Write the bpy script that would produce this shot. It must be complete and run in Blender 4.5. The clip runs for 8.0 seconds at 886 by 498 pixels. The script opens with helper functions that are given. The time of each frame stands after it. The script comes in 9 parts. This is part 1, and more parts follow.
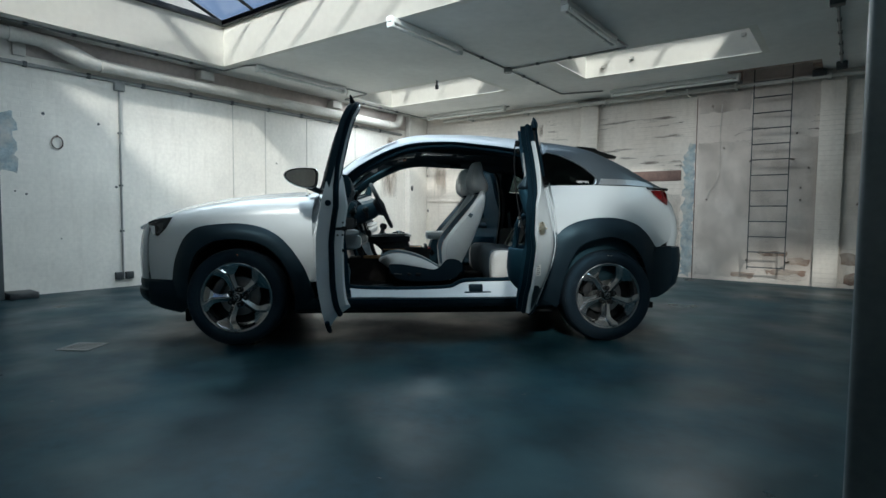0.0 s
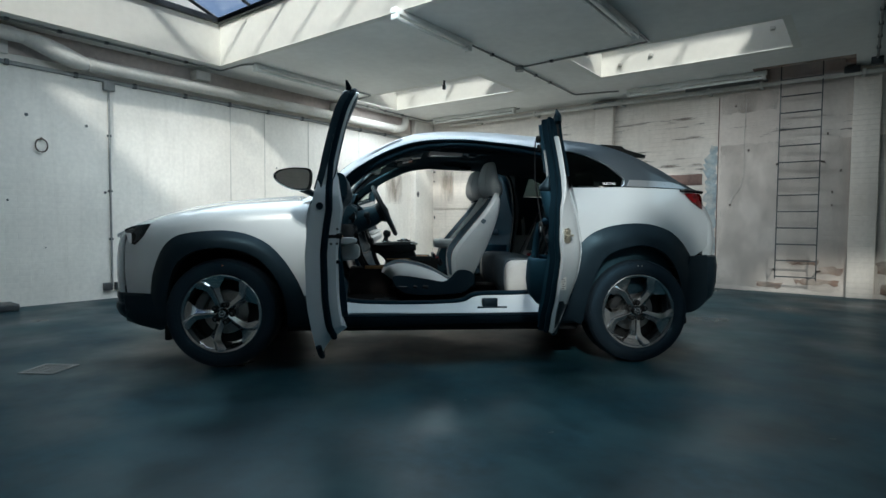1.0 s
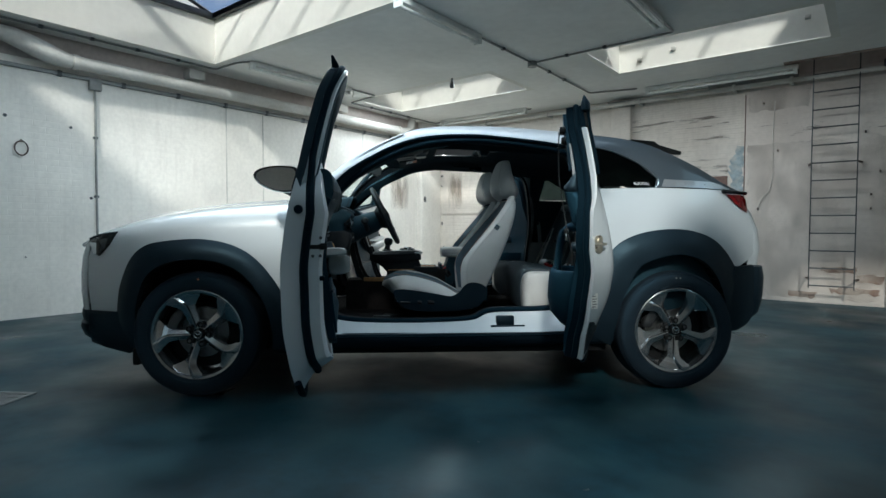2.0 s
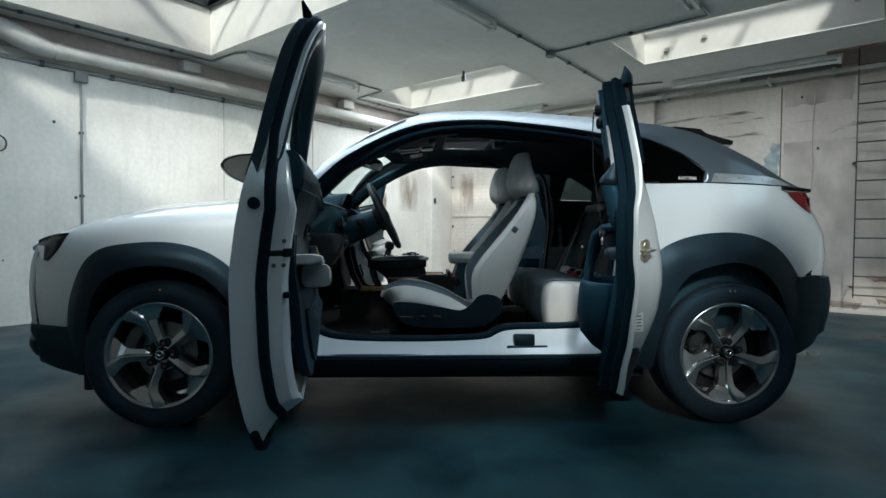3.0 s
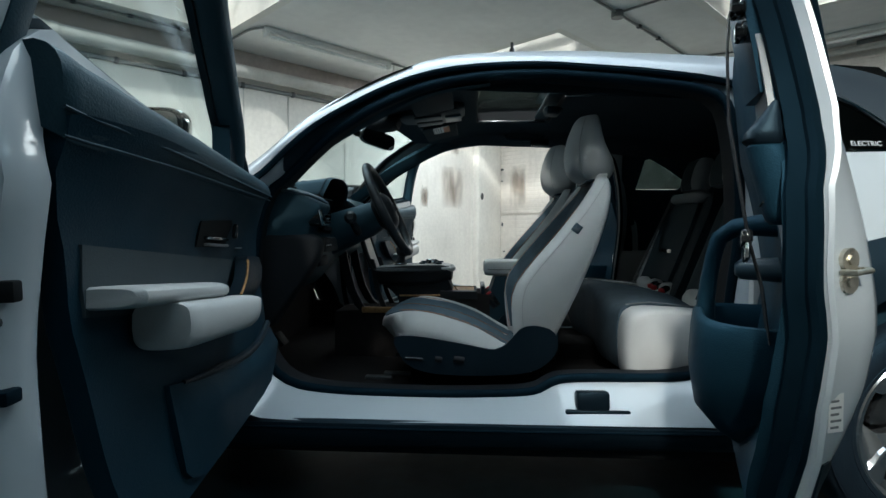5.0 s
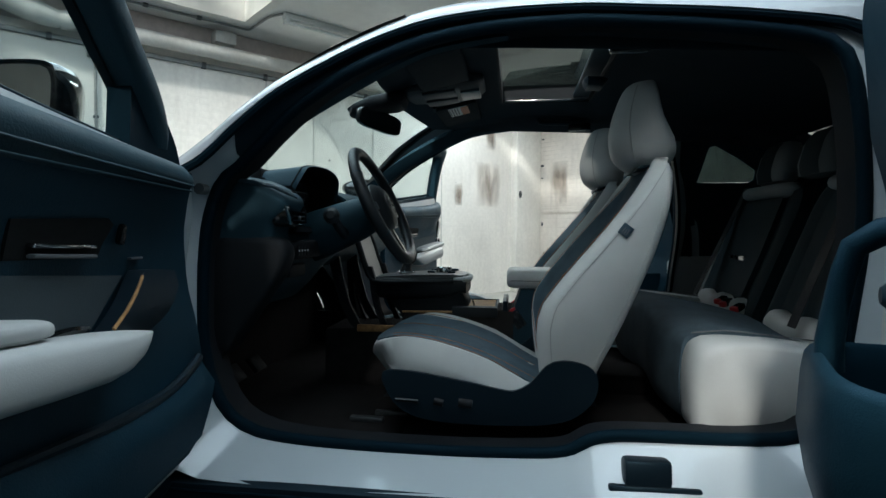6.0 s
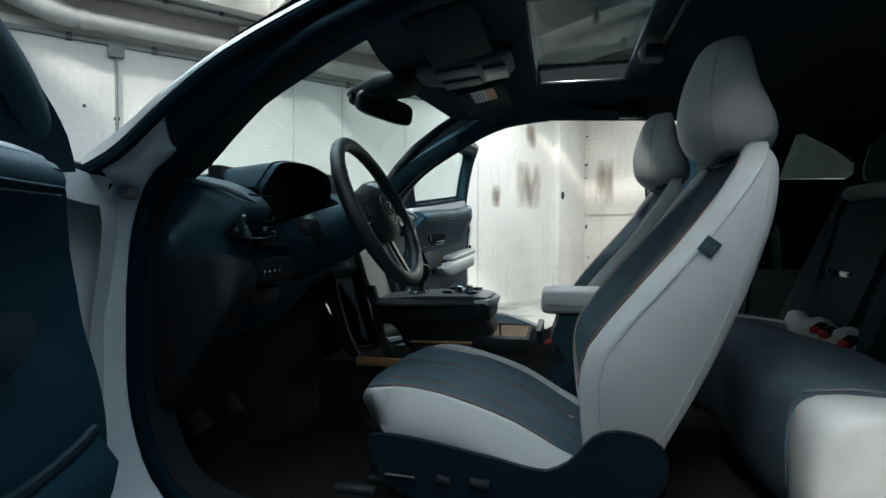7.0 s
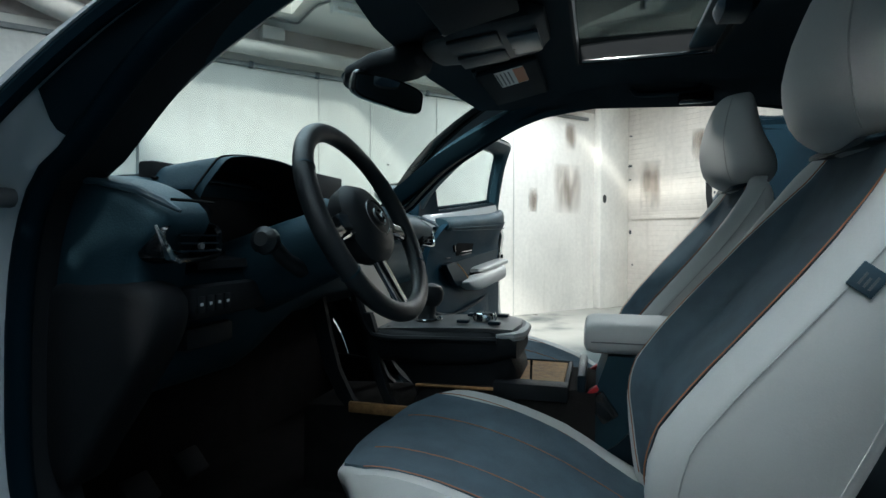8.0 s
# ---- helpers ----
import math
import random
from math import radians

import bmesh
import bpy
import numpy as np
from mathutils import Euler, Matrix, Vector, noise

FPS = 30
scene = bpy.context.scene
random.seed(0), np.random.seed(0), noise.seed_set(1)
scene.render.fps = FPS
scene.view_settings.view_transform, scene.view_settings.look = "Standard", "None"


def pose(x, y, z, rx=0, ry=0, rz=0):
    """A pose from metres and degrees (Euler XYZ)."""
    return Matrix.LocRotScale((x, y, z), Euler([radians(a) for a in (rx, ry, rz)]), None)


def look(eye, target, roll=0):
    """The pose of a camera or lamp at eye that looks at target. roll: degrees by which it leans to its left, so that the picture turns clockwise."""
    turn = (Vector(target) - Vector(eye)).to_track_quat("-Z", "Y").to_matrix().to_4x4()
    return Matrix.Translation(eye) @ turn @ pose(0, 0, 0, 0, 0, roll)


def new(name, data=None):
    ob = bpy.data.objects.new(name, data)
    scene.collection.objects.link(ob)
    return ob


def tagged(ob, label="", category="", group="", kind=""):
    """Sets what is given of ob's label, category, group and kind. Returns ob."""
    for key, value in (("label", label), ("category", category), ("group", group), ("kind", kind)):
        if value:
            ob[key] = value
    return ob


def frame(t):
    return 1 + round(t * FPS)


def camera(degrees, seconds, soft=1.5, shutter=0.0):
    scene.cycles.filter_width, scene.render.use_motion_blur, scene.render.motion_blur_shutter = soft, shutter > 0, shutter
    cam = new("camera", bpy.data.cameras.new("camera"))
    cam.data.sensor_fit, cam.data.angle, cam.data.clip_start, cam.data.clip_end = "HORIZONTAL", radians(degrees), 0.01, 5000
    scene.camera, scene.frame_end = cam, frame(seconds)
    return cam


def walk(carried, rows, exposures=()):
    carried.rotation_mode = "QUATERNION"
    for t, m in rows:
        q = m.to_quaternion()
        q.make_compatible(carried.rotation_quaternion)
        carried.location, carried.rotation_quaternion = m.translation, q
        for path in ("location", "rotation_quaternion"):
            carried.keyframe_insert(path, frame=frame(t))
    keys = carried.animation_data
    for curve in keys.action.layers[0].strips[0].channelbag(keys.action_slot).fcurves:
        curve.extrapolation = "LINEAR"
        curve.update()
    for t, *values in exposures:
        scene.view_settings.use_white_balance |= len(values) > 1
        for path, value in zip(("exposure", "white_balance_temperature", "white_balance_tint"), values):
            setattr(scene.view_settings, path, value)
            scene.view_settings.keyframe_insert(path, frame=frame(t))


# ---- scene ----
cam = camera(78.0, 8.0)
PATH = [
    (0, (-0.2576, -4.7711, 0.918), (-0.0729, -2.783, 0.798), 0.5),
    (0.5, (-0.2546, -4.5734, 0.911), (-0.0777, -2.5836, 0.803), 0.4),
    (1, (-0.246, -4.3456, 0.908), (-0.0827, -2.3544, 0.815), 0.4),
    (1.5, (-0.2307, -4.1373, 0.91), (-0.0795, -2.1447, 0.832), 0.4),
    (1.7, (-0.2222, -4.0427, 0.911), (-0.0781, -2.049, 0.836), 0.3),
    (2.8, (-0.1691, -3.5011, 0.909), (-0.067, -1.5046, 0.849), 0.3),
    (3, (-0.1576, -3.4106, 0.905), (-0.0668, -1.4133, 0.847), 0.4),
    (3.5, (-0.1318, -3.1862, 0.908), (-0.0794, -1.1867, 0.853), 0.3),
    (4, (-0.0916, -2.9532, 0.91), (-0.0867, -0.9541, 0.857), 0.3),
    (4.5, (-0.0555, -2.7248, 0.915), (-0.1007, -0.7261, 0.856), 0.4),
    (4.7, (-0.0418, -2.6348, 0.915), (-0.109, -0.6366, 0.852), 0.3),
    (6, (0.0621, -2.0367, 0.923), (-0.1982, -0.0543, 0.855), 0.4),
    (6.5, (0.0747, -1.8314, 0.936), (-0.2551, 0.1396, 0.87), 0.3),
    (7, (0.0804, -1.6428, 0.95), (-0.3315, 0.3133, 0.887), 0.2),
    (7.5, (0.0799, -1.47, 0.961), (-0.4021, 0.471, 0.904), 0.1),
    (8, (0.0638, -1.2981, 0.971), (-0.4831, 0.6247, 0.924), 0.1),
]
walk(cam, [(t, look(eye, target, roll)) for t, eye, target, roll in PATH],
     exposures=[(0.0, 0.05, 6050, 3.0), (3.0, 0.16, 6050, 3.0), (4.5, 0.17, 6050, 3.0), (6.0, 0.08, 6050, 3.0), (7.0, 0.22, 6050, 3.0), (8.0, 0.33, 6050, 3.0)])

# ---- light ----
ROOM = pose(0, 0, 0, 0, 0, -42)          # the hall stands askew to the car
world = bpy.data.worlds.new("world")
scene.world = world
world.use_nodes = True
wn = world.node_tree
sky = wn.nodes.new("ShaderNodeTexSky")
sky.sky_type, sky.sun_disc = "NISHITA", False
sky.sun_elevation, sky.sun_rotation = radians(52), radians(-60)
wn.links.new(sky.outputs[0], wn.nodes["Background"].inputs[0])
wn.nodes["Background"].inputs[1].default_value = 0.12

sun = new("sun", bpy.data.lights.new("sun", "SUN"))
sun.data.energy, sun.data.angle, sun.data.color = 2.9, radians(5), (1.0, 0.94, 0.86)
SUN_WAY = Vector((-0.75, 1.15, -1.0))   # in the hall's axes
sun.matrix_world = look((0, 0, 8), Vector((0, 0, 8)) + ROOM.to_3x3() @ SUN_WAY)


def sky_lamp(x0, x1, y0, y1, z, watts, tint=(0.88, 0.95, 1.0)):
    """Daylight that falls through a roof opening, also through those added out of view."""
    lamp = new("skylight_daylight", bpy.data.lights.new("skylight_daylight", "AREA"))
    lamp.data.shape, lamp.data.size, lamp.data.size_y = "RECTANGLE", x1 - x0, y1 - y0
    lamp.data.energy, lamp.data.color = watts, tint
    lamp.matrix_world = ROOM @ pose((x0 + x1) / 2, (y0 + y1) / 2, z)
    return lamp


# ---- materials ----
def mat(name, color, rough=0.6, metal=0.0, vary=0.08, scale=6.0, grain=60.0, bump=0.0, rough_vary=0.08, coat=0.0,
        dirt=None, dirt_amount=0.3, dirt_scale=1.2, spec=0.5, sheen=None):
    """A painted, moulded or woven surface: colour varied at two scales, with gloss variation and fine relief."""
    m = bpy.data.materials.new(name)
    m.use_nodes = True
    nt = m.node_tree
    b = nt.nodes["Principled BSDF"]
    tc = nt.nodes.new("ShaderNodeTexCoord")

    def tex(s, detail=4.0):
        n = nt.nodes.new("ShaderNodeTexNoise")
        n.inputs["Scale"].default_value, n.inputs["Detail"].default_value = s, detail
        nt.links.new(tc.outputs["Object"], n.inputs["Vector"])
        return n

    def span(src, lo, hi, a=0.3, z=0.7):
        r = nt.nodes.new("ShaderNodeMapRange")
        r.inputs[1].default_value, r.inputs[2].default_value = a, z
        r.inputs[3].default_value, r.inputs[4].default_value = lo, hi
        nt.links.new(src, r.inputs[0])
        return r.outputs[0]

    big, small = tex(scale), tex(grain, 3.0)
    add = nt.nodes.new("ShaderNodeMath")
    add.operation = "MULTIPLY"
    nt.links.new(span(big.outputs[0], 1 - vary, 1 + vary), add.inputs[0])
    nt.links.new(span(small.outputs[0], 1 - vary * 0.5, 1 + vary * 0.5), add.inputs[1])
    mul = nt.nodes.new("ShaderNodeMix")
    mul.data_type, mul.blend_type = "RGBA", "MULTIPLY"
    mul.inputs[0].default_value = 1.0
    mul.inputs[6].default_value = (*color, 1)
    nt.links.new(add.outputs[0], mul.inputs[7])
    col = mul.outputs[2]
    if dirt:
        blot = tex(dirt_scale, 8.0)
        mx = nt.nodes.new("ShaderNodeMix")
        mx.data_type = "RGBA"
        nt.links.new(span(blot.outputs[0], 0.0, dirt_amount, 0.45, 0.75), mx.inputs[0])
        nt.links.new(col, mx.inputs[6])
        mx.inputs[7].default_value = (*dirt, 1)
        col = mx.outputs[2]
    nt.links.new(col, b.inputs["Base Color"])
    nt.links.new(span(big.outputs[0], max(0.02, rough - rough_vary), min(1, rough + rough_vary)), b.inputs["Roughness"])
    b.inputs["Metallic"].default_value = metal
    b.inputs["Specular IOR Level"].default_value = spec
    if sheen:
        b.inputs["Specular Tint"].default_value = (*sheen, 1)
    b.inputs["Coat Weight"].default_value = coat
    b.inputs["Coat Roughness"].default_value = 0.04
    if bump:
        bp = nt.nodes.new("ShaderNodeBump")
        bp.inputs["Strength"].default_value, bp.inputs["Distance"].default_value = bump, 0.004
        nt.links.new(small.outputs[0], bp.inputs["Height"])
        nt.links.new(bp.outputs[0], b.inputs["Normal"])
    return m


def brick_paint(name, color, mortar_depth, stain, stain_amount, along, streaks=0.42, grime=0.12):
    """Whitewashed brickwork, stained and flaking. along: the wall's horizontal axis in its own space."""
    m = mat(name, color, rough=0.75, vary=0.10, scale=1.3, grain=22, dirt=stain, dirt_amount=stain_amount, dirt_scale=0.9)
    nt = m.node_tree
    b = nt.nodes["Principled BSDF"]
    tc = nt.nodes.new("ShaderNodeTexCoord")
    sep = nt.nodes.new("ShaderNodeSeparateXYZ")
    com = nt.nodes.new("ShaderNodeCombineXYZ")
    nt.links.new(tc.outputs["Object"], sep.inputs[0])
    nt.links.new(sep.outputs[along], com.inputs[0])
    nt.links.new(sep.outputs[2], com.inputs[1])
    br = nt.nodes.new("ShaderNodeTexBrick")
    for key, v in (("Scale", 1.0), ("Mortar Size", 0.006), ("Mortar Smooth", 0.6), ("Brick Width", 0.22), ("Row Height", 0.065)):
        br.inputs[key].default_value = v
    br.inputs["Color1"].default_value, br.inputs["Color2"].default_value = (1, 1, 1, 1), (0.94, 0.94, 0.94, 1)
    br.inputs["Mortar"].default_value = (0, 0, 0, 1)
    nt.links.new(com.outputs[0], br.inputs["Vector"])
    rough = nt.nodes.new("ShaderNodeTexNoise")
    rough.inputs["Scale"].default_value, rough.inputs["Detail"].default_value = 14, 6
    nt.links.new(tc.outputs["Object"], rough.inputs["Vector"])
    add = nt.nodes.new("ShaderNodeMath")
    add.operation = "MULTIPLY_ADD"
    add.inputs[1].default_value = 0.7
    nt.links.new(rough.outputs[0], add.inputs[0])
    nt.links.new(br.outputs["Color"], add.inputs[2])
    bp = nt.nodes.new("ShaderNodeBump")
    bp.inputs["Strength"].default_value, bp.inputs["Distance"].default_value = 0.5, mortar_depth
    nt.links.new(add.outputs[0], bp.inputs["Height"])
    nt.links.new(bp.outputs[0], b.inputs["Normal"])
    # grime in the joints, in blotches
    gm = nt.nodes.new("ShaderNodeTexNoise")
    gm.inputs["Scale"].default_value, gm.inputs["Detail"].default_value = 2.6, 8
    nt.links.new(tc.outputs["Object"], gm.inputs["Vector"])
    gr = nt.nodes.new("ShaderNodeMapRange")
    for i, v in ((1, 0.40), (2, 0.66), (3, 0.0), (4, grime)):
        gr.inputs[i].default_value = v
    nt.links.new(gm.outputs[0], gr.inputs[0])
    gf = nt.nodes.new("ShaderNodeMath")
    gf.operation = "MULTIPLY"
    nt.links.new(gr.outputs[0], gf.inputs[0])
    rows_tex = nt.nodes.new("ShaderNodeTexBrick")
    for key, v in (("Scale", 1.0), ("Mortar Size", 0.005), ("Mortar Smooth", 0.8), ("Brick Width", 40.0), ("Row Height", 0.065)):
        rows_tex.inputs[key].default_value = v
    wob = nt.nodes.new("ShaderNodeMix")
    wob.data_type = "VECTOR"
    wob.inputs[0].default_value = 0.012
    nt.links.new(com.outputs[0], wob.inputs[4])
    nt.links.new(gm.outputs["Color"], wob.inputs[5])
    nt.links.new(wob.outputs[1], rows_tex.inputs["Vector"])
    nt.links.new(rows_tex.outputs["Fac"], gf.inputs[1])
    base = b.inputs["Base Color"].links[0].from_socket
    mg = nt.nodes.new("ShaderNodeMix")
    mg.data_type = "RGBA"
    nt.links.new(gf.outputs[0], mg.inputs[0])
    nt.links.new(base, mg.inputs[6])
    mg.inputs[7].default_value = (0.20, 0.16, 0.13, 1)
    nt.links.new(mg.outputs[2], b.inputs["Base Color"])
    # streaks that run down the wall
    st = nt.nodes.new("ShaderNodeTexNoise")
    mp = nt.nodes.new("ShaderNodeMapping")
    mp.inputs["Scale"].default_value = (3.2, 3.2, 0.35)
    nt.links.new(tc.outputs["Object"], mp.inputs["Vector"])
    nt.links.new(mp.outputs[0], st.inputs["Vector"])
    st.inputs["Detail"].default_value = 6
    rg = nt.nodes.new("ShaderNodeMapRange")
    for i, v in ((1, 0.52), (2, 0.78), (3, 0.0), (4, streaks)):
        rg.inputs[i].default_value = v
    nt.links.new(st.outputs[0], rg.inputs[0])
    old = b.inputs["Base Color"].links[0].from_socket
    mx = nt.nodes.new("ShaderNodeMix")
    mx.data_type = "RGBA"
    nt.links.new(rg.outputs[0], mx.inputs[0])
    nt.links.new(old, mx.inputs[6])
    mx.inputs[7].default_value = (0.36, 0.31, 0.26, 1)
    nt.links.new(mx.outputs[2], b.inputs["Base Color"])
    return m


def glass(name, tint=(0.9, 0.95, 0.95), rough=0.0):
    m = bpy.data.materials.new(name)
    m.use_nodes = True
    b = m.node_tree.nodes["Principled BSDF"]
    b.inputs["Base Color"].default_value = (*tint, 1)
    b.inputs["Transmission Weight"].default_value = 1.0
    b.inputs["Roughness"].default_value = rough
    b.inputs["IOR"].default_value = 1.45
    return m


def pane_glass(name, tint):
    """A thin pane: tinted light goes straight through, with a slight gloss by Fresnel."""
    m = bpy.data.materials.new(name)
    m.use_nodes = True
    nt = m.node_tree
    nt.nodes.remove(nt.nodes["Principled BSDF"])
    clear, gloss = nt.nodes.new("ShaderNodeBsdfTransparent"), nt.nodes.new("ShaderNodeBsdfGlossy")
    clear.inputs[0].default_value = (*tint, 1)
    gloss.inputs["Roughness"].default_value = 0.015
    lw, mx = nt.nodes.new("ShaderNodeLayerWeight"), nt.nodes.new("ShaderNodeMixShader")
    pw, ad = nt.nodes.new("ShaderNodeMath"), nt.nodes.new("ShaderNodeMath")
    pw.operation, ad.operation = "POWER", "MULTIPLY_ADD"
    pw.inputs[1].default_value = 5.0
    ad.inputs[1].default_value, ad.inputs[2].default_value = 0.5, 0.035
    lw.inputs[0].default_value = 0.5
    nt.links.new(lw.outputs["Facing"], pw.inputs[0])
    nt.links.new(pw.outputs[0], ad.inputs[0])
    nt.links.new(ad.outputs[0], mx.inputs[0])
    nt.links.new(clear.outputs[0], mx.inputs[1])
    nt.links.new(gloss.outputs[0], mx.inputs[2])
    nt.links.new(mx.outputs[0], nt.nodes["Material Output"].inputs[0])
    return m


WALL_L = brick_paint("whitewashed_wall", (0.80, 0.765, 0.71), 0.0008, (0.56, 0.52, 0.46), 0.18, 1, 0.14, 0.02)
WALL_B = brick_paint("stained_brick_wall", (0.70, 0.645, 0.585), 0.005, (0.36, 0.29, 0.23), 0.42, 0, 0.20, 0.34)
PLASTER = brick_paint("stained_plaster", (0.62, 0.565, 0.52), 0.0015, (0.31, 0.25, 0.21), 0.46, 0, 0.16, 0.02)
CEIL = mat("ceiling_plaster", (0.81, 0.81, 0.785), 0.85, vary=0.07, scale=0.8, grain=9, bump=0.3, dirt=(0.56, 0.54, 0.50), dirt_amount=0.3, dirt_scale=0.7)
WELL = mat("well_plaster", (0.76, 0.75, 0.70), 0.85, vary=0.05, scale=1.5, grain=14, bump=0.2)
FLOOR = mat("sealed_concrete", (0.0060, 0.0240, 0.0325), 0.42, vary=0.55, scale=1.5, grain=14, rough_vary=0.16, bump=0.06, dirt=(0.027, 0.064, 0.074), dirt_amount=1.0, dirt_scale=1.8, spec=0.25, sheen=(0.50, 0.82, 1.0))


def painted_corner_light(m, colour):
    """Painted-in daylight: a pale floor colour in the corner behind the car."""
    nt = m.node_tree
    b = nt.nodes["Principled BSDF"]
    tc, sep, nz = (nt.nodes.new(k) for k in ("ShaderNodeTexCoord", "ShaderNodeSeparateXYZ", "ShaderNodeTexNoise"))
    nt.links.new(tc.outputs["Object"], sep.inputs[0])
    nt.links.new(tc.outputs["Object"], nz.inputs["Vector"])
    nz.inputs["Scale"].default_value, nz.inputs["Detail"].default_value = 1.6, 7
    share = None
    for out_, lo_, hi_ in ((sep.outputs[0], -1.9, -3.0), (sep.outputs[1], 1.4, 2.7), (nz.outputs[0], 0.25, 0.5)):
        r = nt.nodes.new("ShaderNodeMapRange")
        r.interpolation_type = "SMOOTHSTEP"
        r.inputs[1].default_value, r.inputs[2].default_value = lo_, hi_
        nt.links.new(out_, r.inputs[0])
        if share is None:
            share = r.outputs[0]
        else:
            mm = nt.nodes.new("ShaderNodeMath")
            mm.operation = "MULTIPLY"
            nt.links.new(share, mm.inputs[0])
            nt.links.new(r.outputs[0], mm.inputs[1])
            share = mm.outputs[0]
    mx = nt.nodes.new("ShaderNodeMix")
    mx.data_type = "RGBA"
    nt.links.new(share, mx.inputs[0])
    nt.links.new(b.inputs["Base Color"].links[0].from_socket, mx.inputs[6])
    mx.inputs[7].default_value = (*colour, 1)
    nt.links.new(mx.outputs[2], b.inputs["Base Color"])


# the brightly lit floor there is put into the colour
painted_corner_light(FLOOR, (0.40, 0.385, 0.35))
PIPE = mat("painted_pipe", (0.58, 0.565, 0.53), 0.85, vary=0.12, scale=3, grain=30, dirt=(0.4, 0.36, 0.3), dirt_amount=0.35, dirt_scale=4)
CONDUIT = mat("grey_conduit", (0.22, 0.225, 0.22), 0.5, vary=0.2, scale=8)
STEEL = mat("dark_steel", (0.07, 0.075, 0.08), 0.45, metal=0.6, vary=0.25, scale=12, grain=90, bump=0.2)
IRON = mat("rusty_iron", (0.085, 0.062, 0.052), 0.75, metal=0.2, vary=0.35, scale=14, grain=70, bump=0.4)
LAMP_W = mat("lamp_enamel", (0.68, 0.68, 0.65), 0.4, vary=0.08, scale=5)
TUBE = mat("lamp_tube_glass", (0.75, 0.76, 0.74), 0.25, vary=0.03)
BLUEPEEL = mat("peeling_blue_paint", (0.30, 0.36, 0.39), 0.7, vary=0.25, scale=9, grain=40, bump=0.5, dirt=(0.60, 0.56, 0.50), dirt_amount=0.85, dirt_scale=7)
OXIDE = mat("oxide_brown_paint", (0.16, 0.10, 0.085), 0.7, vary=0.25, scale=5, grain=40, bump=0.4)
BRICKRED = mat("bare_red_brick", (0.20, 0.13, 0.10), 0.85, vary=0.3, scale=9, grain=50, bump=0.6, dirt=(0.6, 0.56, 0.5), dirt_amount=0.7, dirt_scale=5)
PINK = mat("old_pink_distemper", (0.46, 0.40, 0.37), 0.85, vary=0.15, scale=2.5, grain=20, bump=0.3, dirt=(0.60, 0.57, 0.53), dirt_amount=0.6, dirt_scale=2)
DARKCOL = mat("dark_painted_column", (0.085, 0.10, 0.105), 0.45, vary=0.2, scale=4, grain=40, bump=0.2)
GLASSROOF = glass("roof_glass", (0.93, 0.97, 0.98), 0.15)


# ---- mesh helpers ----
def bm_new():
    return bmesh.new()


def finish(bm, name, material, smooth=40.0):
    bmesh.ops.remove_doubles(bm, verts=bm.verts, dist=1e-5)
    me = bpy.data.meshes.new(name)
    bm.to_mesh(me)
    bm.free()
    me.materials.append(material)
    for p in me.polygons:
        p.use_smooth = smooth > 0
    if smooth > 0:
        me.set_sharp_from_angle(angle=radians(smooth))
    return me


def part(name, bm, material, parent, label="", smooth=40.0):
    """Links bm as one mesh object under parent."""
    ob = new(name, finish(bm, name, material, smooth))
    ob.parent = parent
    return tagged(ob, label)


def thing(name, bm, material, label, category, group="", kind="", m=None, smooth=40.0):
    ob = new(name, finish(bm, name, material, smooth))
    if m is not None:
        ob.matrix_world = m
    return tagged(ob, label, category, group, kind)


def anchor(name, label, category, group="", kind="", m=None):
    ob = new(name)
    ob.empty_display_size = 0.1
    if m is not None:
        ob.matrix_world = m
    return tagged(ob, label, category, group, kind)


def box(bm, x0, x1, y0, y1, z0, z1, bevel=0.0, seg=2, m=None):
    v = [bm.verts.new((x, y, z)) for z in (z0, z1) for x, y in ((x0, y0), (x1, y0), (x1, y1), (x0, y1))]
    fs = [bm.faces.new([v[i] for i in q]) for q in ((3, 2, 1, 0), (4, 5, 6, 7), (0, 1, 5, 4), (1, 2, 6, 5), (2, 3, 7, 6), (3, 0, 4, 7))]
    geo = list(v)
    if bevel:
        es = list({e for f in fs for e in f.edges})
        r = bmesh.ops.bevel(bm, geom=es, offset=bevel, segments=seg, affect="EDGES", profile=0.5)
        geo = list({x for f in r["faces"] for x in f.verts} | {x for x in v if x.is_valid})
    if m is not None:
        bmesh.ops.transform(bm, matrix=m, verts=geo)
    return geo


def frame_along(path):
    """Right and up vectors along a polyline."""
    out, prev = [], None
    for i, p in enumerate(path):
        d = (path[min(i + 1, len(path) - 1)] - path[max(i - 1, 0)]).normalized()
        if prev is None:
            a = Vector((0, 0, 1)) if abs(d.z) < 0.9 else Vector((1, 0, 0))
            n = d.cross(a).normalized()
        else:
            n = (prev - d * prev.dot(d)).normalized()
        prev = n
        out.append((n, d.cross(n).normalized()))
    return out


def tube(bm, path, r, n=10, caps=True, squash=1.0):
    """A round rod along path; r is a radius or one for each point."""
    path = [Vector(p) for p in path]
    rs = r if isinstance(r, (list, tuple)) else [r] * len(path)
    rings = []
    for p, (a, b), q in zip(path, frame_along(path), rs):
        rings.append([bm.verts.new(p + a * math.cos(2 * math.pi * k / n) * q + b * math.sin(2 * math.pi * k / n) * q * squash) for k in range(n)])
    for u, w in zip(rings, rings[1:]):
        for k in range(n):
            bm.faces.new((u[k], u[(k + 1) % n], w[(k + 1) % n], w[k]))
    if caps:
        bm.faces.new(rings[0][::-1])
        bm.faces.new(rings[-1])
    return rings


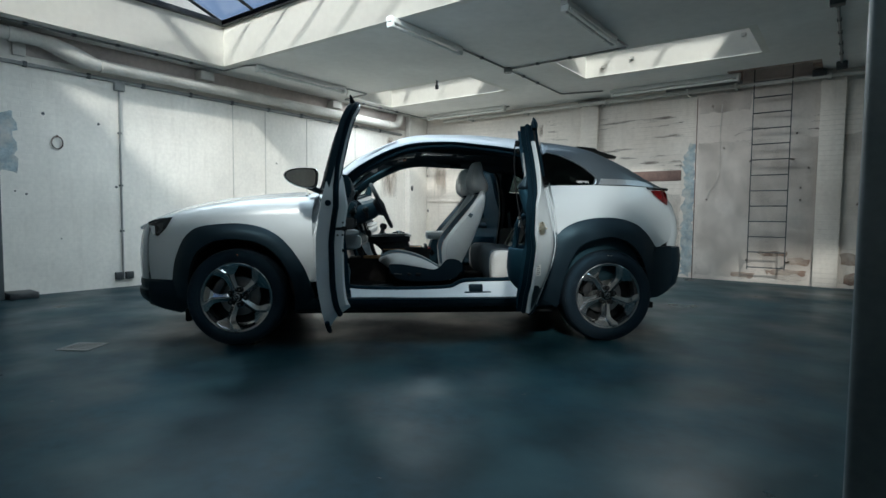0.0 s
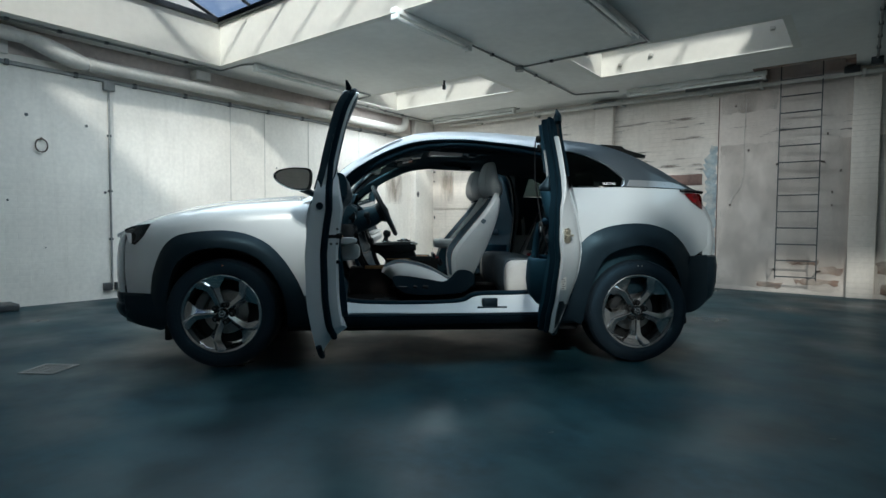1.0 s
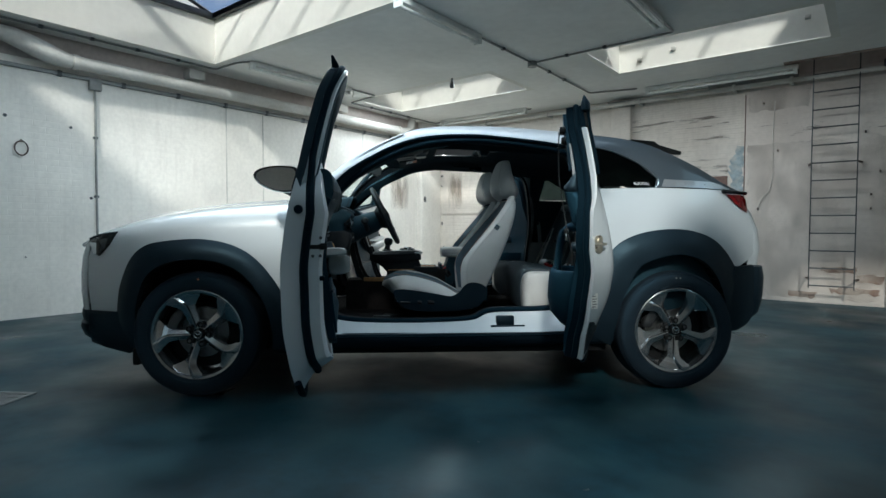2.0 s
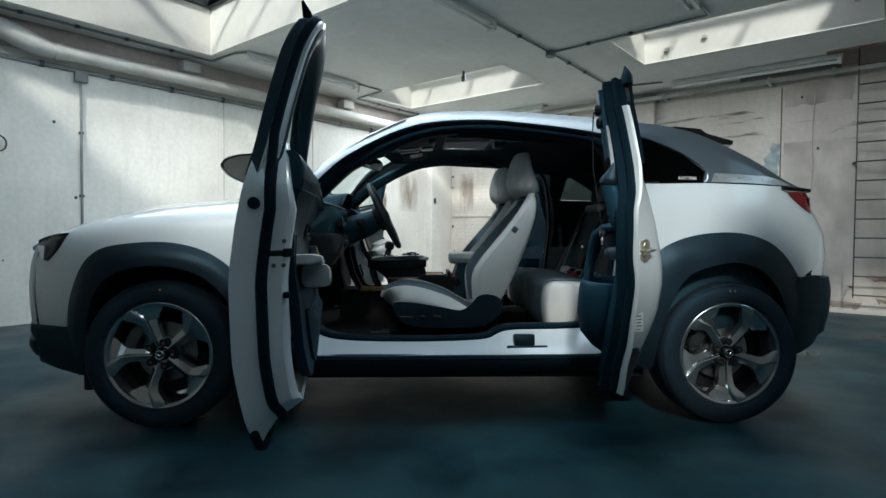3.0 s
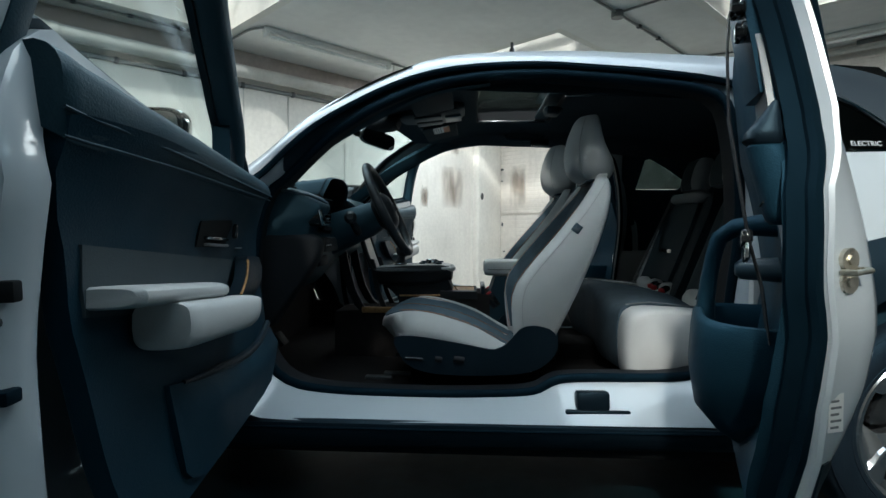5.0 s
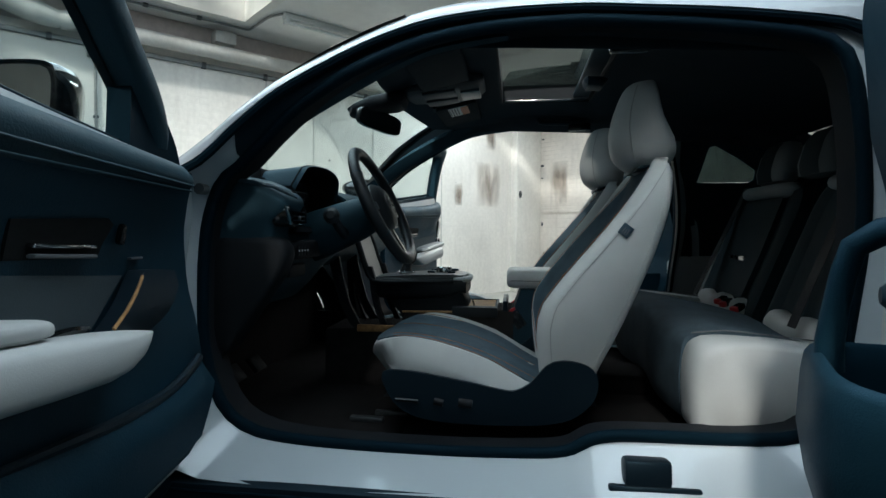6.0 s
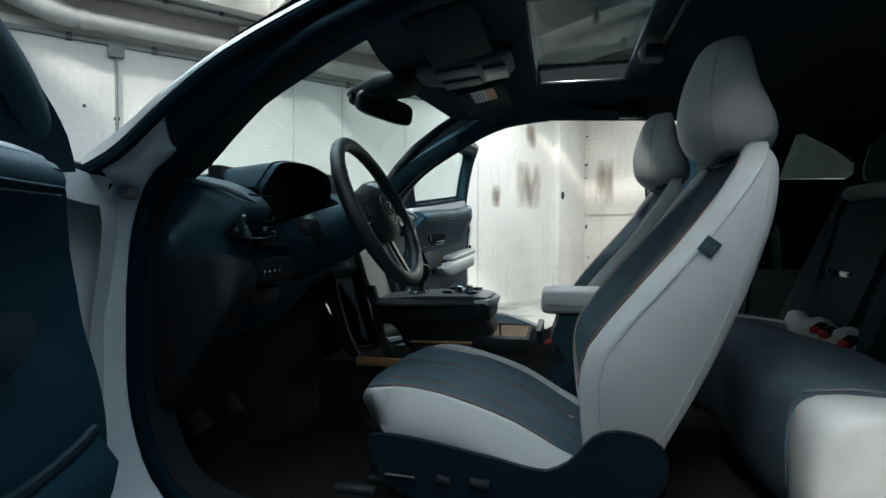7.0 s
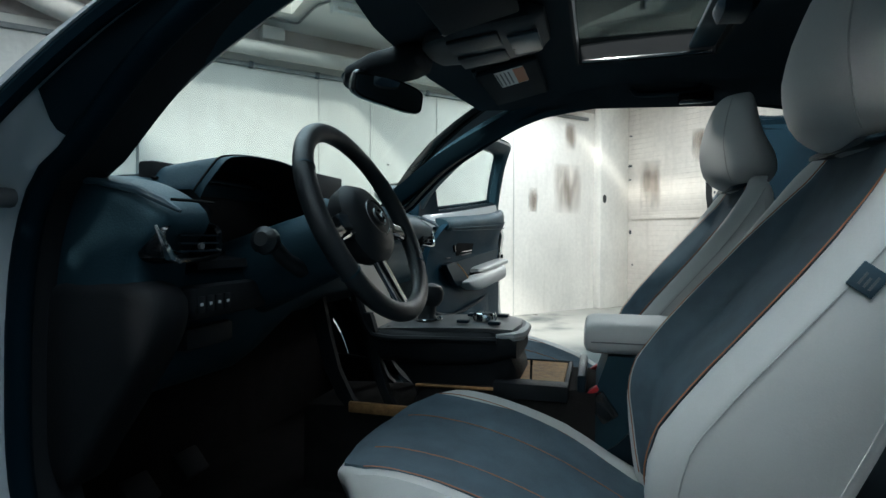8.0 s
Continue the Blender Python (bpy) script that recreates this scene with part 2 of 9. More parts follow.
def curve(pts, step=0.05, closed=False):
    """Points evenly along a smooth line through pts."""
    P = [Vector(p) for p in pts]
    n = len(P)
    out = []
    for i in range(n if closed else n - 1):
        if closed:
            a, b, c, d = P[i - 1], P[i], P[(i + 1) % n], P[(i + 2) % n]
        else:
            a, b, c, d = P[max(i - 1, 0)], P[i], P[i + 1], P[min(i + 2, n - 1)]
        k = max(1, int((c - b).length / step))
        for j in range(k):
            t = j / k
            out.append(0.5 * ((2 * b) + (c - a) * t + (2 * a - 5 * b + 4 * c - d) * t * t + (3 * b - a - 3 * c + d) * t ** 3))
    if not closed:
        out.append(P[-1])
    return out


def bend(pts, r, n=5):
    """A polyline with its corners rounded."""
    P = [Vector(p) for p in pts]
    out = [P[0]]
    for a, b, c in zip(P, P[1:], P[2:]):
        u, w = (a - b), (c - b)
        q = min(r, u.length * 0.45, w.length * 0.45)
        s, e = b + u.normalized() * q, b + w.normalized() * q
        out += [s.lerp(b, t).lerp(b.lerp(e, t), t) for t in [k / n for k in range(n + 1)]]
    return out + [P[-1]]


def resample(pts, n, closed=False):
    P = [Vector(p) for p in pts]
    if closed:
        P.append(P[0])
    ds = [0.0]
    for a, b in zip(P, P[1:]):
        ds.append(ds[-1] + (b - a).length)
    out, j = [], 0
    for k in range(n):
        s = ds[-1] * k / (n if closed else n - 1)
        while j < len(ds) - 2 and ds[j + 1] < s:
            j += 1
        t = (s - ds[j]) / max(1e-9, ds[j + 1] - ds[j])
        out.append(P[j].lerp(P[j + 1], t))
    return out


def loft(bm, rings, closed=True, caps=True):
    vs = [[bm.verts.new(p) for p in r] for r in rings]
    n = len(vs[0])
    for u, w in zip(vs, vs[1:]):
        for k in range(n if closed else n - 1):
            bm.faces.new((u[k], u[(k + 1) % n], w[(k + 1) % n], w[k]))
    if caps and closed:
        bm.faces.new(vs[0][::-1])
        bm.faces.new(vs[-1])
    return vs


def oval(n, rx, ry, p=2.0):
    """Points of a superellipse."""
    out = []
    for k in range(n):
        c, s = math.cos(2 * math.pi * k / n), math.sin(2 * math.pi * k / n)
        out.append((math.copysign(abs(c) ** (2 / p), c) * rx, math.copysign(abs(s) ** (2 / p), s) * ry))
    return out


def inside(p, poly):
    x, y = p[0], p[1]
    hit = False
    for (x1, y1), (x2, y2) in zip(poly, poly[1:] + poly[:1]):
        if (y1 > y) != (y2 > y) and x < (x2 - x1) * (y - y1) / (y2 - y1) + x1:
            hit = not hit
    return hit


def sheet(bm, outline, where, step=0.05, thick=0.0, holes=(), inward=None):
    """A curved panel: the outline's area, meshed at step, each point (u, v) put at where(u, v). thick: depth along inward."""
    from mathutils.geometry import delaunay_2d_cdt
    loops = [[(p[0], p[1]) for p in outline]] + [[(p[0], p[1]) for p in h] for h in holes]
    pts, edges = [], []
    for lp in loops:
        o = len(pts)
        pts += [Vector(p) for p in lp]
        edges += [(o + i, o + (i + 1) % len(lp)) for i in range(len(lp))]
    us, vs = [p[0] for p in loops[0]], [p[1] for p in loops[0]]
    rim = [Vector(p) for lp in loops for p in resample([(*q, 0) for q in lp], max(8, int(4 * (max(us) - min(us) + max(vs) - min(vs)) / step)), True)]
    u = min(us) + step / 2
    row = 0
    while u < max(us):
        v = min(vs) + (step / 2 if row % 2 else step / 4)
        while v < max(vs):
            if inside((u, v), loops[0]) and not any(inside((u, v), h) for h in loops[1:]):
                if min((q.x - u) ** 2 + (q.y - v) ** 2 for q in rim) > (step * 0.4) ** 2:
                    pts.append(Vector((u, v)))
            v += step
        u += step
        row += 1
    co, _, fs, *_ = delaunay_2d_cdt(pts, edges, [], 0, 1e-6)
    top = [bm.verts.new(where(c.x, c.y)) for c in co]
    keep = []
    for f in fs:
        c = sum((co[i] for i in f), Vector((0, 0))) / len(f)
        if inside(c, loops[0]) and not any(inside(c, h) for h in loops[1:]):
            keep.append(f)
    for f in keep:
        bm.faces.new([top[i] for i in f])
    if thick:
        off = Vector(inward) * thick
        low = [bm.verts.new(v.co + off) for v in top]
        for f in keep:
            bm.faces.new([low[i] for i in reversed(f)])
        count = {}
        for f in keep:
            for a, b in zip(f, f[1:] + f[:1]):
                count[(a, b)] = 1
        for a, b in count:
            if (b, a) not in count:
                bm.faces.new((top[b], top[a], low[a], low[b]))
    for v in list(bm.verts):
        if not v.link_faces:
            bm.verts.remove(v)


# ---- the hall ----
XL, YB, ZC = -4.275, 5.30, 2.905          # inner faces of two walls, and the ceiling
XR, YF = 6.6, -7.2
# front, side and front_low are unseen openings, added to light the car's near side
HOLES = {"lantern": (-3.86, 1.9, -2.6, 0.52), "back_left": (-3.86, -1.46, 2.86, 3.87), "back_right": (-0.14, 2.06, 2.86, 3.88),
         "front": (2.5, 4.8, -3.9, -1.3), "side": (3.7, 5.5, 1.0, 2.4), "front_low": (-0.2, 2.2, -4.6, -3.2)}
HATCH = (1.66, 2.52, 4.72, YB)

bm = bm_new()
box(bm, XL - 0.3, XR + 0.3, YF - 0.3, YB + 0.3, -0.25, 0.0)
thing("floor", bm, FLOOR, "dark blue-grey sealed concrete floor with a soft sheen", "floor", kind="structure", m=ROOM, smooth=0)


def wall(name, x0, x1, y0, y1, material, label):
    b = bm_new()
    box(b, x0, x1, y0, y1, 0, 4.2)
    return thing(name, b, material, label, "wall", kind="structure", m=ROOM, smooth=0)


wall("wall_left", XL - 0.3, XL, YF, YB, WALL_L, "whitewashed brick wall, patched and stained")
wall("wall_back", XL - 0.3, XR + 0.3, YB, YB + 0.3, WALL_B, "dirty white painted brick wall with stains near the floor")
wall("wall_right", XR, XR + 0.3, YF, YB, WALL_B, "dirty white painted brick wall in shade")
wall("wall_front", XL - 0.3, XR + 0.3, YF - 0.3, YF, WALL_B, "dirty white painted brick wall in shade")

bm = bm_new()
xs = sorted({XL, XR} | {v for h in (*HOLES.values(), HATCH) for v in h[:2]})
ys = sorted({YF, YB} | {v for h in (*HOLES.values(), HATCH) for v in h[2:]})
for xa, xb in zip(xs, xs[1:]):
    for ya, yb in zip(ys, ys[1:]):
        mx, my = (xa + xb) / 2, (ya + yb) / 2
        if not any(h[0] < mx < h[1] and h[2] < my < h[3] for h in (*HOLES.values(), HATCH)):
            for z in (ZC, ZC + 0.18):
                bm.faces.new([bm.verts.new(p) for p in ((xa, ya, z), (xb, ya, z), (xb, yb, z), (xa, yb, z))])
thing("ceiling", bm, CEIL, "flat white plastered ceiling, greyed and cracked", "ceiling", kind="structure", m=ROOM, smooth=0)

WELL_TOP = {"lantern": 3.42, "back_left": 3.5, "back_right": 3.5, "front": 3.42, "front_low": 3.42, "side": 3.5}
for key, (x0, x1, y0, y1) in HOLES.items():
    zt = WELL_TOP[key]
    # the added, unseen wells get the same build as the others
    root = anchor("skylight", "white plastered roof light well with steel glazing bars", "skylight", "skylights in the ceiling", "structure", ROOM)
    bm = bm_new()
    w = 0.08
    for a in ((x0 - w, x0, y0 - w, y1 + w), (x1, x1 + w, y0 - w, y1 + w), (x0, x1, y0 - w, y0), (x0, x1, y1, y1 + w)):
        box(bm, *a, ZC - 0.001, zt)
    part("well", bm, WELL, root, smooth=0)
    nx = max(2, round((x1 - x0) / 0.75))
    rise = 0.55 if key == "lantern" or key == "front" else 0.12
    ym = (y0 + y1) / 2
    bm = bm_new()
    f = 0.05
    for a in ((x0 - 0.02, x1 + 0.02, y0 - 0.02, y0 + f), (x0 - 0.02, x1 + 0.02, y1 - f, y1 + 0.02), (x0 - 0.02, x0 + f, y0 + f, y1 - f), (x1 - f, x1 + 0.02, y0 + f, y1 - f)):
        box(bm, *a, zt, zt + 0.07, 0.006)
    box(bm, x0, x1, ym - 0.03, ym + 0.03, zt + rise, zt + rise + 0.07, 0.006)
    part("glazing_frame", bm, STEEL, root, "dark painted steel")
    for i in range(nx + 1):
        x = x0 + (x1 - x0) * i / nx
        for ya in (y0, y1):
            bm = bm_new()
            tube(bm, [(x, ya, zt + 0.05), (x, ym, zt + rise + 0.05)], 0.024, 4)
            part("glazing_bar", bm, STEEL, root, smooth=0)
            if i < nx:
                xn = x0 + (x1 - x0) * (i + 1) / nx
                bm = bm_new()
                lo, hi = zt + 0.075, zt + rise + 0.075
                for d in (0, 0.006):
                    bm.faces.new([bm.verts.new(p) for p in ((x, ya, lo + d), (xn, ya, lo + d), (xn, ym, hi + d), (x, ym, hi + d))])
                pane = part("pane", bm, GLASSROOF, root, smooth=0)
                pane.visible_shadow = False

TINT = {"lantern": (0.82, 0.93, 1.0), "back_left": (0.93, 0.96, 0.98), "back_right": (0.95, 0.965, 0.97), "front": (0.58, 0.86, 1.0), "front_low": (0.58, 0.86, 1.0), "side": (0.58, 0.86, 1.0)}
# front, front_low and side are fill lamps in the added openings
for key, watts in (("lantern", 95), ("back_left", 69), ("back_right", 39), ("front", 10), ("front_low", 2), ("side", 8)):
    x0, x1, y0, y1 = HOLES[key]
    if key == "lantern":
        x0, y0 = x0 + 0.7, y0 + 0.8        # lamp kept short of two edges to dim the floor below them
    sky_lamp(x0 + 0.06, x1 - 0.06, y0 + 0.06, y1 - 0.06, ZC + 0.015, watts, TINT[key])

# ---- fittings of the hall ----
def room_thing(name, bm, material, label, category, group="", kind="", smooth=40.0):
    return thing(name, bm, material, label, category, group, kind, ROOM, smooth)


# piers and ledges of the back wall
for nm, x0, x1, d, zt in (("wall_pier", -0.76, -0.46, 0.09, 2.80), ("wall_pier", 2.60, 2.88, 0.08, ZC)):
    bm = bm_new()
    box(bm, x0, x1, YB - d, YB + 0.02, 0, zt - 0.003, 0.012)
    room_thing(nm, bm, WALL_B, "dirty white painted brick pier", "wall", "piers of the back wall", "structure")
bm = bm_new()
box(bm, -0.80, -0.42, YB - 0.14, YB + 0.01, 2.78, 2.86, 0.01)
room_thing("pier_capping", bm, CONDUIT, "grey painted pier capping", "wall", "", "structure")
bm = bm_new()
box(bm, 1.06, 2.60, YB - 0.03, YB + 0.01, 0, ZC - 0.003, 0.008)
room_thing("wall_facing", bm, PLASTER, "thick plastered wall section behind the ladder", "wall", "", "structure")
bm = bm_new()
box(bm, -0.46, 0.86, YB - 0.012, YB + 0.01, 1.50, 1.66, 0.004)
room_thing("painted_band", bm, OXIDE, "dark oxide-brown painted band on the brick wall", "wall", "", "structure")


def ragged(x0, x1, z0, z1, seed, rough_=0.03, step=0.05):
    """An outline with torn edges."""
    rng = random.Random(seed)
    pts = []
    for a, b in (((x0, z0), (x1, z0)), ((x1, z0), (x1, z1)), ((x1, z1), (x0, z1)), ((x0, z1), (x0, z0))):
        n_ = max(2, int(math.hypot(b[0] - a[0], b[1] - a[1]) / step))
        for k in range(n_):
            t = k / n_
            pts.append((a[0] + (b[0] - a[0]) * t + rng.uniform(-rough_, rough_), a[1] + (b[1] - a[1]) * t + rng.uniform(-rough_, rough_)))
    return pts


def patch_back(x0, x1, z0, z1, seed, material, label, y=YB - 0.034, rough_=0.03):
    bm_ = bm_new()
    sheet(bm_, ragged(x0, x1, max(0.01 + rough_, z0), z1, seed, rough_), lambda u, v: Vector((u, y, v)), 0.2, 0.003, inward=(0, 1, 0))
    room_thing("paint_patch", bm_, material, label, "paint patch", "flaking patches on the walls", "structure")


patch_back(0.895, 1.05, 0.03, 1.90, 3, BLUEPEEL, "flaking blue-grey paint strip on the wall", YB - 0.006, 0.042)
patch_back(0.97, 1.05, 1.86, 2.06, 5, BLUEPEEL, "flaking blue-grey paint strip on the wall", YB - 0.007, 0.022)
for i, (a, b, c, d) in enumerate(((1.62, 1.90, 0.06, 0.14), (2.30, 2.56, 0.28, 0.38), (2.05, 2.52, 0.14, 0.20), (1.95, 2.30, 0.40, 0.46), (2.90, 3.25, 0.30, 0.46), (2.95, 3.4, 0.05, 0.2))):
    patch_back(a, b, c, d, 20 + i, BRICKRED, "bare red brick where the whitewash has fallen off", (YB - 0.034) if b < 2.6 else YB - 0.004, 0.02)
bm = bm_new()
sheet(bm, ragged(-1.86, -1.70, 1.35, 1.98, 41, 0.03), lambda u, v: Vector((XL + 0.004, u, v)), 0.2, 0.003, inward=(-1, 0, 0))
room_thing("paint_patch", bm, BLUEPEEL, "flaking blue-grey paint on the whitewashed wall", "paint patch", "flaking patches on the walls", "structure")


def stain(name, colour, light, low, high, most, squash, scale=10, soft_along=None):
    """Dirt that thins out into the paint below it, drawn out along one axis; soft_along: the wall's axis, for a stain that fades to its rim."""
    m_ = mat(name, colour, 0.85, vary=0.2, scale=7, grain=40, bump=0.2, dirt=light, dirt_amount=0.8, dirt_scale=6)
    nt = m_.node_tree
    noise, ramp, coord, mapping = (nt.nodes.new(k) for k in ("ShaderNodeTexNoise", "ShaderNodeMapRange", "ShaderNodeTexCoord", "ShaderNodeMapping"))
    mapping.inputs["Scale"].default_value = squash
    nt.links.new(coord.outputs["Object"], mapping.inputs[0])
    nt.links.new(mapping.outputs[0], noise.inputs["Vector"])
    noise.inputs["Scale"].default_value, noise.inputs["Detail"].default_value = scale, 9
    for i_, v in ((1, low), (2, high), (3, 0.0), (4, most)):
        ramp.inputs[i_].default_value = v
    nt.links.new(noise.outputs[0], ramp.inputs[0])
    alpha = ramp.outputs[0]
    if soft_along is not None:
        parts_ = nt.nodes.new("ShaderNodeSeparateXYZ")
        nt.links.new(coord.outputs["Generated"], parts_.inputs[0])
        for ax in (soft_along, 2):
            bell = []
            for op, v in (("SUBTRACT", 0.5), ("MULTIPLY", 2.0), ("POWER", 2.0)):
                node = nt.nodes.new("ShaderNodeMath")
                node.operation = op
                node.inputs[1].default_value = v
                nt.links.new(bell[-1].outputs[0] if bell else parts_.outputs[ax], node.inputs[0])
                bell.append(node)
            inv, mul_ = nt.nodes.new("ShaderNodeMath"), nt.nodes.new("ShaderNodeMath")
            inv.operation, mul_.operation, inv.use_clamp = "SUBTRACT", "MULTIPLY", True
            inv.inputs[0].default_value = 1.0
            nt.links.new(bell[-1].outputs[0], inv.inputs[1])
            nt.links.new(inv.outputs[0], mul_.inputs[0])
            nt.links.new(alpha, mul_.inputs[1])
            alpha = mul_.outputs[0]
    nt.links.new(alpha, nt.nodes["Principled BSDF"].inputs["Alpha"])
    return m_


STAIN_B, STAIN_L = (stain(nm, (0.36, 0.28, 0.22), (0.52, 0.46, 0.39), 0.30, 0.70, 0.58, (1.0, 1.0, 0.28), 8, ax) for nm, ax in (("damp_stain", 0), ("damp_stain_beside", 1)))
GRIME = stain("dark_wall_grime", (0.20, 0.155, 0.125), (0.32, 0.26, 0.21), 0.38, 0.80, 0.20, (1.0, 1.0, 0.6), 3.2)
CRACKS = stain("weathered_courses", (0.16, 0.11, 0.09), (0.3, 0.24, 0.2), 0.60, 0.76, 0.45, (0.5, 0.5, 5.0), 4)
for i, (a, b, c, d, m_) in enumerate(((1.10, 3.4, 0.06, 2.05, GRIME), (1.10, 1.78, 2.48, 2.76, GRIME), (1.10, 2.7, 2.14, 2.42, CRACKS))):
    patch_back(a, b, c, d, 80 + i, m_, "dark grime and cracks in the old wall paint", YB - 0.0375, 0.02)
for i, (a, b, c, d, m_) in enumerate(((-1.5, 0.85, 0.06, 1.3, GRIME), (-1.4, 0.86, 1.42, 2.6, CRACKS))):
    patch_back(a, b, c, d, 90 + i, m_, "dark grime and cracks in the old wall paint", YB - 0.0045, 0.02)
bm = bm_new()
box(bm, 1.062, 1.074, YB - 0.036, YB - 0.003, 0.0, 2.72, 0.004)
room_thing("facing_edge", bm, OXIDE, "dark brown bare edge of the wall facing", "wall", "", "structure")
for i, (a, b, c, d) in enumerate(((-3.97, -3.64, 1.30, 2.00), (-1.6, -1.5, 2.35, 2.6), (-3.2, -3.0, 1.9, 2.3))):
    patch_back(a, b, c, d, 60 + i, STAIN_B, "brown damp stain in the whitewash", YB - 0.004, 0.018)
for i, (a, b, c, d) in enumerate(((4.00, 4.50, 1.27, 1.92), (3.58, 3.74, 1.26, 1.58), (4.2, 4.4, 2.1, 2.45))):
    bm = bm_new()
    sheet(bm, ragged(a, b, c, d, 70 + i, 0.018), lambda u, v: Vector((XL + 0.004, u, v)), 0.2, 0.003, inward=(-1, 0, 0))
    room_thing("paint_patch", bm, STAIN_L, "brown damp stain in the whitewash", "paint patch", "flaking patches on the walls", "structure")
bm = bm_new()
box(bm, XL - 0.01, XL + 0.12, 4.74, YB - 0.002, 0.0, ZC - 0.003, 0.014)
room_thing("wall_pier", bm, WALL_L, "whitewashed brick pier in the corner", "wall", "", "structure")
bm = bm_new()
box(bm, -4.10, -2.6, YB - 0.022, YB + 0.01, 1.20, 1.25, 0.008)
room_thing("wall_ledge", bm, WALL_B, "narrow whitewashed ledge on the brick wall", "wall", "", "structure")
for x, z, w, h in ((-4.13, 1.94, 0.045, 0.022), (-4.12, 1.03, 0.024, 0.04), (-4.12, 2.35, 0.03, 0.012), (-4.13, 1.75, 0.03, 0.010), (-4.08, 0.58, 0.015, 0.02), (-2.9, 1.5, 0.016, 0.02)):
    bm = bm_new()
    tube(bm, [(x, YB - 0.006, z), (x, YB + 0.02, z)], [w * 0.8, w * 0.7], 10, squash=max(0.4, h / w))
    room_thing("wall_hole", bm, STEEL, "small dark hole in the wall", "hole", "holes in the walls", "structure")
bm = bm_new()
tube(bm, [(XL + 0.126, 4.815, 1.475), (XL + 0.10, 4.815, 1.475)], [0.034, 0.028], 12, squash=1.7)
room_thing("wall_hole", bm, STEEL, "dark broken hole in the pier", "hole", "holes in the walls", "structure")
for x, z in ((1.28, 2.58), (1.24, 1.20), (1.45, 1.95), (2.35, 2.1), (2.42, 1.35), (2.42, 1.18), (2.50, 1.62), (3.05, 1.12)):
    bm = bm_new()
    box(bm, x - 0.009, x + 0.009, YB - 0.050, YB - 0.025, z - 0.014, z + 0.014, 0.004)
    tube(bm, [(x, YB - 0.05, z), (x, YB - 0.085, z - 0.01)], 0.006, 6)
    room_thing("wall_bracket", bm, IRON, "small rusty iron bracket on the wall", "bracket", "iron brackets on the wall")
bm = bm_new()
tube(bm, [(1.24, YB - 0.036, 1.20), (1.27, YB - 0.036, 1.32), (1.36, YB - 0.036, 1.42), (1.40, YB - 0.036, 1.60), (1.39, YB - 0.036, 2.2), (1.41, YB - 0.036, 2.6)], 0.005, 6)
room_thing("wall_cable", bm, PIPE, "thin whitewashed cable clipped to the wall", "cable")

# ladder to the roof hatch
lad = anchor("wall_ladder", "rusty iron ladder fixed to the brick wall", "ladder", m=ROOM)
for x in (1.83, 2.285):
    bm = bm_new()
    box(bm, x - 0.007, x + 0.007, YB - 0.195, YB - 0.185, 0.20, 3.9, 0.001)
    part("stile", bm, STEEL, lad, smooth=0)
for k in range(17):
    z = 0.235 + 0.2155 * k
    bm = bm_new()
    tube(bm, [(1.83, YB - 0.19, z), (2.285, YB - 0.19, z)], 0.0085, 8)
    part("rung", bm, STEEL, lad)
for z in (0.32, 1.74, 2.82):
    for x in (1.83, 2.285):
        bm = bm_new()
        tube(bm, [(x, YB - 0.19, z), (x + (0.04 if x > 2 else -0.04), YB - 0.02, z)], 0.012, 6)
        part("wall_fixing", bm, IRON, lad)
# hatch shaft
hx0, hx1, hy0, hy1 = HATCH
sh = anchor("roof_hatch", "bare brick shaft above the ladder", "hatch", kind="structure", m=ROOM)
bm = bm_new()
for a in ((hx0 - 0.1, hx0, hy0 - 0.1, hy1), (hx1, hx1 + 0.1, hy0 - 0.1, hy1), (hx0, hx1, hy0 - 0.1, hy0)):
    box(bm, *a, ZC - 0.002, 4.2)
part("shaft", bm, BRICKRED, sh, smooth=0)
bm = bm_new()
box(bm, hx0 + 0.01, hx1 - 0.01, YB - 0.006, YB + 0.01, 2.86, 4.2)
part("shaft_back", bm, PINK, sh, "bare brick with traces of whitewash", smooth=0)
bm = bm_new()
for d in (0, 0.006):
    bm.faces.new([bm.verts.new(p) for p in ((hx0, hy0, 4.2 + d), (hx1, hy0, 4.2 + d), (hx1, hy1, 4.2 + d), (hx0, hy1, 4.2 + d))])
hp = part("hatch_pane", bm, GLASSROOF, sh, smooth=0)
hp.visible_shadow = False

# left wall: band under the ceiling, big pipe, trunking
bm = bm_new()
box(bm, XL - 0.01, XL + 0.012, -1.6, YB - 0.11, 2.62, ZC - 0.003, 0.003)
room_thing("wall_band", bm, PINK, "faded pinkish band of old distemper under the ceiling", "wall", "", "structure")
bm = bm_new()
px = XL + 0.17
tube(bm, bend([(px, -6.0, 2.775), (px, -1.42, 2.775), (px, -0.98, 2.635), (px, 4.20, 2.635), (px, 4.36, 2.70), (px, 4.40, 2.90)], 0.14, 6), 0.068, 18)
pp = room_thing("heating_pipe", bm, PIPE, "thick white-painted lagged pipe along the wall", "pipe")
for y, z in ((-1.75, 2.775), (-0.88, 2.635), (4.05, 2.635)):
    bm = bm_new()
    tube(bm, [(px, y - 0.03, z), (px, y + 0.03, z)], 0.078, 18)
    part("pipe_collar", bm, PIPE, pp)
rows = []
bm = bm_new()
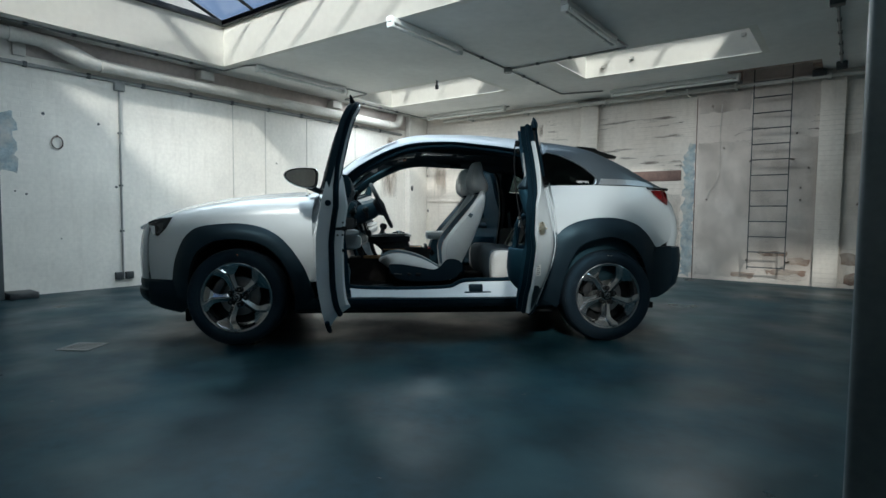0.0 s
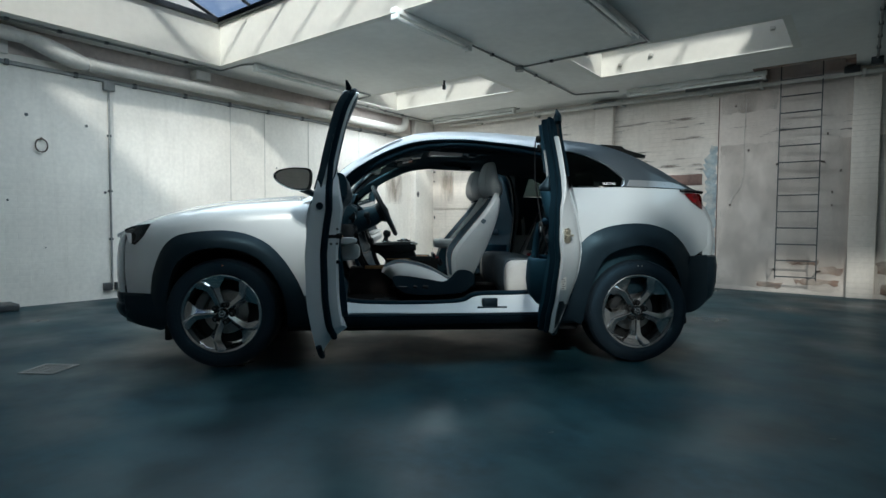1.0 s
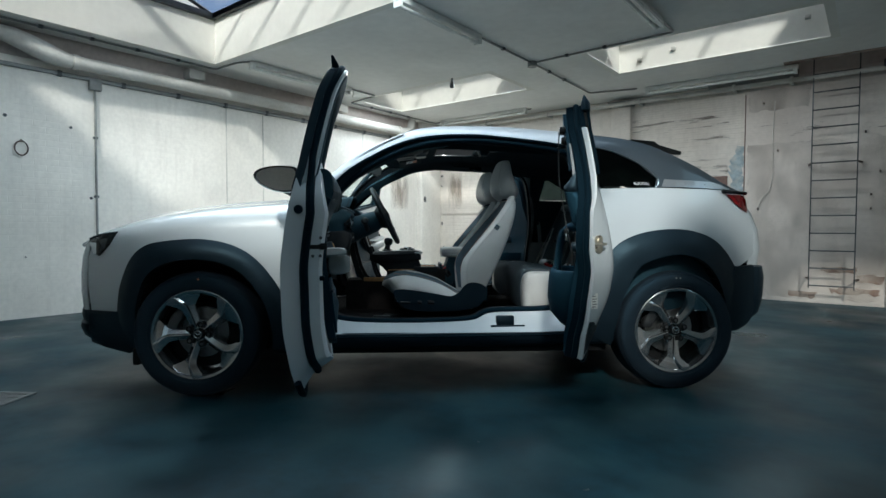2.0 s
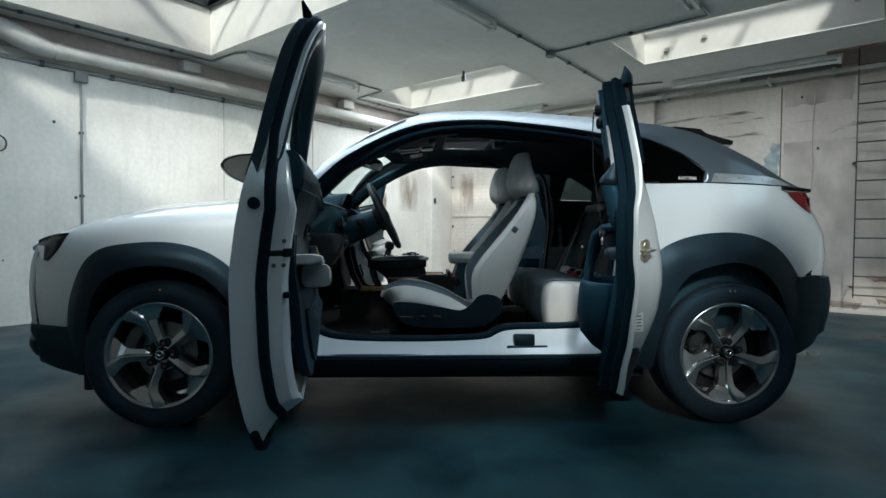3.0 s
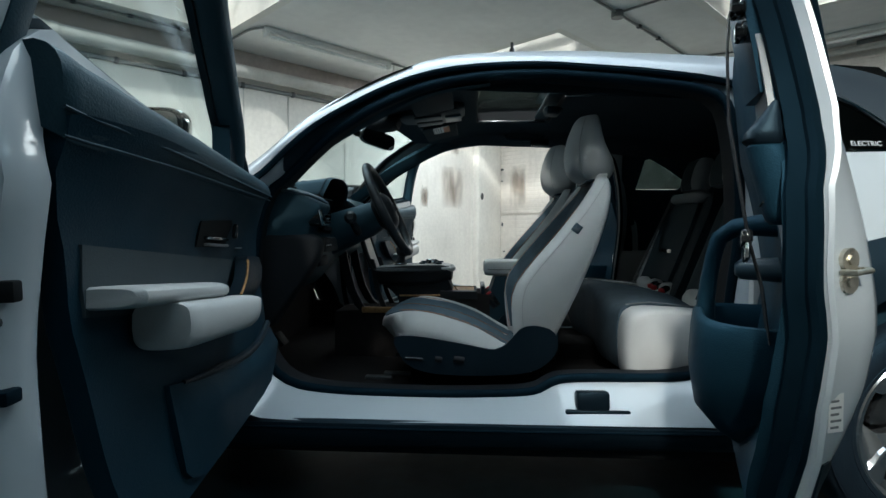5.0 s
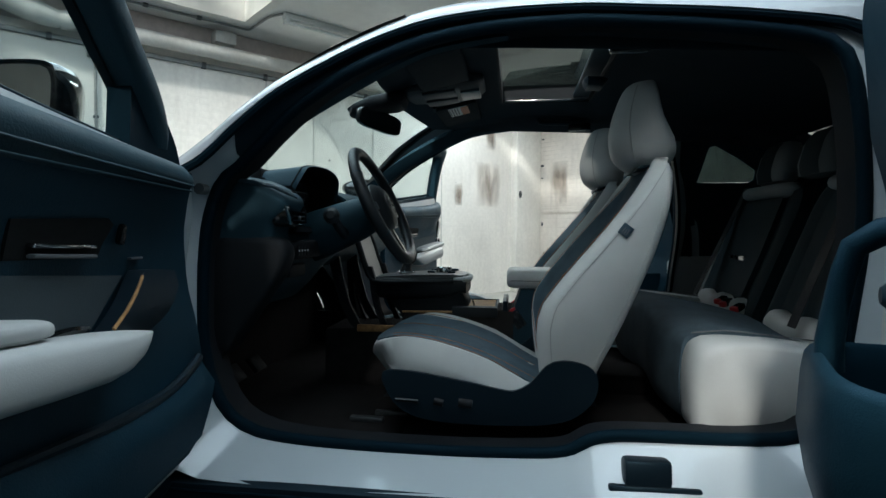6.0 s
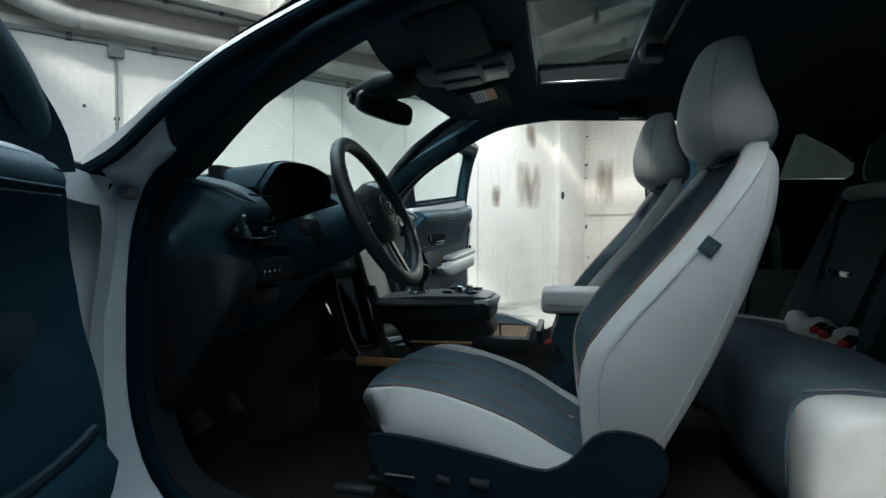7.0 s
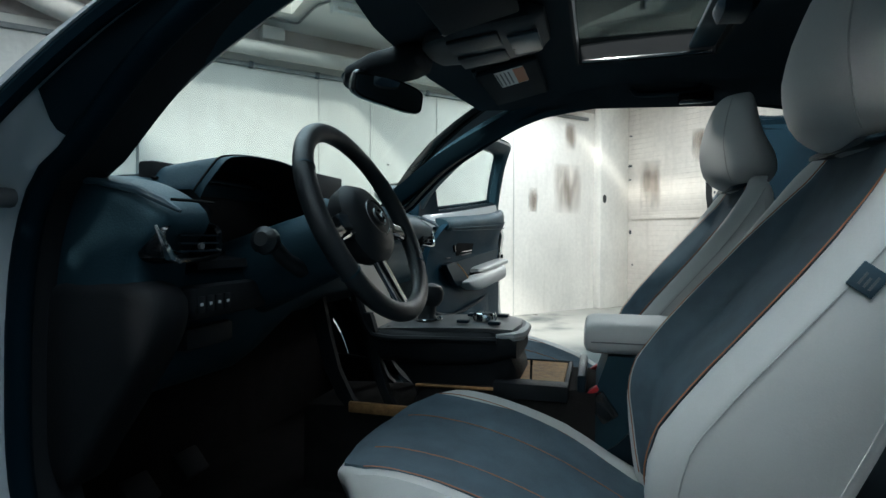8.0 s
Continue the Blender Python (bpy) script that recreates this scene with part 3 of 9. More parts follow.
for k, (y, z, r) in enumerate(((-1.50, 2.77, 0.070), (-1.40, 2.755, 0.088), (-1.25, 2.71, 0.100), (-1.10, 2.665, 0.098), (-0.98, 2.638, 0.082), (-0.92, 2.635, 0.069))):
    rows.append([Vector((px + r * math.cos(t), y, z + r * math.sin(t))) for t in [2 * math.pi * j / 18 for j in range(18)]])
loft(bm, rows, True, True)
part("lagging", bm, PIPE, pp, "lumpy white lagging on the bend")
for y in (-1.65, 0.43, 2.78):
    bm = bm_new()
    box(bm, XL + 0.01, XL + 0.17, y - 0.10, y + 0.10, 2.74, 2.86, 0.012)
    box(bm, XL + 0.01, XL + 0.05, y - 0.06, y + 0.06, 2.60, 2.75, 0.008)
    room_thing("pipe_bracket", bm, PIPE, "white-painted pipe bracket on the wall", "bracket", "pipe brackets")
bm = bm_new()
box(bm, XL, XL + 0.035, -6.0, 4.6, 2.505, 2.545, 0.004)
tr = room_thing("cable_trunking", bm, CONDUIT, "grey cable trunking along the wall", "trunking")
for y in np.arange(-1.6, 4.5, 0.62):
    bm = bm_new()
    box(bm, XL, XL + 0.042, y - 0.02, y + 0.02, 2.495, 2.553, 0.003)
    part("trunking_clip", bm, STEEL, tr)
bm = bm_new()
tube(bm, [(XL + 0.02, -0.65, 2.49), (XL + 0.02, -0.65, 1.3), (XL + 0.02, -0.65, 0.16)], 0.012, 8)
cd = room_thing("conduit", bm, CONDUIT, "grey conduit running down the wall", "conduit")
bm = bm_new()
box(bm, XL, XL + 0.06, -0.71, -0.59, 2.41, 2.515, 0.008)
part("junction_box", bm, CONDUIT, cd, "grey junction box")
for y in (-0.70, -0.58):
    bm = bm_new()
    box(bm, XL, XL + 0.05, y - 0.045, y + 0.045, 0.10, 0.19, 0.006)
    part("socket", bm, STEEL, cd, "dark wall socket")
for z in (0.7, 1.26, 1.9):
    bm = bm_new()
    box(bm, XL, XL + 0.03, -0.672, -0.628, z - 0.012, z + 0.012, 0.003)
    part("conduit_clip", bm, STEEL, cd)
bm = bm_new()
tube(bm, [(XL + 0.03, -1.32 + 0.055 * math.cos(t), 1.71 + 0.07 * math.sin(t)) for t in np.linspace(0, 2 * math.pi, 25)], 0.007, 8)
tube(bm, [(XL - 0.01, -1.32, 1.78), (XL + 0.035, -1.32, 1.785)], 0.012, 8)
room_thing("tie_ring", bm, IRON, "iron tie ring on the whitewashed wall", "ring")
for y, z, r in ((-1.44, 2.02, 0.018), (-0.88, 1.98, 0.016), (-1.72, 1.15, 0.010), (-1.62, 1.12, 0.012), (1.65, 1.72, 0.012), (-0.70, 1.24, 0.016), (-1.3, 0.62, 0.008)):
    bm = bm_new()
    tube(bm, [(XL + 0.006, y, z), (XL - 0.02, y, z)], [r, r * 0.7], 9)
    room_thing("wall_hole", bm, STEEL, "small dark hole in the wall", "hole", "holes in the walls", "structure")
for y in (0.90, 1.45, 2.25, 3.35):
    bm = bm_new()
    box(bm, XL - 0.004, XL + 0.006, y - 0.006, y + 0.006, 0.0, 2.5)
    room_thing("wall_seam", bm, PIPE, "narrow vertical seam in the whitewashed wall", "wall", "seams of the wall", "structure", 0)
bm = bm_new()
box(bm, XL, XL + 0.22, -2.25, -1.90, 0.0, ZC - 0.003, 0.01)
room_thing("steel_post", bm, DARKCOL, "dark painted post against the wall", "post")
bm = bm_new()
box(bm, XL + 0.02, XL + 0.30, -1.88, -1.62, 0.0, 0.07, 0.01)
room_thing("floor_plinth", bm, STEEL, "low dark plinth on the floor by the wall", "plinth")

# column beside the camera's start
bm = bm_new()
box(bm, 3.015, 3.45, -2.05, -1.62, 0.0, ZC - 0.003, 0.018, 3)
room_thing("column", bm, DARKCOL, "dark painted square column from floor to ceiling", "column")

# ceiling: conduits, tube lamps, hook
def conduit(path, r=0.011, clip=0.45):
    b = bm_new()
    tube(b, bend(path, 0.05, 4), r, 8)
    root = room_thing("ceiling_conduit", b, CONDUIT, "thin grey conduit clipped to the ceiling", "conduit", "conduits on the ceiling")
    P = [Vector(p) for p in path]
    for a, c in zip(P, P[1:]):
        L_ = (c - a).length
        for k in range(1, int(L_ / clip)):
            q = a.lerp(c, k * clip / L_)
            b = bm_new()
            box(b, q.x - 0.02, q.x + 0.02, q.y - 0.02, q.y + 0.02, ZC - 0.03, ZC - 0.001, 0.003)
            part("conduit_clip", b, STEEL, root)


zc = ZC - 0.016
conduit([(-0.78, 1.68, zc), (-0.78, 2.78, zc), (-0.82, 4.55, zc), (-0.2, 4.72, zc)])
conduit([(-0.78, 2.78, zc), (0.84, 2.73, zc), (0.83, 2.36, zc)])
conduit([(-4.02, -3.0, zc), (-4.02, 0.62, zc), (-3.55, 0.63, zc), (-3.40, 0.70, zc)])
conduit([(-3.40, 2.28, zc), (-3.40, 2.78, zc), (-4.03, 2.86, zc), (-4.03, 4.95, zc), (-3.6, 5.0, zc), (-2.0, 4.95, zc)])
conduit([(2.82, -1.0, zc), (2.82, 5.1, zc)], 0.014)
bm = bm_new()
tube(bm, [(-0.78, 2.78, ZC - 0.06), (-0.78, 2.78, ZC - 0.001)], 0.055, 12)
room_thing("ceiling_junction_box", bm, CONDUIT, "round grey junction box on the ceiling", "junction box", smooth=30)
for y in (2.35, 4.9):
    bm = bm_new()
    box(bm, 2.76, 2.88, y - 0.05, y + 0.05, ZC - 0.09, ZC - 0.001, 0.01)
    room_thing("ceiling_junction_box", bm, STEEL, "dark square junction box on the ceiling", "junction box", smooth=30)
bm = bm_new()
box(bm, 2.50, 2.66, 5.08, 5.2, 2.80, 2.89, 0.01)
room_thing("control_box", bm, STEEL, "dark control box high on the wall", "box")


def tube_lamp(x, y, length, along_x, twin, drop=0.0):
    m_ = ROOM @ pose(x, y, ZC - drop, 0, 0, 0 if along_x else 90)
    root = anchor("tube_lamp", "unlit white fluorescent batten with dusty tube", "lamp", "tube lamps", m=m_)
    b = bm_new()
    box(b, 0, length, -0.035, 0.035, -0.055, -0.001, 0.006)
    part("housing", b, LAMP_W, root, "white enamel housing")
    for yy in ((-0.03, 0.03) if twin else (0.0,)):
        b = bm_new()
        tube(b, [(0.05, yy, -0.085), (length - 0.05, yy, -0.085)], 0.017, 10)
        part("lamp_tube", b, TUBE, root, "unlit glass tube")
    for xx in (0.03, length - 0.03):
        b = bm_new()
        box(b, xx - 0.02, xx + 0.02, -0.04, 0.04, -0.105, -0.05, 0.006)
        part("lamp_holder", b, LAMP_W, root)


tube_lamp(-0.78, 0.42, 1.25, False, False)
tube_lamp(0.82, 1.02, 1.32, False, True)
tube_lamp(-3.40, 0.70, 1.58, False, False)
tube_lamp(-0.10, 4.80, 1.80, True, False)
tube_lamp(-3.82, 4.88, 1.78, True, False)
bm = bm_new()
tube(bm, [(-1.97, 2.77, ZC - 0.10), (-1.97, 2.77, ZC)], 0.016, 8)
box(bm, -1.995, -1.945, 2.755, 2.785, ZC - 0.125, ZC - 0.06, 0.006)
room_thing("ceiling_hook", bm, STEEL, "small dark hook hanging from the ceiling", "hook")
bm = bm_new()
tube(bm, [(-3.42, 2.36, ZC - 0.005), (-3.42, 2.36, ZC - 0.06), (-3.46, 2.38, ZC - 0.10)], 0.010, 8)
room_thing("ceiling_hook", bm, PIPE, "small white hook hanging from the ceiling", "hook")
# pegs inside the bright well
for x, z in ((0.12, 3.02), (0.52, 3.08), (1.86, 3.14)):
    bm = bm_new()
    box(bm, x - 0.025, x + 0.025, 3.84, 3.885, z - 0.02, z + 0.02, 0.006)
    room_thing("wall_peg", bm, PIPE, "small white block on the light well wall", "block", "blocks in the light well")
bm = bm_new()
tube(bm, [(-3.6, YB - 0.16, 2.80), (-0.9, YB - 0.17, 2.80), (1.0, YB - 0.17, 2.80), (3.6, YB - 0.17, 2.80)], 0.032, 12)
bp = room_thing("wall_pipe", bm, PIPE, "white-painted pipe along the top of the wall", "pipe")
for x in (-3.0, -1.8, -0.3, 0.95, 1.6, 2.7):
    bm = bm_new()
    box(bm, x - 0.02, x + 0.02, YB - 0.21, YB - 0.0, 2.76, 2.84, 0.006)
    part("pipe_clip", bm, PIPE, bp)
bm = bm_new()
box(bm, 0.62, 1.66, YB - 0.12, YB + 0.01, 2.84, 2.90, 0.01)
room_thing("steel_lintel", bm, CONDUIT, "grey steel lintel under the ceiling", "lintel", "", "structure")

# drain and scraps on the floor
DR = Matrix.Translation((-2.372, -0.849, 0.0)) @ Matrix.Rotation(radians(-8), 4, "Z")
dr = anchor("floor_drain", "small square iron drain grating set in the floor", "drain", m=DR)
bm = bm_new()
for a in ((-0.11, 0.11, -0.11, -0.092), (-0.11, 0.11, 0.092, 0.11), (-0.11, -0.092, -0.092, 0.092), (0.092, 0.11, -0.092, 0.092)):
    box(bm, *a, 0.0, 0.006, 0.001)
part("grating_frame", bm, CONDUIT, dr)
for k in range(7):
    bm = bm_new()
    y = -0.075 + 0.025 * k
    box(bm, -0.09, 0.09, y - 0.006, y + 0.006, 0.001, 0.005, 0.001)
    part("slat", bm, CONDUIT, dr)
bm = bm_new()
box(bm, -0.09, 0.09, -0.09, 0.09, 0.0, 0.0015)
part("drain_pit", bm, STEEL, dr)
rng = random.Random(8)
bm = bm_new()
for x, y in ((-1.05, -3.05), (0.42, -2.05), (-0.30, -2.9), (1.25, -3.0), (-0.9, -3.5), (1.6, -2.2), (0.7, -3.35), (-1.9, -2.0), (0.1, -1.6), (-2.6, -1.9), (2.3, -1.9), (1.9, -2.75), (-0.05, -3.7)):
    a = rng.uniform(0, 3.1)
    r = rng.uniform(0.006, 0.016)
    v = [bm.verts.new((x + r * q * math.cos(a + t), y + r * q * math.sin(a + t), 0.002 + 0.003 * rng.random())) for t, q in ((0, 1.4), (1.3, 0.6), (2.6, 1.2), (4.0, 0.5), (5.1, 0.8))]
    bm.faces.new(v)
thing("floor_scraps", bm, STEEL, "scattered dark paint flakes on the floor", "scraps", kind="stuff", smooth=0)

# ---- the car: materials ----
PAINT = mat("pearl_white_paint", (0.495, 0.540, 0.570), 0.28, metal=0.0, vary=0.003, scale=3, grain=400, rough_vary=0.0, coat=1.0)
SILVER = mat("grey_metallic_paint", (0.085, 0.105, 0.125), 0.42, metal=0.6, vary=0.02, scale=3, grain=600, rough_vary=0.03, coat=0.5)
RAILSILVER = mat("bright_silver_paint", (0.40, 0.42, 0.45), 0.36, metal=0.15, vary=0.015, scale=3, grain=600, rough_vary=0.02, coat=0.6)
SILVERB = mat("silver_grey_paint", (0.34, 0.36, 0.38), 0.30, metal=0.6, vary=0.02, scale=3, grain=600, rough_vary=0.0, coat=1.0)
CLAD = mat("grained_black_plastic", (0.0070, 0.0130, 0.0190), 0.42, vary=0.10, scale=6, grain=500, bump=0.15, spec=0.3, sheen=(0.50, 0.80, 1.0))
GLOSSBLACK = mat("gloss_black_plastic", (0.008, 0.009, 0.010), 0.12, vary=0.05, rough_vary=0.03, coat=0.5)
SEALR = mat("rubber_seal", (0.003, 0.009, 0.014), 0.65, vary=0.1, grain=200, spec=0.12, sheen=(0.28, 0.66, 1.0))
TYRE = mat("tyre_rubber", (0.009, 0.012, 0.016), 0.66, vary=0.18, scale=12, grain=180, bump=0.2, spec=0.35, sheen=(0.28, 0.66, 1.0))
RIMM = mat("machined_alloy", (0.50, 0.515, 0.53), 0.16, metal=0.95, vary=0.04, rough_vary=0.04, grain=300)
RIMD = mat("dark_grey_alloy", (0.12, 0.125, 0.13), 0.30, metal=0.9, vary=0.08)
CHROME = mat("bright_chrome", (0.62, 0.63, 0.64), 0.12, metal=1.0, vary=0.03, rough_vary=0.04)
BRASSY = mat("zinc_latch_metal", (0.60, 0.56, 0.47), 0.32, metal=0.9, vary=0.15, scale=40)
REDLENS = mat("red_lamp_lens", (0.17, 0.006, 0.008), 0.10, vary=0.2, scale=30, rough_vary=0.03, coat=1.0)
WHITEINK = mat("white_lettering", (0.75, 0.76, 0.77), 0.4, vary=0.02)
PAPER = mat("printed_sticker", (0.72, 0.72, 0.70), 0.5, vary=0.05)
ORANGEINK = mat("orange_print", (0.62, 0.20, 0.08), 0.5, vary=0.05)
TINTED = pane_glass("tinted_roof_glass", (0.23, 0.26, 0.26))
CARGLASS = pane_glass("car_glass", (0.90, 0.95, 0.945))
PRIVACY = pane_glass("privacy_glass", (0.20, 0.24, 0.235))
INLAY = mat("grey_door_cloth", (0.055, 0.072, 0.082), 0.7, vary=0.08, scale=9, grain=380, bump=0.15, spec=0.3)
# light grey leatherette with the shade of the rear cabin in its colour
SHADEDGREY = mat("shaded_grey_leatherette", (0.24, 0.26, 0.27), 0.55, vary=0.04, scale=9, grain=420, bump=0.07, spec=0.3)
BENCHCLOTH = mat("dark_teal_bench_cloth", (0.020, 0.036, 0.044), 0.8, vary=0.12, scale=14, grain=480, bump=0.3, spec=0.2)
DOORTRIM = mat("dark_door_cloth", (0.0085, 0.0275, 0.0420), 0.55, vary=0.12, scale=5, grain=320, bump=0.2, spec=0.32, sheen=(0.28, 0.66, 1.0))
TRIM = mat("dark_soft_trim", (0.0130, 0.0320, 0.0440), 0.55, vary=0.12, scale=5, grain=320, bump=0.2, spec=0.38, sheen=(0.50, 0.82, 1.0))
LINER = mat("charcoal_headlining_cloth", (0.036, 0.048, 0.058), 0.9, vary=0.15, scale=6, grain=400, bump=0.3, spec=0.1)
LGREY = mat("light_grey_leatherette", (0.52, 0.52, 0.51), 0.55, vary=0.04, scale=9, grain=420, bump=0.07, spec=0.35)
FABRIC = mat("slate_blue_melange_cloth", (0.076, 0.108, 0.134), 0.88, vary=0.16, scale=20, grain=520, bump=0.5, spec=0.15)
CORK = mat("pressed_cork", (0.37, 0.205, 0.085), 0.7, vary=0.28, scale=60, grain=260, bump=0.4, spec=0.3)
THREAD = mat("grey_thread", (0.38, 0.38, 0.37), 0.7, vary=0.1, grain=500)
STITCH = mat("orange_thread", (0.34, 0.13, 0.06), 0.7, vary=0.1, grain=500)
CARPET = mat("black_carpet", (0.016, 0.0145, 0.0145), 0.95, vary=0.3, scale=20, grain=500, bump=0.8, spec=0.1)
REDPL = mat("red_plastic", (0.55, 0.02, 0.025), 0.4, vary=0.05)
BELT = mat("black_webbing", (0.012, 0.013, 0.015), 0.75, vary=0.1, grain=600, bump=0.4, spec=0.3)
PILLARGREY = mat("satin_grey_pillar_trim", (0.20, 0.215, 0.225), 0.42, vary=0.05, grain=300, bump=0.05)
SATINBLUE = mat("satin_blue_grey_plastic", (0.05, 0.085, 0.11), 0.35, vary=0.05, grain=300)
MIDGREY = mat("mid_grey_plastic", (0.14, 0.145, 0.15), 0.5, vary=0.06, grain=300, bump=0.1)
MIRRORM = mat("mirror_silver", (0.85, 0.86, 0.86), 0.02, metal=1.0, vary=0.0, rough_vary=0.0)
BLACKPL = mat("black_grained_plastic", (0.0095, 0.0110, 0.0135), 0.62, vary=0.12, scale=6, grain=420, bump=0.2, spec=0.22)
UNDER = mat("underbody_black", (0.008, 0.009, 0.010), 0.8, vary=0.2, spec=0.2)
DISC = mat("brake_disc_iron", (0.25, 0.25, 0.25), 0.35, metal=1.0, vary=0.15, scale=20)


def spline(table):
    """A smooth function through (x, y) pairs."""
    xs, ys = [p[0] for p in table], [p[1] for p in table]
    n = len(xs)
    sl = [(ys[i + 1] - ys[i]) / (xs[i + 1] - xs[i]) for i in range(n - 1)]
    tg = [sl[0]] + [0.0 if sl[i - 1] * sl[i] <= 0 else 2 * sl[i - 1] * sl[i] / (sl[i - 1] + sl[i]) for i in range(1, n - 1)] + [sl[-1]]

    def f(x):
        if x <= xs[0]:
            return ys[0] + (x - xs[0]) * tg[0]
        if x >= xs[-1]:
            return ys[-1] + (x - xs[-1]) * tg[-1]
        i = max(k for k in range(n - 1) if xs[k] <= x)
        h = xs[i + 1] - xs[i]
        t = (x - xs[i]) / h
        return ((1 + 2 * t) * (1 - t) ** 2 * ys[i] + t * (1 - t) ** 2 * h * tg[i]
                + t * t * (3 - 2 * t) * ys[i + 1] + t * t * (t - 1) * h * tg[i + 1])
    return f


# half width of the body by height, and its taper to nose and tail
WIDTH = spline([(0.20, 0.80), (0.33, 0.853), (0.45, 0.875), (0.60, 0.889), (0.75, 0.889), (0.88, 0.874), (1.0, 0.850), (1.08, 0.827),
                (1.2, 0.787), (1.35, 0.730), (1.45, 0.684), (1.52, 0.638), (1.58, 0.59)])
HOODZ = spline([(-2.20, 0.79), (-2.12, 0.86), (-1.97, 0.925), (-1.74, 0.995), (-1.53, 1.037), (-1.3, 1.067), (-1.06, 1.087), (-0.83, 1.102), (-0.6, 1.11)])
CANT = [(-0.86, 1.055), (-0.79, 1.088), (-0.679, 1.182), (-0.62, 1.243), (-0.518, 1.327), (-0.406, 1.394), (-0.285, 1.457), (-0.172, 1.505), (-0.05, 1.530), (0.145, 1.540), (0.363, 1.538), (0.581, 1.522),
        (0.86, 1.492), (1.08, 1.462), (1.245, 1.424), (1.365, 1.378), (1.56, 1.292), (1.755, 1.194), (1.865, 1.155)]
GAPTOP = [(-0.775, 1.052), (-0.69, 1.092), (-0.61, 1.178), (-0.52, 1.262), (-0.40, 1.338), (-0.28, 1.400), (-0.155, 1.444), (0.0, 1.468), (0.2, 1.474), (0.36, 1.461), (0.576, 1.438),
          (0.79, 1.40), (0.845, 1.355)]
GAPLOW = [(0.875, 1.26), (0.90, 1.15), (0.925, 0.95), (0.90, 0.75), (0.85, 0.57), (0.80, 0.42), (0.74, 0.345), (0.6, 0.335), (0.0, 0.332), (-0.62, 0.332),
          (-0.73, 0.36), (-0.775, 0.42), (-0.793, 0.554), (-0.818, 0.844), (-0.815, 0.97)]
INNER = [(-0.64, 1.085), (-0.575, 1.150), (-0.49, 1.225), (-0.375, 1.298), (-0.262, 1.357), (-0.145, 1.400), (0.01, 1.428), (0.2, 1.436), (0.36, 1.425), (0.57, 1.40), (0.74, 1.365), (0.79, 1.31),
         (0.82, 1.15), (0.83, 0.95), (0.81, 0.75), (0.78, 0.55), (0.70, 0.455), (0.29, 0.437), (0.22, 0.405), (0.14, 0.385), (-0.15, 0.375), (-0.5, 0.384),
         (-0.645, 0.42), (-0.708, 0.50), (-0.740, 0.615), (-0.744, 0.72), (-0.738, 0.86), (-0.720, 0.97), (-0.680, 1.06)]
ARCH_F = [(-1.797, 0.448), (-1.769, 0.594), (-1.708, 0.737), (-1.628, 0.814), (-1.52, 0.843), (-1.323, 0.857), (-1.164, 0.831), (-1.045, 0.771),
          (-0.955, 0.678), (-0.874, 0.554), (-0.834, 0.45), (-0.80, 0.335)]
ARCH_FI = [(-1.69, 0.20), (-1.675, 0.34), (-1.664, 0.472), (-1.612, 0.635), (-1.513, 0.717), (-1.384, 0.748), (-1.225, 0.739), (-1.106, 0.688), (-1.016, 0.595),
           (-0.956, 0.47), (-0.935, 0.36), (-0.93, 0.24)]
ARCH_R = [(0.80, 0.335), (0.82, 0.45), (0.846, 0.554), (0.898, 0.705), (0.962, 0.814), (1.072, 0.879), (1.227, 0.913), (1.406, 0.914), (1.566, 0.872), (1.671, 0.796), (1.754, 0.697)]
ARCH_RI = [(0.955, 0.25), (0.972, 0.379), (1.012, 0.554), (1.098, 0.706), (1.231, 0.761), (1.365, 0.773), (1.502, 0.729), (1.608, 0.62), (1.666, 0.465), (1.68, 0.30)]


def half(x, z):
    w = WIDTH(z)
    if x < -1.2:
        w -= 0.20 * ((-1.2 - x) / 0.85) ** 2.2
    if x > 1.05:
        w -= 0.235 * ((x - 1.05) / 0.9) ** 2
    return w


def shoulder(x, z):
    """The front wing's half width, rounded over into the bonnet."""
    w, q = half(x, z), (z - (HOODZ(x) - 0.15)) / 0.10
    return w - 0.09 * (1 - math.sqrt(max(0.0, 1 - min(q, 1) ** 2))) if q > 0 else w


def c2(pts, step=0.03, closed=False):
    return [(p.x, p.y) for p in curve([(a, b, 0) for a, b in pts], step, closed)]


car = anchor("car", "white compact crossover car with grey pillars and all doors open", "car")


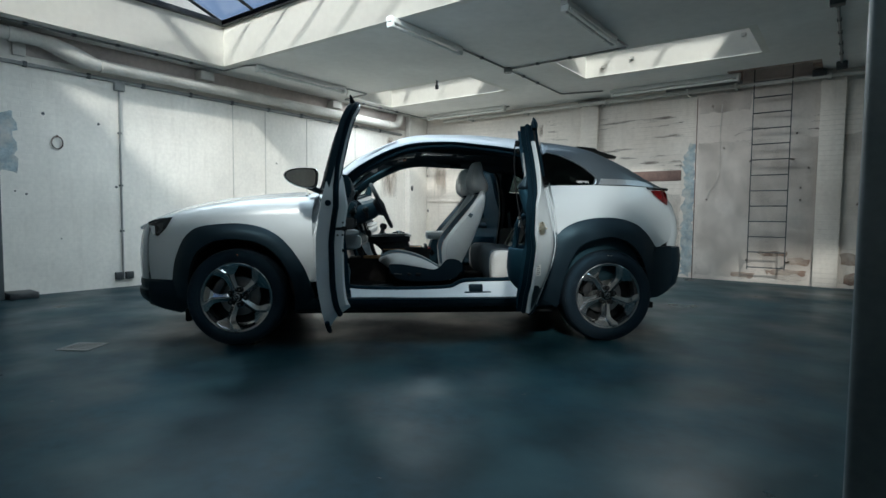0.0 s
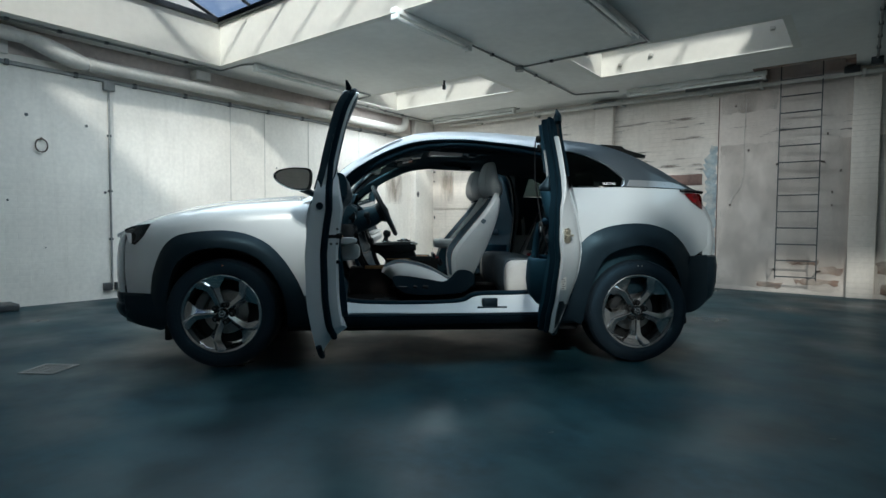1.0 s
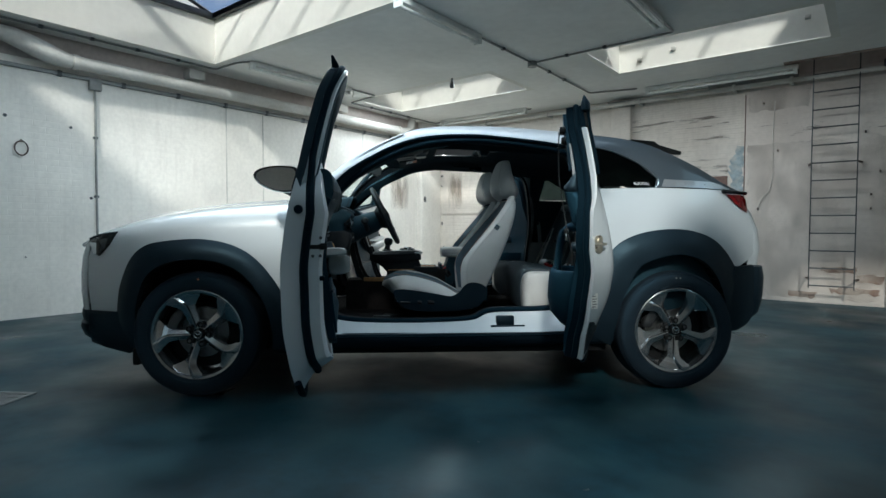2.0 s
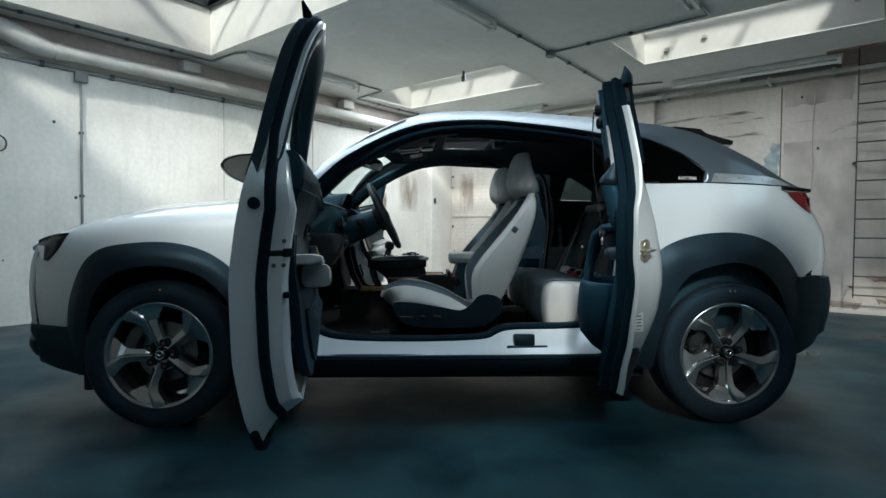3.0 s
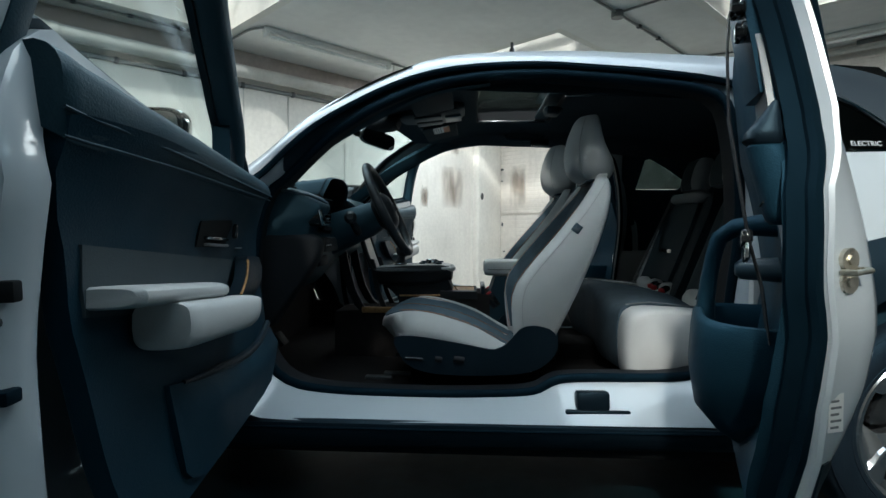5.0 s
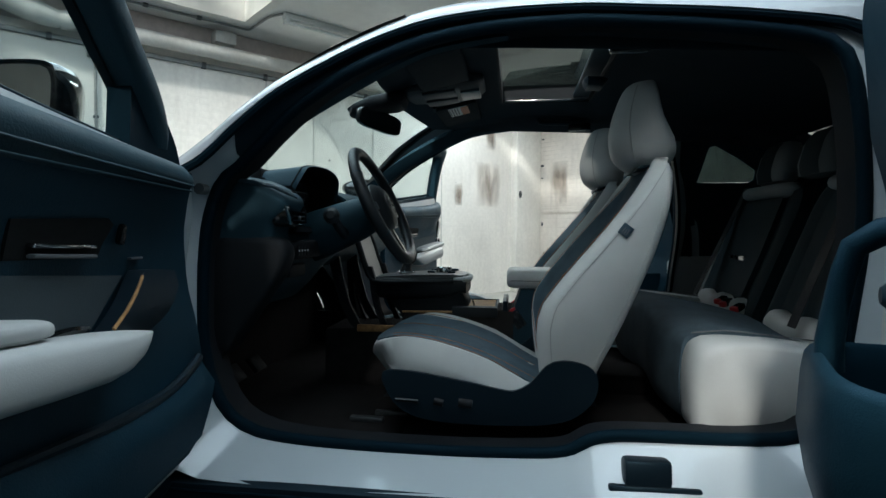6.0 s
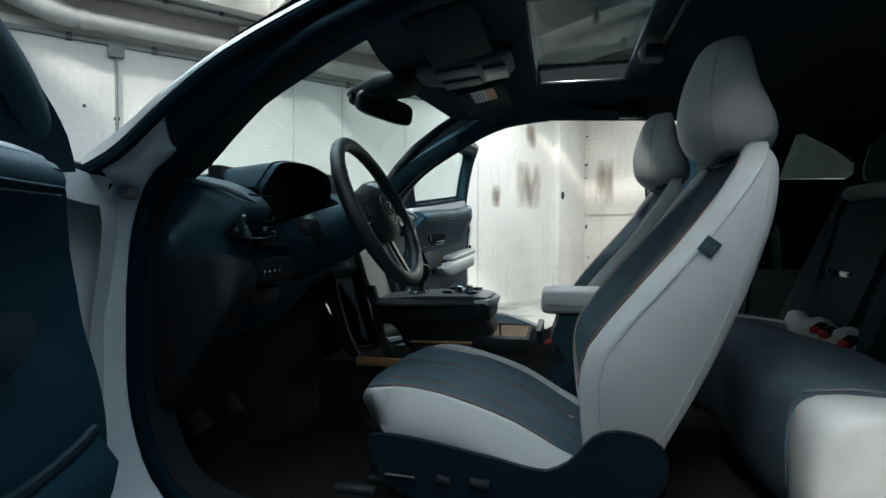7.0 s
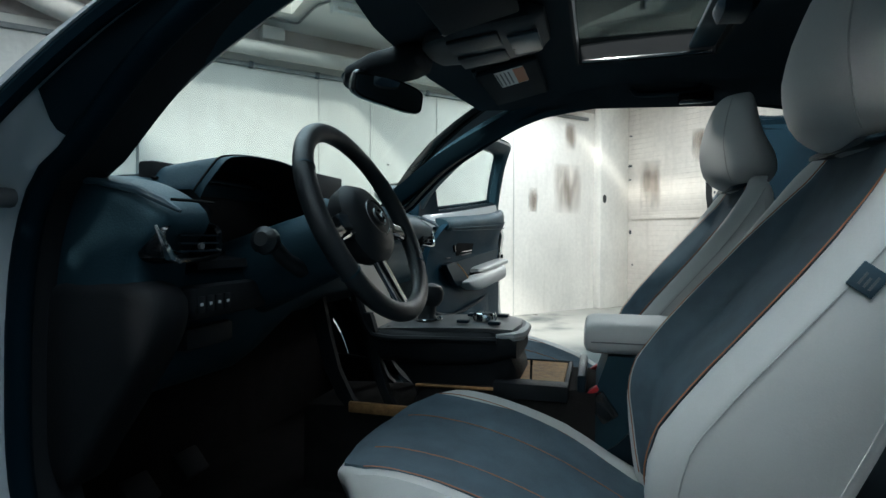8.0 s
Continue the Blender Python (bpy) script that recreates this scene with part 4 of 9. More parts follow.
def wheel_bits(x, s):
    """Tyre, alloy wheel, brake. The wheel's own axis is y, its face towards s."""
    c = Vector((x, 0.775 * s, 0.338))
    bm = bm_new()
    prof = [(0.235, 0.090), (0.243, 0.104), (0.262, 0.111), (0.290, 0.113), (0.316, 0.108), (0.331, 0.098), (0.338, 0.084), (0.341, 0.06), (0.341, 0.0)]
    prof = prof + [(r, -w) for r, w in prof[-2::-1]]
    n = 72
    rings = [[(x + r * math.cos(2 * math.pi * k / n), c.y + s * w, c.z + r * math.sin(2 * math.pi * k / n)) for k in range(n)] for r, w in prof]
    loft(bm, rings, True, False)
    tyre = part("tyre", bm, TYRE, car, "black low-profile tyre")
    # sidewall ribs
    for rr in (0.325, 0.259):
        bm = bm_new()
        tube(bm, [(x + rr * math.cos(2 * math.pi * k / 64), c.y + s * (0.1065 if rr > 0.3 else 0.1105), c.z + rr * math.sin(2 * math.pi * k / 64)) for k in range(65)], 0.0016, 4)
        part("sidewall_rib", bm, TYRE, tyre)
    for da in ((0.0, 0.05) if x > 0 else (0.05,)):
        bm = bm_new()
        aa = math.radians(92) - da * 1.6
        rr = 0.302
        tube(bm, [(x + rr * math.cos(aa), c.y + s * 0.112, c.z + rr * math.sin(aa)), (x + rr * math.cos(aa), c.y + s * 0.1145, c.z + rr * math.sin(aa))], 0.0045, 10)
        part("tyre_paint_dot", bm, ORANGEINK if x < 0 else BRASSY, tyre, "small painted balance dot")
    # rim barrel
    bm = bm_new()
    prof = [(0.241, 0.098), (0.246, 0.104), (0.240, 0.108), (0.228, 0.104), (0.222, 0.088), (0.214, 0.03), (0.208, -0.05), (0.226, -0.09), (0.240, -0.098)]
    rings = [[(x + r * math.cos(2 * math.pi * k / n), c.y + s * w, c.z + r * math.sin(2 * math.pi * k / n)) for k in range(n)] for r, w in prof]
    loft(bm, rings, True, False)
    rim = part("rim", bm, RIMM, car, "machined five-spoke alloy wheel")

    def rp(r, a, w):
        return Vector((x + r * math.cos(a), c.y + s * w, c.z + r * math.sin(a)))

    for i in range(5):
        a0 = math.radians((53 if x > 0 else 38) + 72 * i)
        bm = bm_new()
        # (radius, width, place of the ridge across it, depth of ridge, of left edge, of right edge)
        sect = [(0.040, 0.050, 0.0, 0.082, 0.072, 0.064), (0.075, 0.050, 0.05, 0.088, 0.077, 0.064), (0.110, 0.053, 0.08, 0.094, 0.083, 0.064), (0.145, 0.060, 0.08, 0.099, 0.089, 0.066),
                (0.165, 0.074, 0.0, 0.102, 0.093, 0.068), (0.188, 0.114, -0.22, 0.105, 0.098, 0.073), (0.210, 0.158, -0.40, 0.107, 0.102, 0.080), (0.228, 0.180, -0.46, 0.1078, 0.105, 0.088), (0.240, 0.188, -0.48, 0.1078, 0.106, 0.094)]
        rows = []
        for r, wd, rg_, d1, dl, dr_ in sect:
            hl_ = math.asin(min(0.9, wd / 2 / r))
            rows.append([rp(r, a0 + hl_, dl - 0.040), rp(r, a0 + hl_, dl), rp(r, a0 + hl_ * (0.12 - rg_ * 0.9), d1), rp(r, a0 - hl_ * (rg_ + 0.06), d1 - 0.001), rp(r, a0 - hl_ * (rg_ + 0.20), d1 - 0.010), rp(r, a0 - hl_, dr_), rp(r, a0 - hl_, dr_ - 0.035)])
        loft(bm, rows, True, True)
        part("spoke", bm, RIMM, rim, smooth=12)
        bm = bm_new()
        la = a0 + math.radians(36)
        tube(bm, [rp(0.057, la, 0.05), rp(0.057, la, 0.085)], 0.0105, 6)
        tube(bm, [rp(0.056, la, 0.088), rp(0.056, la, 0.0955)], [0.0095, 0.007], 6)
        part("lug_nut", bm, RIMD, rim, smooth=20)
        bm = bm_new()
        tube(bm, [rp(0.056, la, 0.066), rp(0.056, la, 0.0905)], 0.0165, 18)
        part("lug_well", bm, UNDER, rim)
    bm = bm_new()
    tube(bm, [rp(0, 0, 0.0), rp(0, 0, 0.062)], 0.078, 40)
    part("hub", bm, RIMM, rim, "machined hub face")
    bm = bm_new()
    tube(bm, [rp(0, 0, 0.06), rp(0, 0, 0.088), rp(0, 0, 0.093)], [0.031, 0.030, 0.026], 28)
    part("centre_cap", bm, GLOSSBLACK, rim, "black centre cap with a chrome emblem")
    bm = bm_new()
    tube(bm, [rp(0.019, 2 * math.pi * k / 24, 0.094) for k in range(25)], 0.0022, 6)
    tube(bm, [rp(0.014, math.radians(150), 0.095), rp(0.004, math.radians(-90), 0.095), rp(0.014, math.radians(30), 0.095)], 0.002, 6)
    for bit in (part("emblem", bm, CHROME, rim),):
        bit["label"] = "plain chrome emblem"
    # brake
    bm = bm_new()
    tube(bm, [rp(0, 0, -0.015), rp(0, 0, 0.008)], 0.140, 56)
    disc = part("brake_disc", bm, DISC, car, "grey iron brake disc")
    bm = bm_new()
    rows = []
    for k in range(9):
        aa = math.radians(128 + 6 * k)
        q = 1.0 if 0 < k < 8 else 0.75
        rows.append([rp(0.150 + u * q, aa, 0.02 + v * q) for u, v in oval(12, 0.034, 0.046, 4)])
    loft(bm, rows, True, True)
    part("brake_caliper", bm, RIMD, disc, "grey cast caliper")
    bm = bm_new()
    tube(bm, [rp(0, 0, -0.1), rp(0, 0, -0.02)], 0.20, 40)
    part("brake_shield", bm, UNDER, disc)


for wx in (-1.336, 1.333):
    for sd in (-1, 1):
        wheel_bits(wx, sd)


def band(bm, lo, hi, n, where):
    """A strip between two lines of the side view."""
    a, b = resample([(*p, 0) for p in c2(lo)], n), resample([(*p, 0) for p in c2(hi)], n)
    rows = []
    for j in range(5):
        rows.append([where(p.x + (q.x - p.x) * j / 4, p.y + (q.y - p.y) * j / 4, j / 4) for p, q in zip(a, b)])
    return loft(bm, rows, False, False)


def side_body(s):
    def on(x, z):
        return Vector((x, s * half(x, z), z))

    # front wing
    top = [(x, HOODZ(x) - 0.05) for x in (-1.90, -1.79, -1.6, -1.4, -1.2, -1.0, -0.86)]
    out = c2(top) + c2([(-0.80, 1.065), (-0.815, 0.97), (-0.818, 0.844), (-0.793, 0.554), (-0.785, 0.45)])[0:] + c2(ARCH_F[:-1])[::-1] \
        + c2([(-1.80, 0.448), (-1.97, 0.448)]) + c2([(-1.98, 0.60), (-1.975, 0.75)]) + [(-1.955, 0.85), (-1.93, 0.885)]
    bm = bm_new()
    sheet(bm, out, lambda x, z: Vector((x, s * shoulder(x, z), z)), 0.045, 0.012, inward=(0, -s, 0))
    part("front_wing", bm, PAINT, car, "pearl white front wing")
    # front and rear arch mouldings
    for name, o, i in (("front_arch_moulding", ARCH_F, ARCH_FI), ("rear_arch_moulding", ARCH_R, ARCH_RI)):
        bm = bm_new()

        def puff(x, z, k):
            return Vector((x, s * (half(x, z) + 0.004 + 0.030 * math.sin(math.pi * min(1, k * 1.5) / 2) ** 0.8), z))
        v = band(bm, o, i, 44, puff)
        deep = [[bm.verts.new(p.co + Vector((0, -s * d, 0))) for p in v[-1]] for d in (0.035, 0.09)]
        for u, w in zip([v[-1]] + deep, deep):
            for k in range(len(u) - 1):
                bm.faces.new((u[k], u[k + 1], w[k + 1], w[k]))
        edge = [bm.verts.new(p.co + Vector((0, -s * 0.03, 0))) for p in v[0]]
        for k in range(len(edge) - 1):
            bm.faces.new((edge[k], edge[k + 1], v[0][k + 1], v[0][k]))
        part(name, bm, CLAD, car, "matt dark grey plastic wheel arch moulding")
        # liner
        bm = bm_new()
        pts = resample([(*p, 0) for p in c2(i)], 30)
        rows = [[Vector((p.x, s * y, p.y)) for p in pts] for y in (0.82, 0.55)]
        loft(bm, rows, False, False)
        bm.faces.new([bm.verts.new(Vector((p.x, s * 0.55, p.y))) for p in pts])
        part("wheel_arch_liner", bm, UNDER, car)
    # sill moulding
    bm = bm_new()
    prof = [(0.800, 0.225), (0.835, 0.232), (0.862, 0.262), (0.868, 0.300), (0.862, 0.326), (0.845, 0.334), (0.80, 0.334)]
    rows = []
    for x in (-0.94, -0.8, -0.4, 0.0, 0.4, 0.8, 0.97):
        lift = 0.028 * (x + 0.9) / 1.8
        rows.append([Vector((x, s * y, z + lift * (0.334 - z) / 0.11)) for y, z in prof])
    loft(bm, rows, True, True)
    sill = part("sill_moulding", bm, CLAD, car, "matt dark grey plastic sill")
    bm = bm_new()
    tube(bm, [(-0.80, s * 0.866, 0.312), (0.0, s * 0.868, 0.314), (0.82, s * 0.866, 0.318)], 0.004, 6)
    part("sill_bead", bm, SEALR, sill)
    # rear quarter
    low = c2(ARCH_R[2:])
    out = c2([(0.90, 1.15), (0.925, 0.95), (0.90, 0.75), (0.858, 0.59)]) + low[2:] + c2([(1.80, 0.70), (1.915, 0.77), (1.935, 0.90), (1.905, 1.01)]) \
        + c2([(1.83, 1.05), (1.76, 1.10), (1.74, 1.15)]) + c2([(1.70, 1.156), (1.25, 1.158)])
    bm = bm_new()
    sheet(bm, out, on, 0.045, 0.012, inward=(0, -s, 0))
    part("rear_quarter_panel", bm, PAINT, car, "pearl white rear quarter panel")
    # pillars and cantrail in grey metallic
    qglass = [(0.885, 1.165), (1.235, 1.165), (1.252, 1.215), (1.15, 1.302), (1.01, 1.37), (0.885, 1.402)]
    out = c2([p for p in CANT if p[0] > 0.85]) + [(1.80, 1.162), (1.25, 1.162)] + [(p[0], p[1]) for p in qglass[1:]] + [(0.855, 1.36)]

    cant_x, cant_z = zip(*c2(CANT, 0.01))

    def rail(x, z):
        zt = np.interp(x, cant_x, cant_z)
        q = max(0.0, 1 - (zt - z) / 0.06)
        return Vector((x, s * (half(x, z) - float(np.interp(x, [0.5, 1.1], [0.06, 0.02])) * q ** 1.5), z))
    bm = bm_new()
    sheet(bm, out, rail, 0.02, 0.014, inward=(0, -s, 0))
    part("rear_pillar", bm, SILVER, car, "dark grey metallic rear pillar")
    bm = bm_new()
    hi = resample([(*p, 0) for p in c2([p for p in CANT if p[0] < 0.87])], 110)
    lo = resample([(*p, 0) for p in c2([(-0.84, 1.045)] + GAPTOP[:-1] + [(0.852, 1.362)])], 110)
    rows = [[rail(p.x + (q.x - p.x) * k, p.y + (q.y - p.y) * k) for p, q in zip(lo, hi)] for k in (0, 0.15, 0.3, 0.45, 0.6, 0.7, 0.78, 0.85, 0.9, 0.94, 0.97, 1.0)]
    rows.append([v_ + Vector((0, -s * 0.012, -0.004)) for v_ in rows[-1]])
    loft(bm, rows if s < 0 else [r[::-1] for r in rows], False, False)
    part("roof_rail", bm, RAILSILVER, car, "silver metallic windscreen pillar and roof rail")
    # lighter band at the foot of the rear pillar
    bm = bm_new()
    sheet(bm, [(1.275, 1.164), (1.50, 1.164), (1.765, 1.160), (1.70, 1.188), (1.62, 1.204), (1.45, 1.208), (1.30, 1.210)],
          lambda x, z: Vector((x, s * (half(x, z) + 0.004 + 0.006 * (1.21 - z) / 0.05), z)), 0.03, 0.012, inward=(0, -s, 0))
    part("pillar_band", bm, SILVERB, car, "silver-grey band under the rear pillar")
    # quarter window
    bm = bm_new()
    sheet(bm, [(0.87, 1.165)] + qglass[1:5] + [(0.87, 1.405)], lambda x, z: Vector((x, s * (half(x, z) - 0.006), z)), 0.05, 0.004, inward=(0, -s, 0))
    qw = part("quarter_window", bm, PRIVACY, car, "dark privacy glass quarter window")
    bm = bm_new()
    tube(bm, [Vector((x, s * (half(x, z) + 0.002), z)) for x, z in c2([(0.90, 1.400), (1.01, 1.372), (1.15, 1.304), (1.262, 1.208), (1.236, 1.160)], 0.02)], 0.0032, 6)
    part("window_trim", bm, CHROME, qw, "thin bright metal trim")
    # painted door frame in the body
    n = 132
    A = resample([(*p, 0) for p in c2(GAPTOP + GAPLOW, 0.02, True)], n, True)
    C = resample([(*p, 0) for p in c2(INNER, 0.02, True)], n, True)
    k0 = min(range(n), key=lambda k: (A[k] - A[0]).length * 0 + (C[k] - Vector((-0.70, 1.10, 0))).length)
    C = C[k0:] + C[:k0]
    # pair points by angle about the opening's middle
    mid = Vector((0.05, 0.85, 0))

    def by_angle(loop):
        t = [(math.atan2(p.y - mid.y, p.x - mid.x), p) for p in loop]
        t.sort(key=lambda q: q[0])
        t = [(t[-1][0] - 2 * math.pi, t[-1][1])] + t + [(t[0][0] + 2 * math.pi, t[0][1])]
        out_ = []
        for k in range(n):
            a = -math.pi + 2 * math.pi * k / n
            j = max(i for i in range(len(t) - 1) if t[i][0] <= a)
            f = (a - t[j][0]) / max(1e-9, t[j + 1][0] - t[j][0])
            out_.append(t[j][1].lerp(t[j + 1][1], f))
        return out_
    A, C = by_angle(A), by_angle(C)

    def inner_w(p):
        return min(0.705, half(p.x, p.y) - 0.04)
    rows = []
    for k, dy in ((0.0, 0.0), (0.03, 0.02), (0.12, 0.045), (0.35, None), (0.62, None), (1.0, None)):
        row = []
        for p, q in zip(A, C):
            m = p.lerp(q, k)
            w0, w1 = half(p.x, p.y), inner_w(q)
            w = w0 - dy if dy is not None and p.y > 0.45 else w0 + (w1 - w0) * k
            if dy is None and p.y > 0.45:
                w = (w0 - 0.045) + (w1 - w0 + 0.045) * (k - 0.12) / 0.88
            row.append(Vector((m.x, s * w, m.y)))
        rows.append(row)
    bm = bm_new()
    loft(bm, rows, True, False)
    frame_ = part("door_frame", bm, PAINT, car, "white painted door opening with sill step")
    bm = bm_new()
    tube(bm, [Vector((p.x, s * (inner_w(p) + 0.004), p.y)) for p in C + C[:1]], 0.0165, 10)
    part("door_seal", bm, SEALR, frame_, "black rubber door seal")
    bm = bm_new()
    loft(bm, [[Vector((p.x + (mid.x - p.x) * 0.012, s * (inner_w(p) - 0.002), p.y + (mid.y - p.y) * 0.012)) for p in C],
              [Vector((p.x + (mid.x - p.x) * 0.020, s * (inner_w(p) - 0.04), p.y + (mid.y - p.y) * 0.020)) for p in C],
              [Vector((p.x + (mid.x - p.x) * 0.022, s * (inner_w(p) - 0.07), p.y + (mid.y - p.y) * 0.022)) for p in C]], True, False)
    part("opening_trim", bm, BLACKPL, frame_, "dark plastic inner trim of the door opening")
    up = [(p, q) for p, q in zip(A, C) if p.y > 1.095 and p.x < 0.72]
    rows = []
    for k_, out_ in ((0.10, 0.004), (0.14, 0.012), (0.5, 0.012), (0.95, 0.010)):
        row = []
        for p, q in up:
            fade = max(0.0, min(1.0, (1.155 - p.y) / 0.055)) if p.x < 0 else 0.0
            kk = k_ + (0.95 - k_) * fade
            m = p.lerp(q, kk)
            w0, w1 = half(p.x, p.y), inner_w(q)
            row.append(Vector((m.x, s * ((w0 - 0.045) + (w1 - w0 + 0.045) * max(0.0, kk - 0.12) / 0.88 + out_ * (1 - fade) - 0.006 * fade), m.y)))
        rows.append(row)
    bm = bm_new()
    loft(bm, rows, False, False)
    part("flange_cover", bm, CLAD, frame_, "dark rubber cover of the roof flange")
    # second seal higher on the outer flange of the roof
    bm = bm_new()
    tube(bm, [Vector((x, s * (half(x, z) - 0.012), z - 0.008)) for x, z in c2(GAPTOP, 0.03)], 0.012, 8)
    part("roof_seal", bm, SEALR, frame_, "black rubber roof seal")
    # sill latch
    bm = bm_new()
    box(bm, 0.272, 0.470, -0.020, 0.026, -0.004, 0.013, 0.006, m=pose(0, s * 0.800, 0.352, 12 * s, 0, 0))
    box(bm, 0.306, 0.408, -0.030, 0.022, 0.008, 0.066, 0.010, m=pose(0, s * 0.792, 0.354, 8 * s, 0, 0))
    box(bm, 0.318, 0.392, 0.012, 0.030, 0.020, 0.048, 0.006, m=pose(0, s * 0.792, 0.354, 8 * s, 0, 0))
    part("door_striker", bm, CLAD, frame_, "black latch striker on the sill")


for sd in (-1, 1):
    side_body(sd)

# ---- bonnet, roof, screens, bumpers ----
bm = bm_new()
hw = [(x, shoulder(x, HOODZ(x) - 0.05) - 0.004) for x in (-2.05, -1.9, -1.75, -1.6, -1.4, -1.2, -1.0, -0.88)]
out = [(-2.10, -0.56)] + [(x, -w) for x, w in hw] + [(-0.92, -0.35), (-0.95, 0.0), (-0.92, 0.35)] + [(x, w) for x, w in hw[::-1]] + [(-2.10, 0.56), (-2.16, 0.30), (-2.18, 0.0), (-2.16, -0.30)]
sheet(bm, out, lambda x, y: Vector((x, y, HOODZ(x) - 0.05 * min(1, (abs(y) / max(0.3, half(x, 0.95) - 0.09)) ** 2.4) + 0.012 * math.exp(-((abs(y) - 0.42) / 0.08) ** 2))), 0.06, 0.02, inward=(0, 0, -1))
part("bonnet", bm, PAINT, car, "pearl white bonnet")


def screen_z(x, y):
    f = np.interp(x + 0.13 * (1 - (y / 0.66) ** 2), [-0.95, -0.79, -0.679, -0.62, -0.518, -0.406, -0.285, -0.172, -0.05, 0.06], [0.985, 1.083, 1.177, 1.238, 1.322, 1.389, 1.450, 1.496, 1.517, 1.525])
    return float(f)


bm = bm_new()
edge = [(x, half(x, z) - 0.068) for x, z in ((-0.79, 1.085), (-0.679, 1.18), (-0.62, 1.241), (-0.518, 1.325), (-0.406, 1.392), (-0.285, 1.455))] + [(-0.17, 0.565)]
out = [(x, -w) for x, w in edge] + [(-0.20, -0.3), (-0.21, 0), (-0.20, 0.3)] + [(x, w) for x, w in edge[::-1]] + [(-0.93, 0.4), (-0.98, 0.0), (-0.93, -0.4)]
sheet(bm, out, lambda x, y: Vector((x, y, screen_z(x, y))), 0.07, 0.005, inward=(0.5, 0, -0.8))
screen = part("windscreen", bm, CARGLASS, car, "clear laminated windscreen")
screen.visible_shadow = False

for sd in (-1, 1):
    bm = bm_new()
    rows = []
    for k in np.linspace(0, 1, 26):
        x = -0.80 + 0.58 * k
        z = float(np.interp(x, [-0.80, -0.679, -0.62, -0.518, -0.406, -0.285, -0.20], [1.075, 1.18, 1.241, 1.325, 1.392, 1.455, 1.488]))
        w_ = half(x, z)
        rows.append([Vector((x - 0.002, sd * (w_ - d), screen_z(x, w_ - max(d, 0.068)) - 0.010 - 0.004 * (d < 0.05))) for d in (0.018, 0.05, 0.09, 0.125)])
    loft(bm, rows, False, False)
    part("screen_edge_band", bm, GLOSSBLACK, screen, "black printed edge of the windscreen")

SUNROOF = (-0.02, 0.40, -0.40, 0.40)


def roof_z(x, y):
    f = np.interp(x, [-0.25, -0.074, 0.145, 0.363, 0.581, 0.86, 1.08, 1.245, 1.365], [1.497, 1.535, 1.552, 1.552, 1.540, 1.518, 1.490, 1.455, 1.41])
    return float(f) - 0.03 * (abs(y) / 0.6) ** 2.5


bm = bm_new()
er = [(-0.24, 0.575), (0.0, 0.572), (0.4, 0.572), (0.8, 0.59), (1.1, 0.59), (1.3, 0.58)]
out = [(x, -w) for x, w in er] + [(1.33, 0)] + [(x, w) for x, w in er[::-1]] + [(-0.28, 0.3), (-0.29, 0), (-0.28, -0.3)]
hole = [(SUNROOF[0], SUNROOF[2]), (SUNROOF[1], SUNROOF[2]), (SUNROOF[1], SUNROOF[3]), (SUNROOF[0], SUNROOF[3])]
sheet(bm, out, lambda x, y: Vector((x, y, roof_z(x, y))), 0.08, 0.02, holes=[hole], inward=(0, 0, -1))
part("roof", bm, SILVER, car, "grey metallic roof skin")
bm = bm_new()
sheet(bm, [(SUNROOF[0] + 0.004, SUNROOF[2] + 0.004), (SUNROOF[1] - 0.004, SUNROOF[2] + 0.004), (SUNROOF[1] - 0.004, SUNROOF[3] - 0.004), (SUNROOF[0] + 0.004, SUNROOF[3] - 0.004)],
      lambda x, y: Vector((x, y, roof_z(x, y) - 0.002)), 0.1, 0.005, inward=(0, 0, -1))
sg = part("sunroof_glass", bm, TINTED, car, "tinted glass sunroof panel")
sg.visible_shadow = False
bm = bm_new()
sheet(bm, [(-0.20, -0.60), (1.28, -0.58), (1.28, 0.58), (-0.20, 0.60), (-0.335, 0.56), (-0.375, 0.40), (-0.405, 0.20), (-0.41, 0.0), (-0.405, -0.20), (-0.375, -0.40), (-0.335, -0.56)],
      lambda x, y: Vector((x, y, min(roof_z(x, y) - 0.045 - 0.02 * (abs(y) / 0.6) ** 4, screen_z(x, y) - 0.022 if x < -0.10 else 9.0))), 0.07, 0.008,
      holes=[[(0.0, -0.37), (0.37, -0.37), (0.37, 0.37), (0.0, 0.37)]], inward=(0, 0, -1))
liner = part("headlining", bm, LINER, car, "charcoal cloth headlining")
bm = bm_new()
for a in ((-0.004, 0.376, -0.376, -0.368), (-0.004, 0.376, 0.368, 0.376), (-0.004, 0.004, -0.37, 0.37), (0.368, 0.376, -0.37, 0.37)):
    box(bm, *a, 1.475, 1.55)
part("sunroof_frame", bm, BLACKPL, liner)
bm = bm_new()
box(bm, 0.012, 0.36, 0.360, 0.368, 1.478, 1.486, 0.001)
part("sunblind_rail", bm, CHROME, liner, "bright metal sunblind rail")
bm = bm_new()
box(bm, 0.30, 0.366, -0.36, 0.36, 1.492, 1.506, 0.004)
part("sunblind_edge", bm, TRIM, liner)

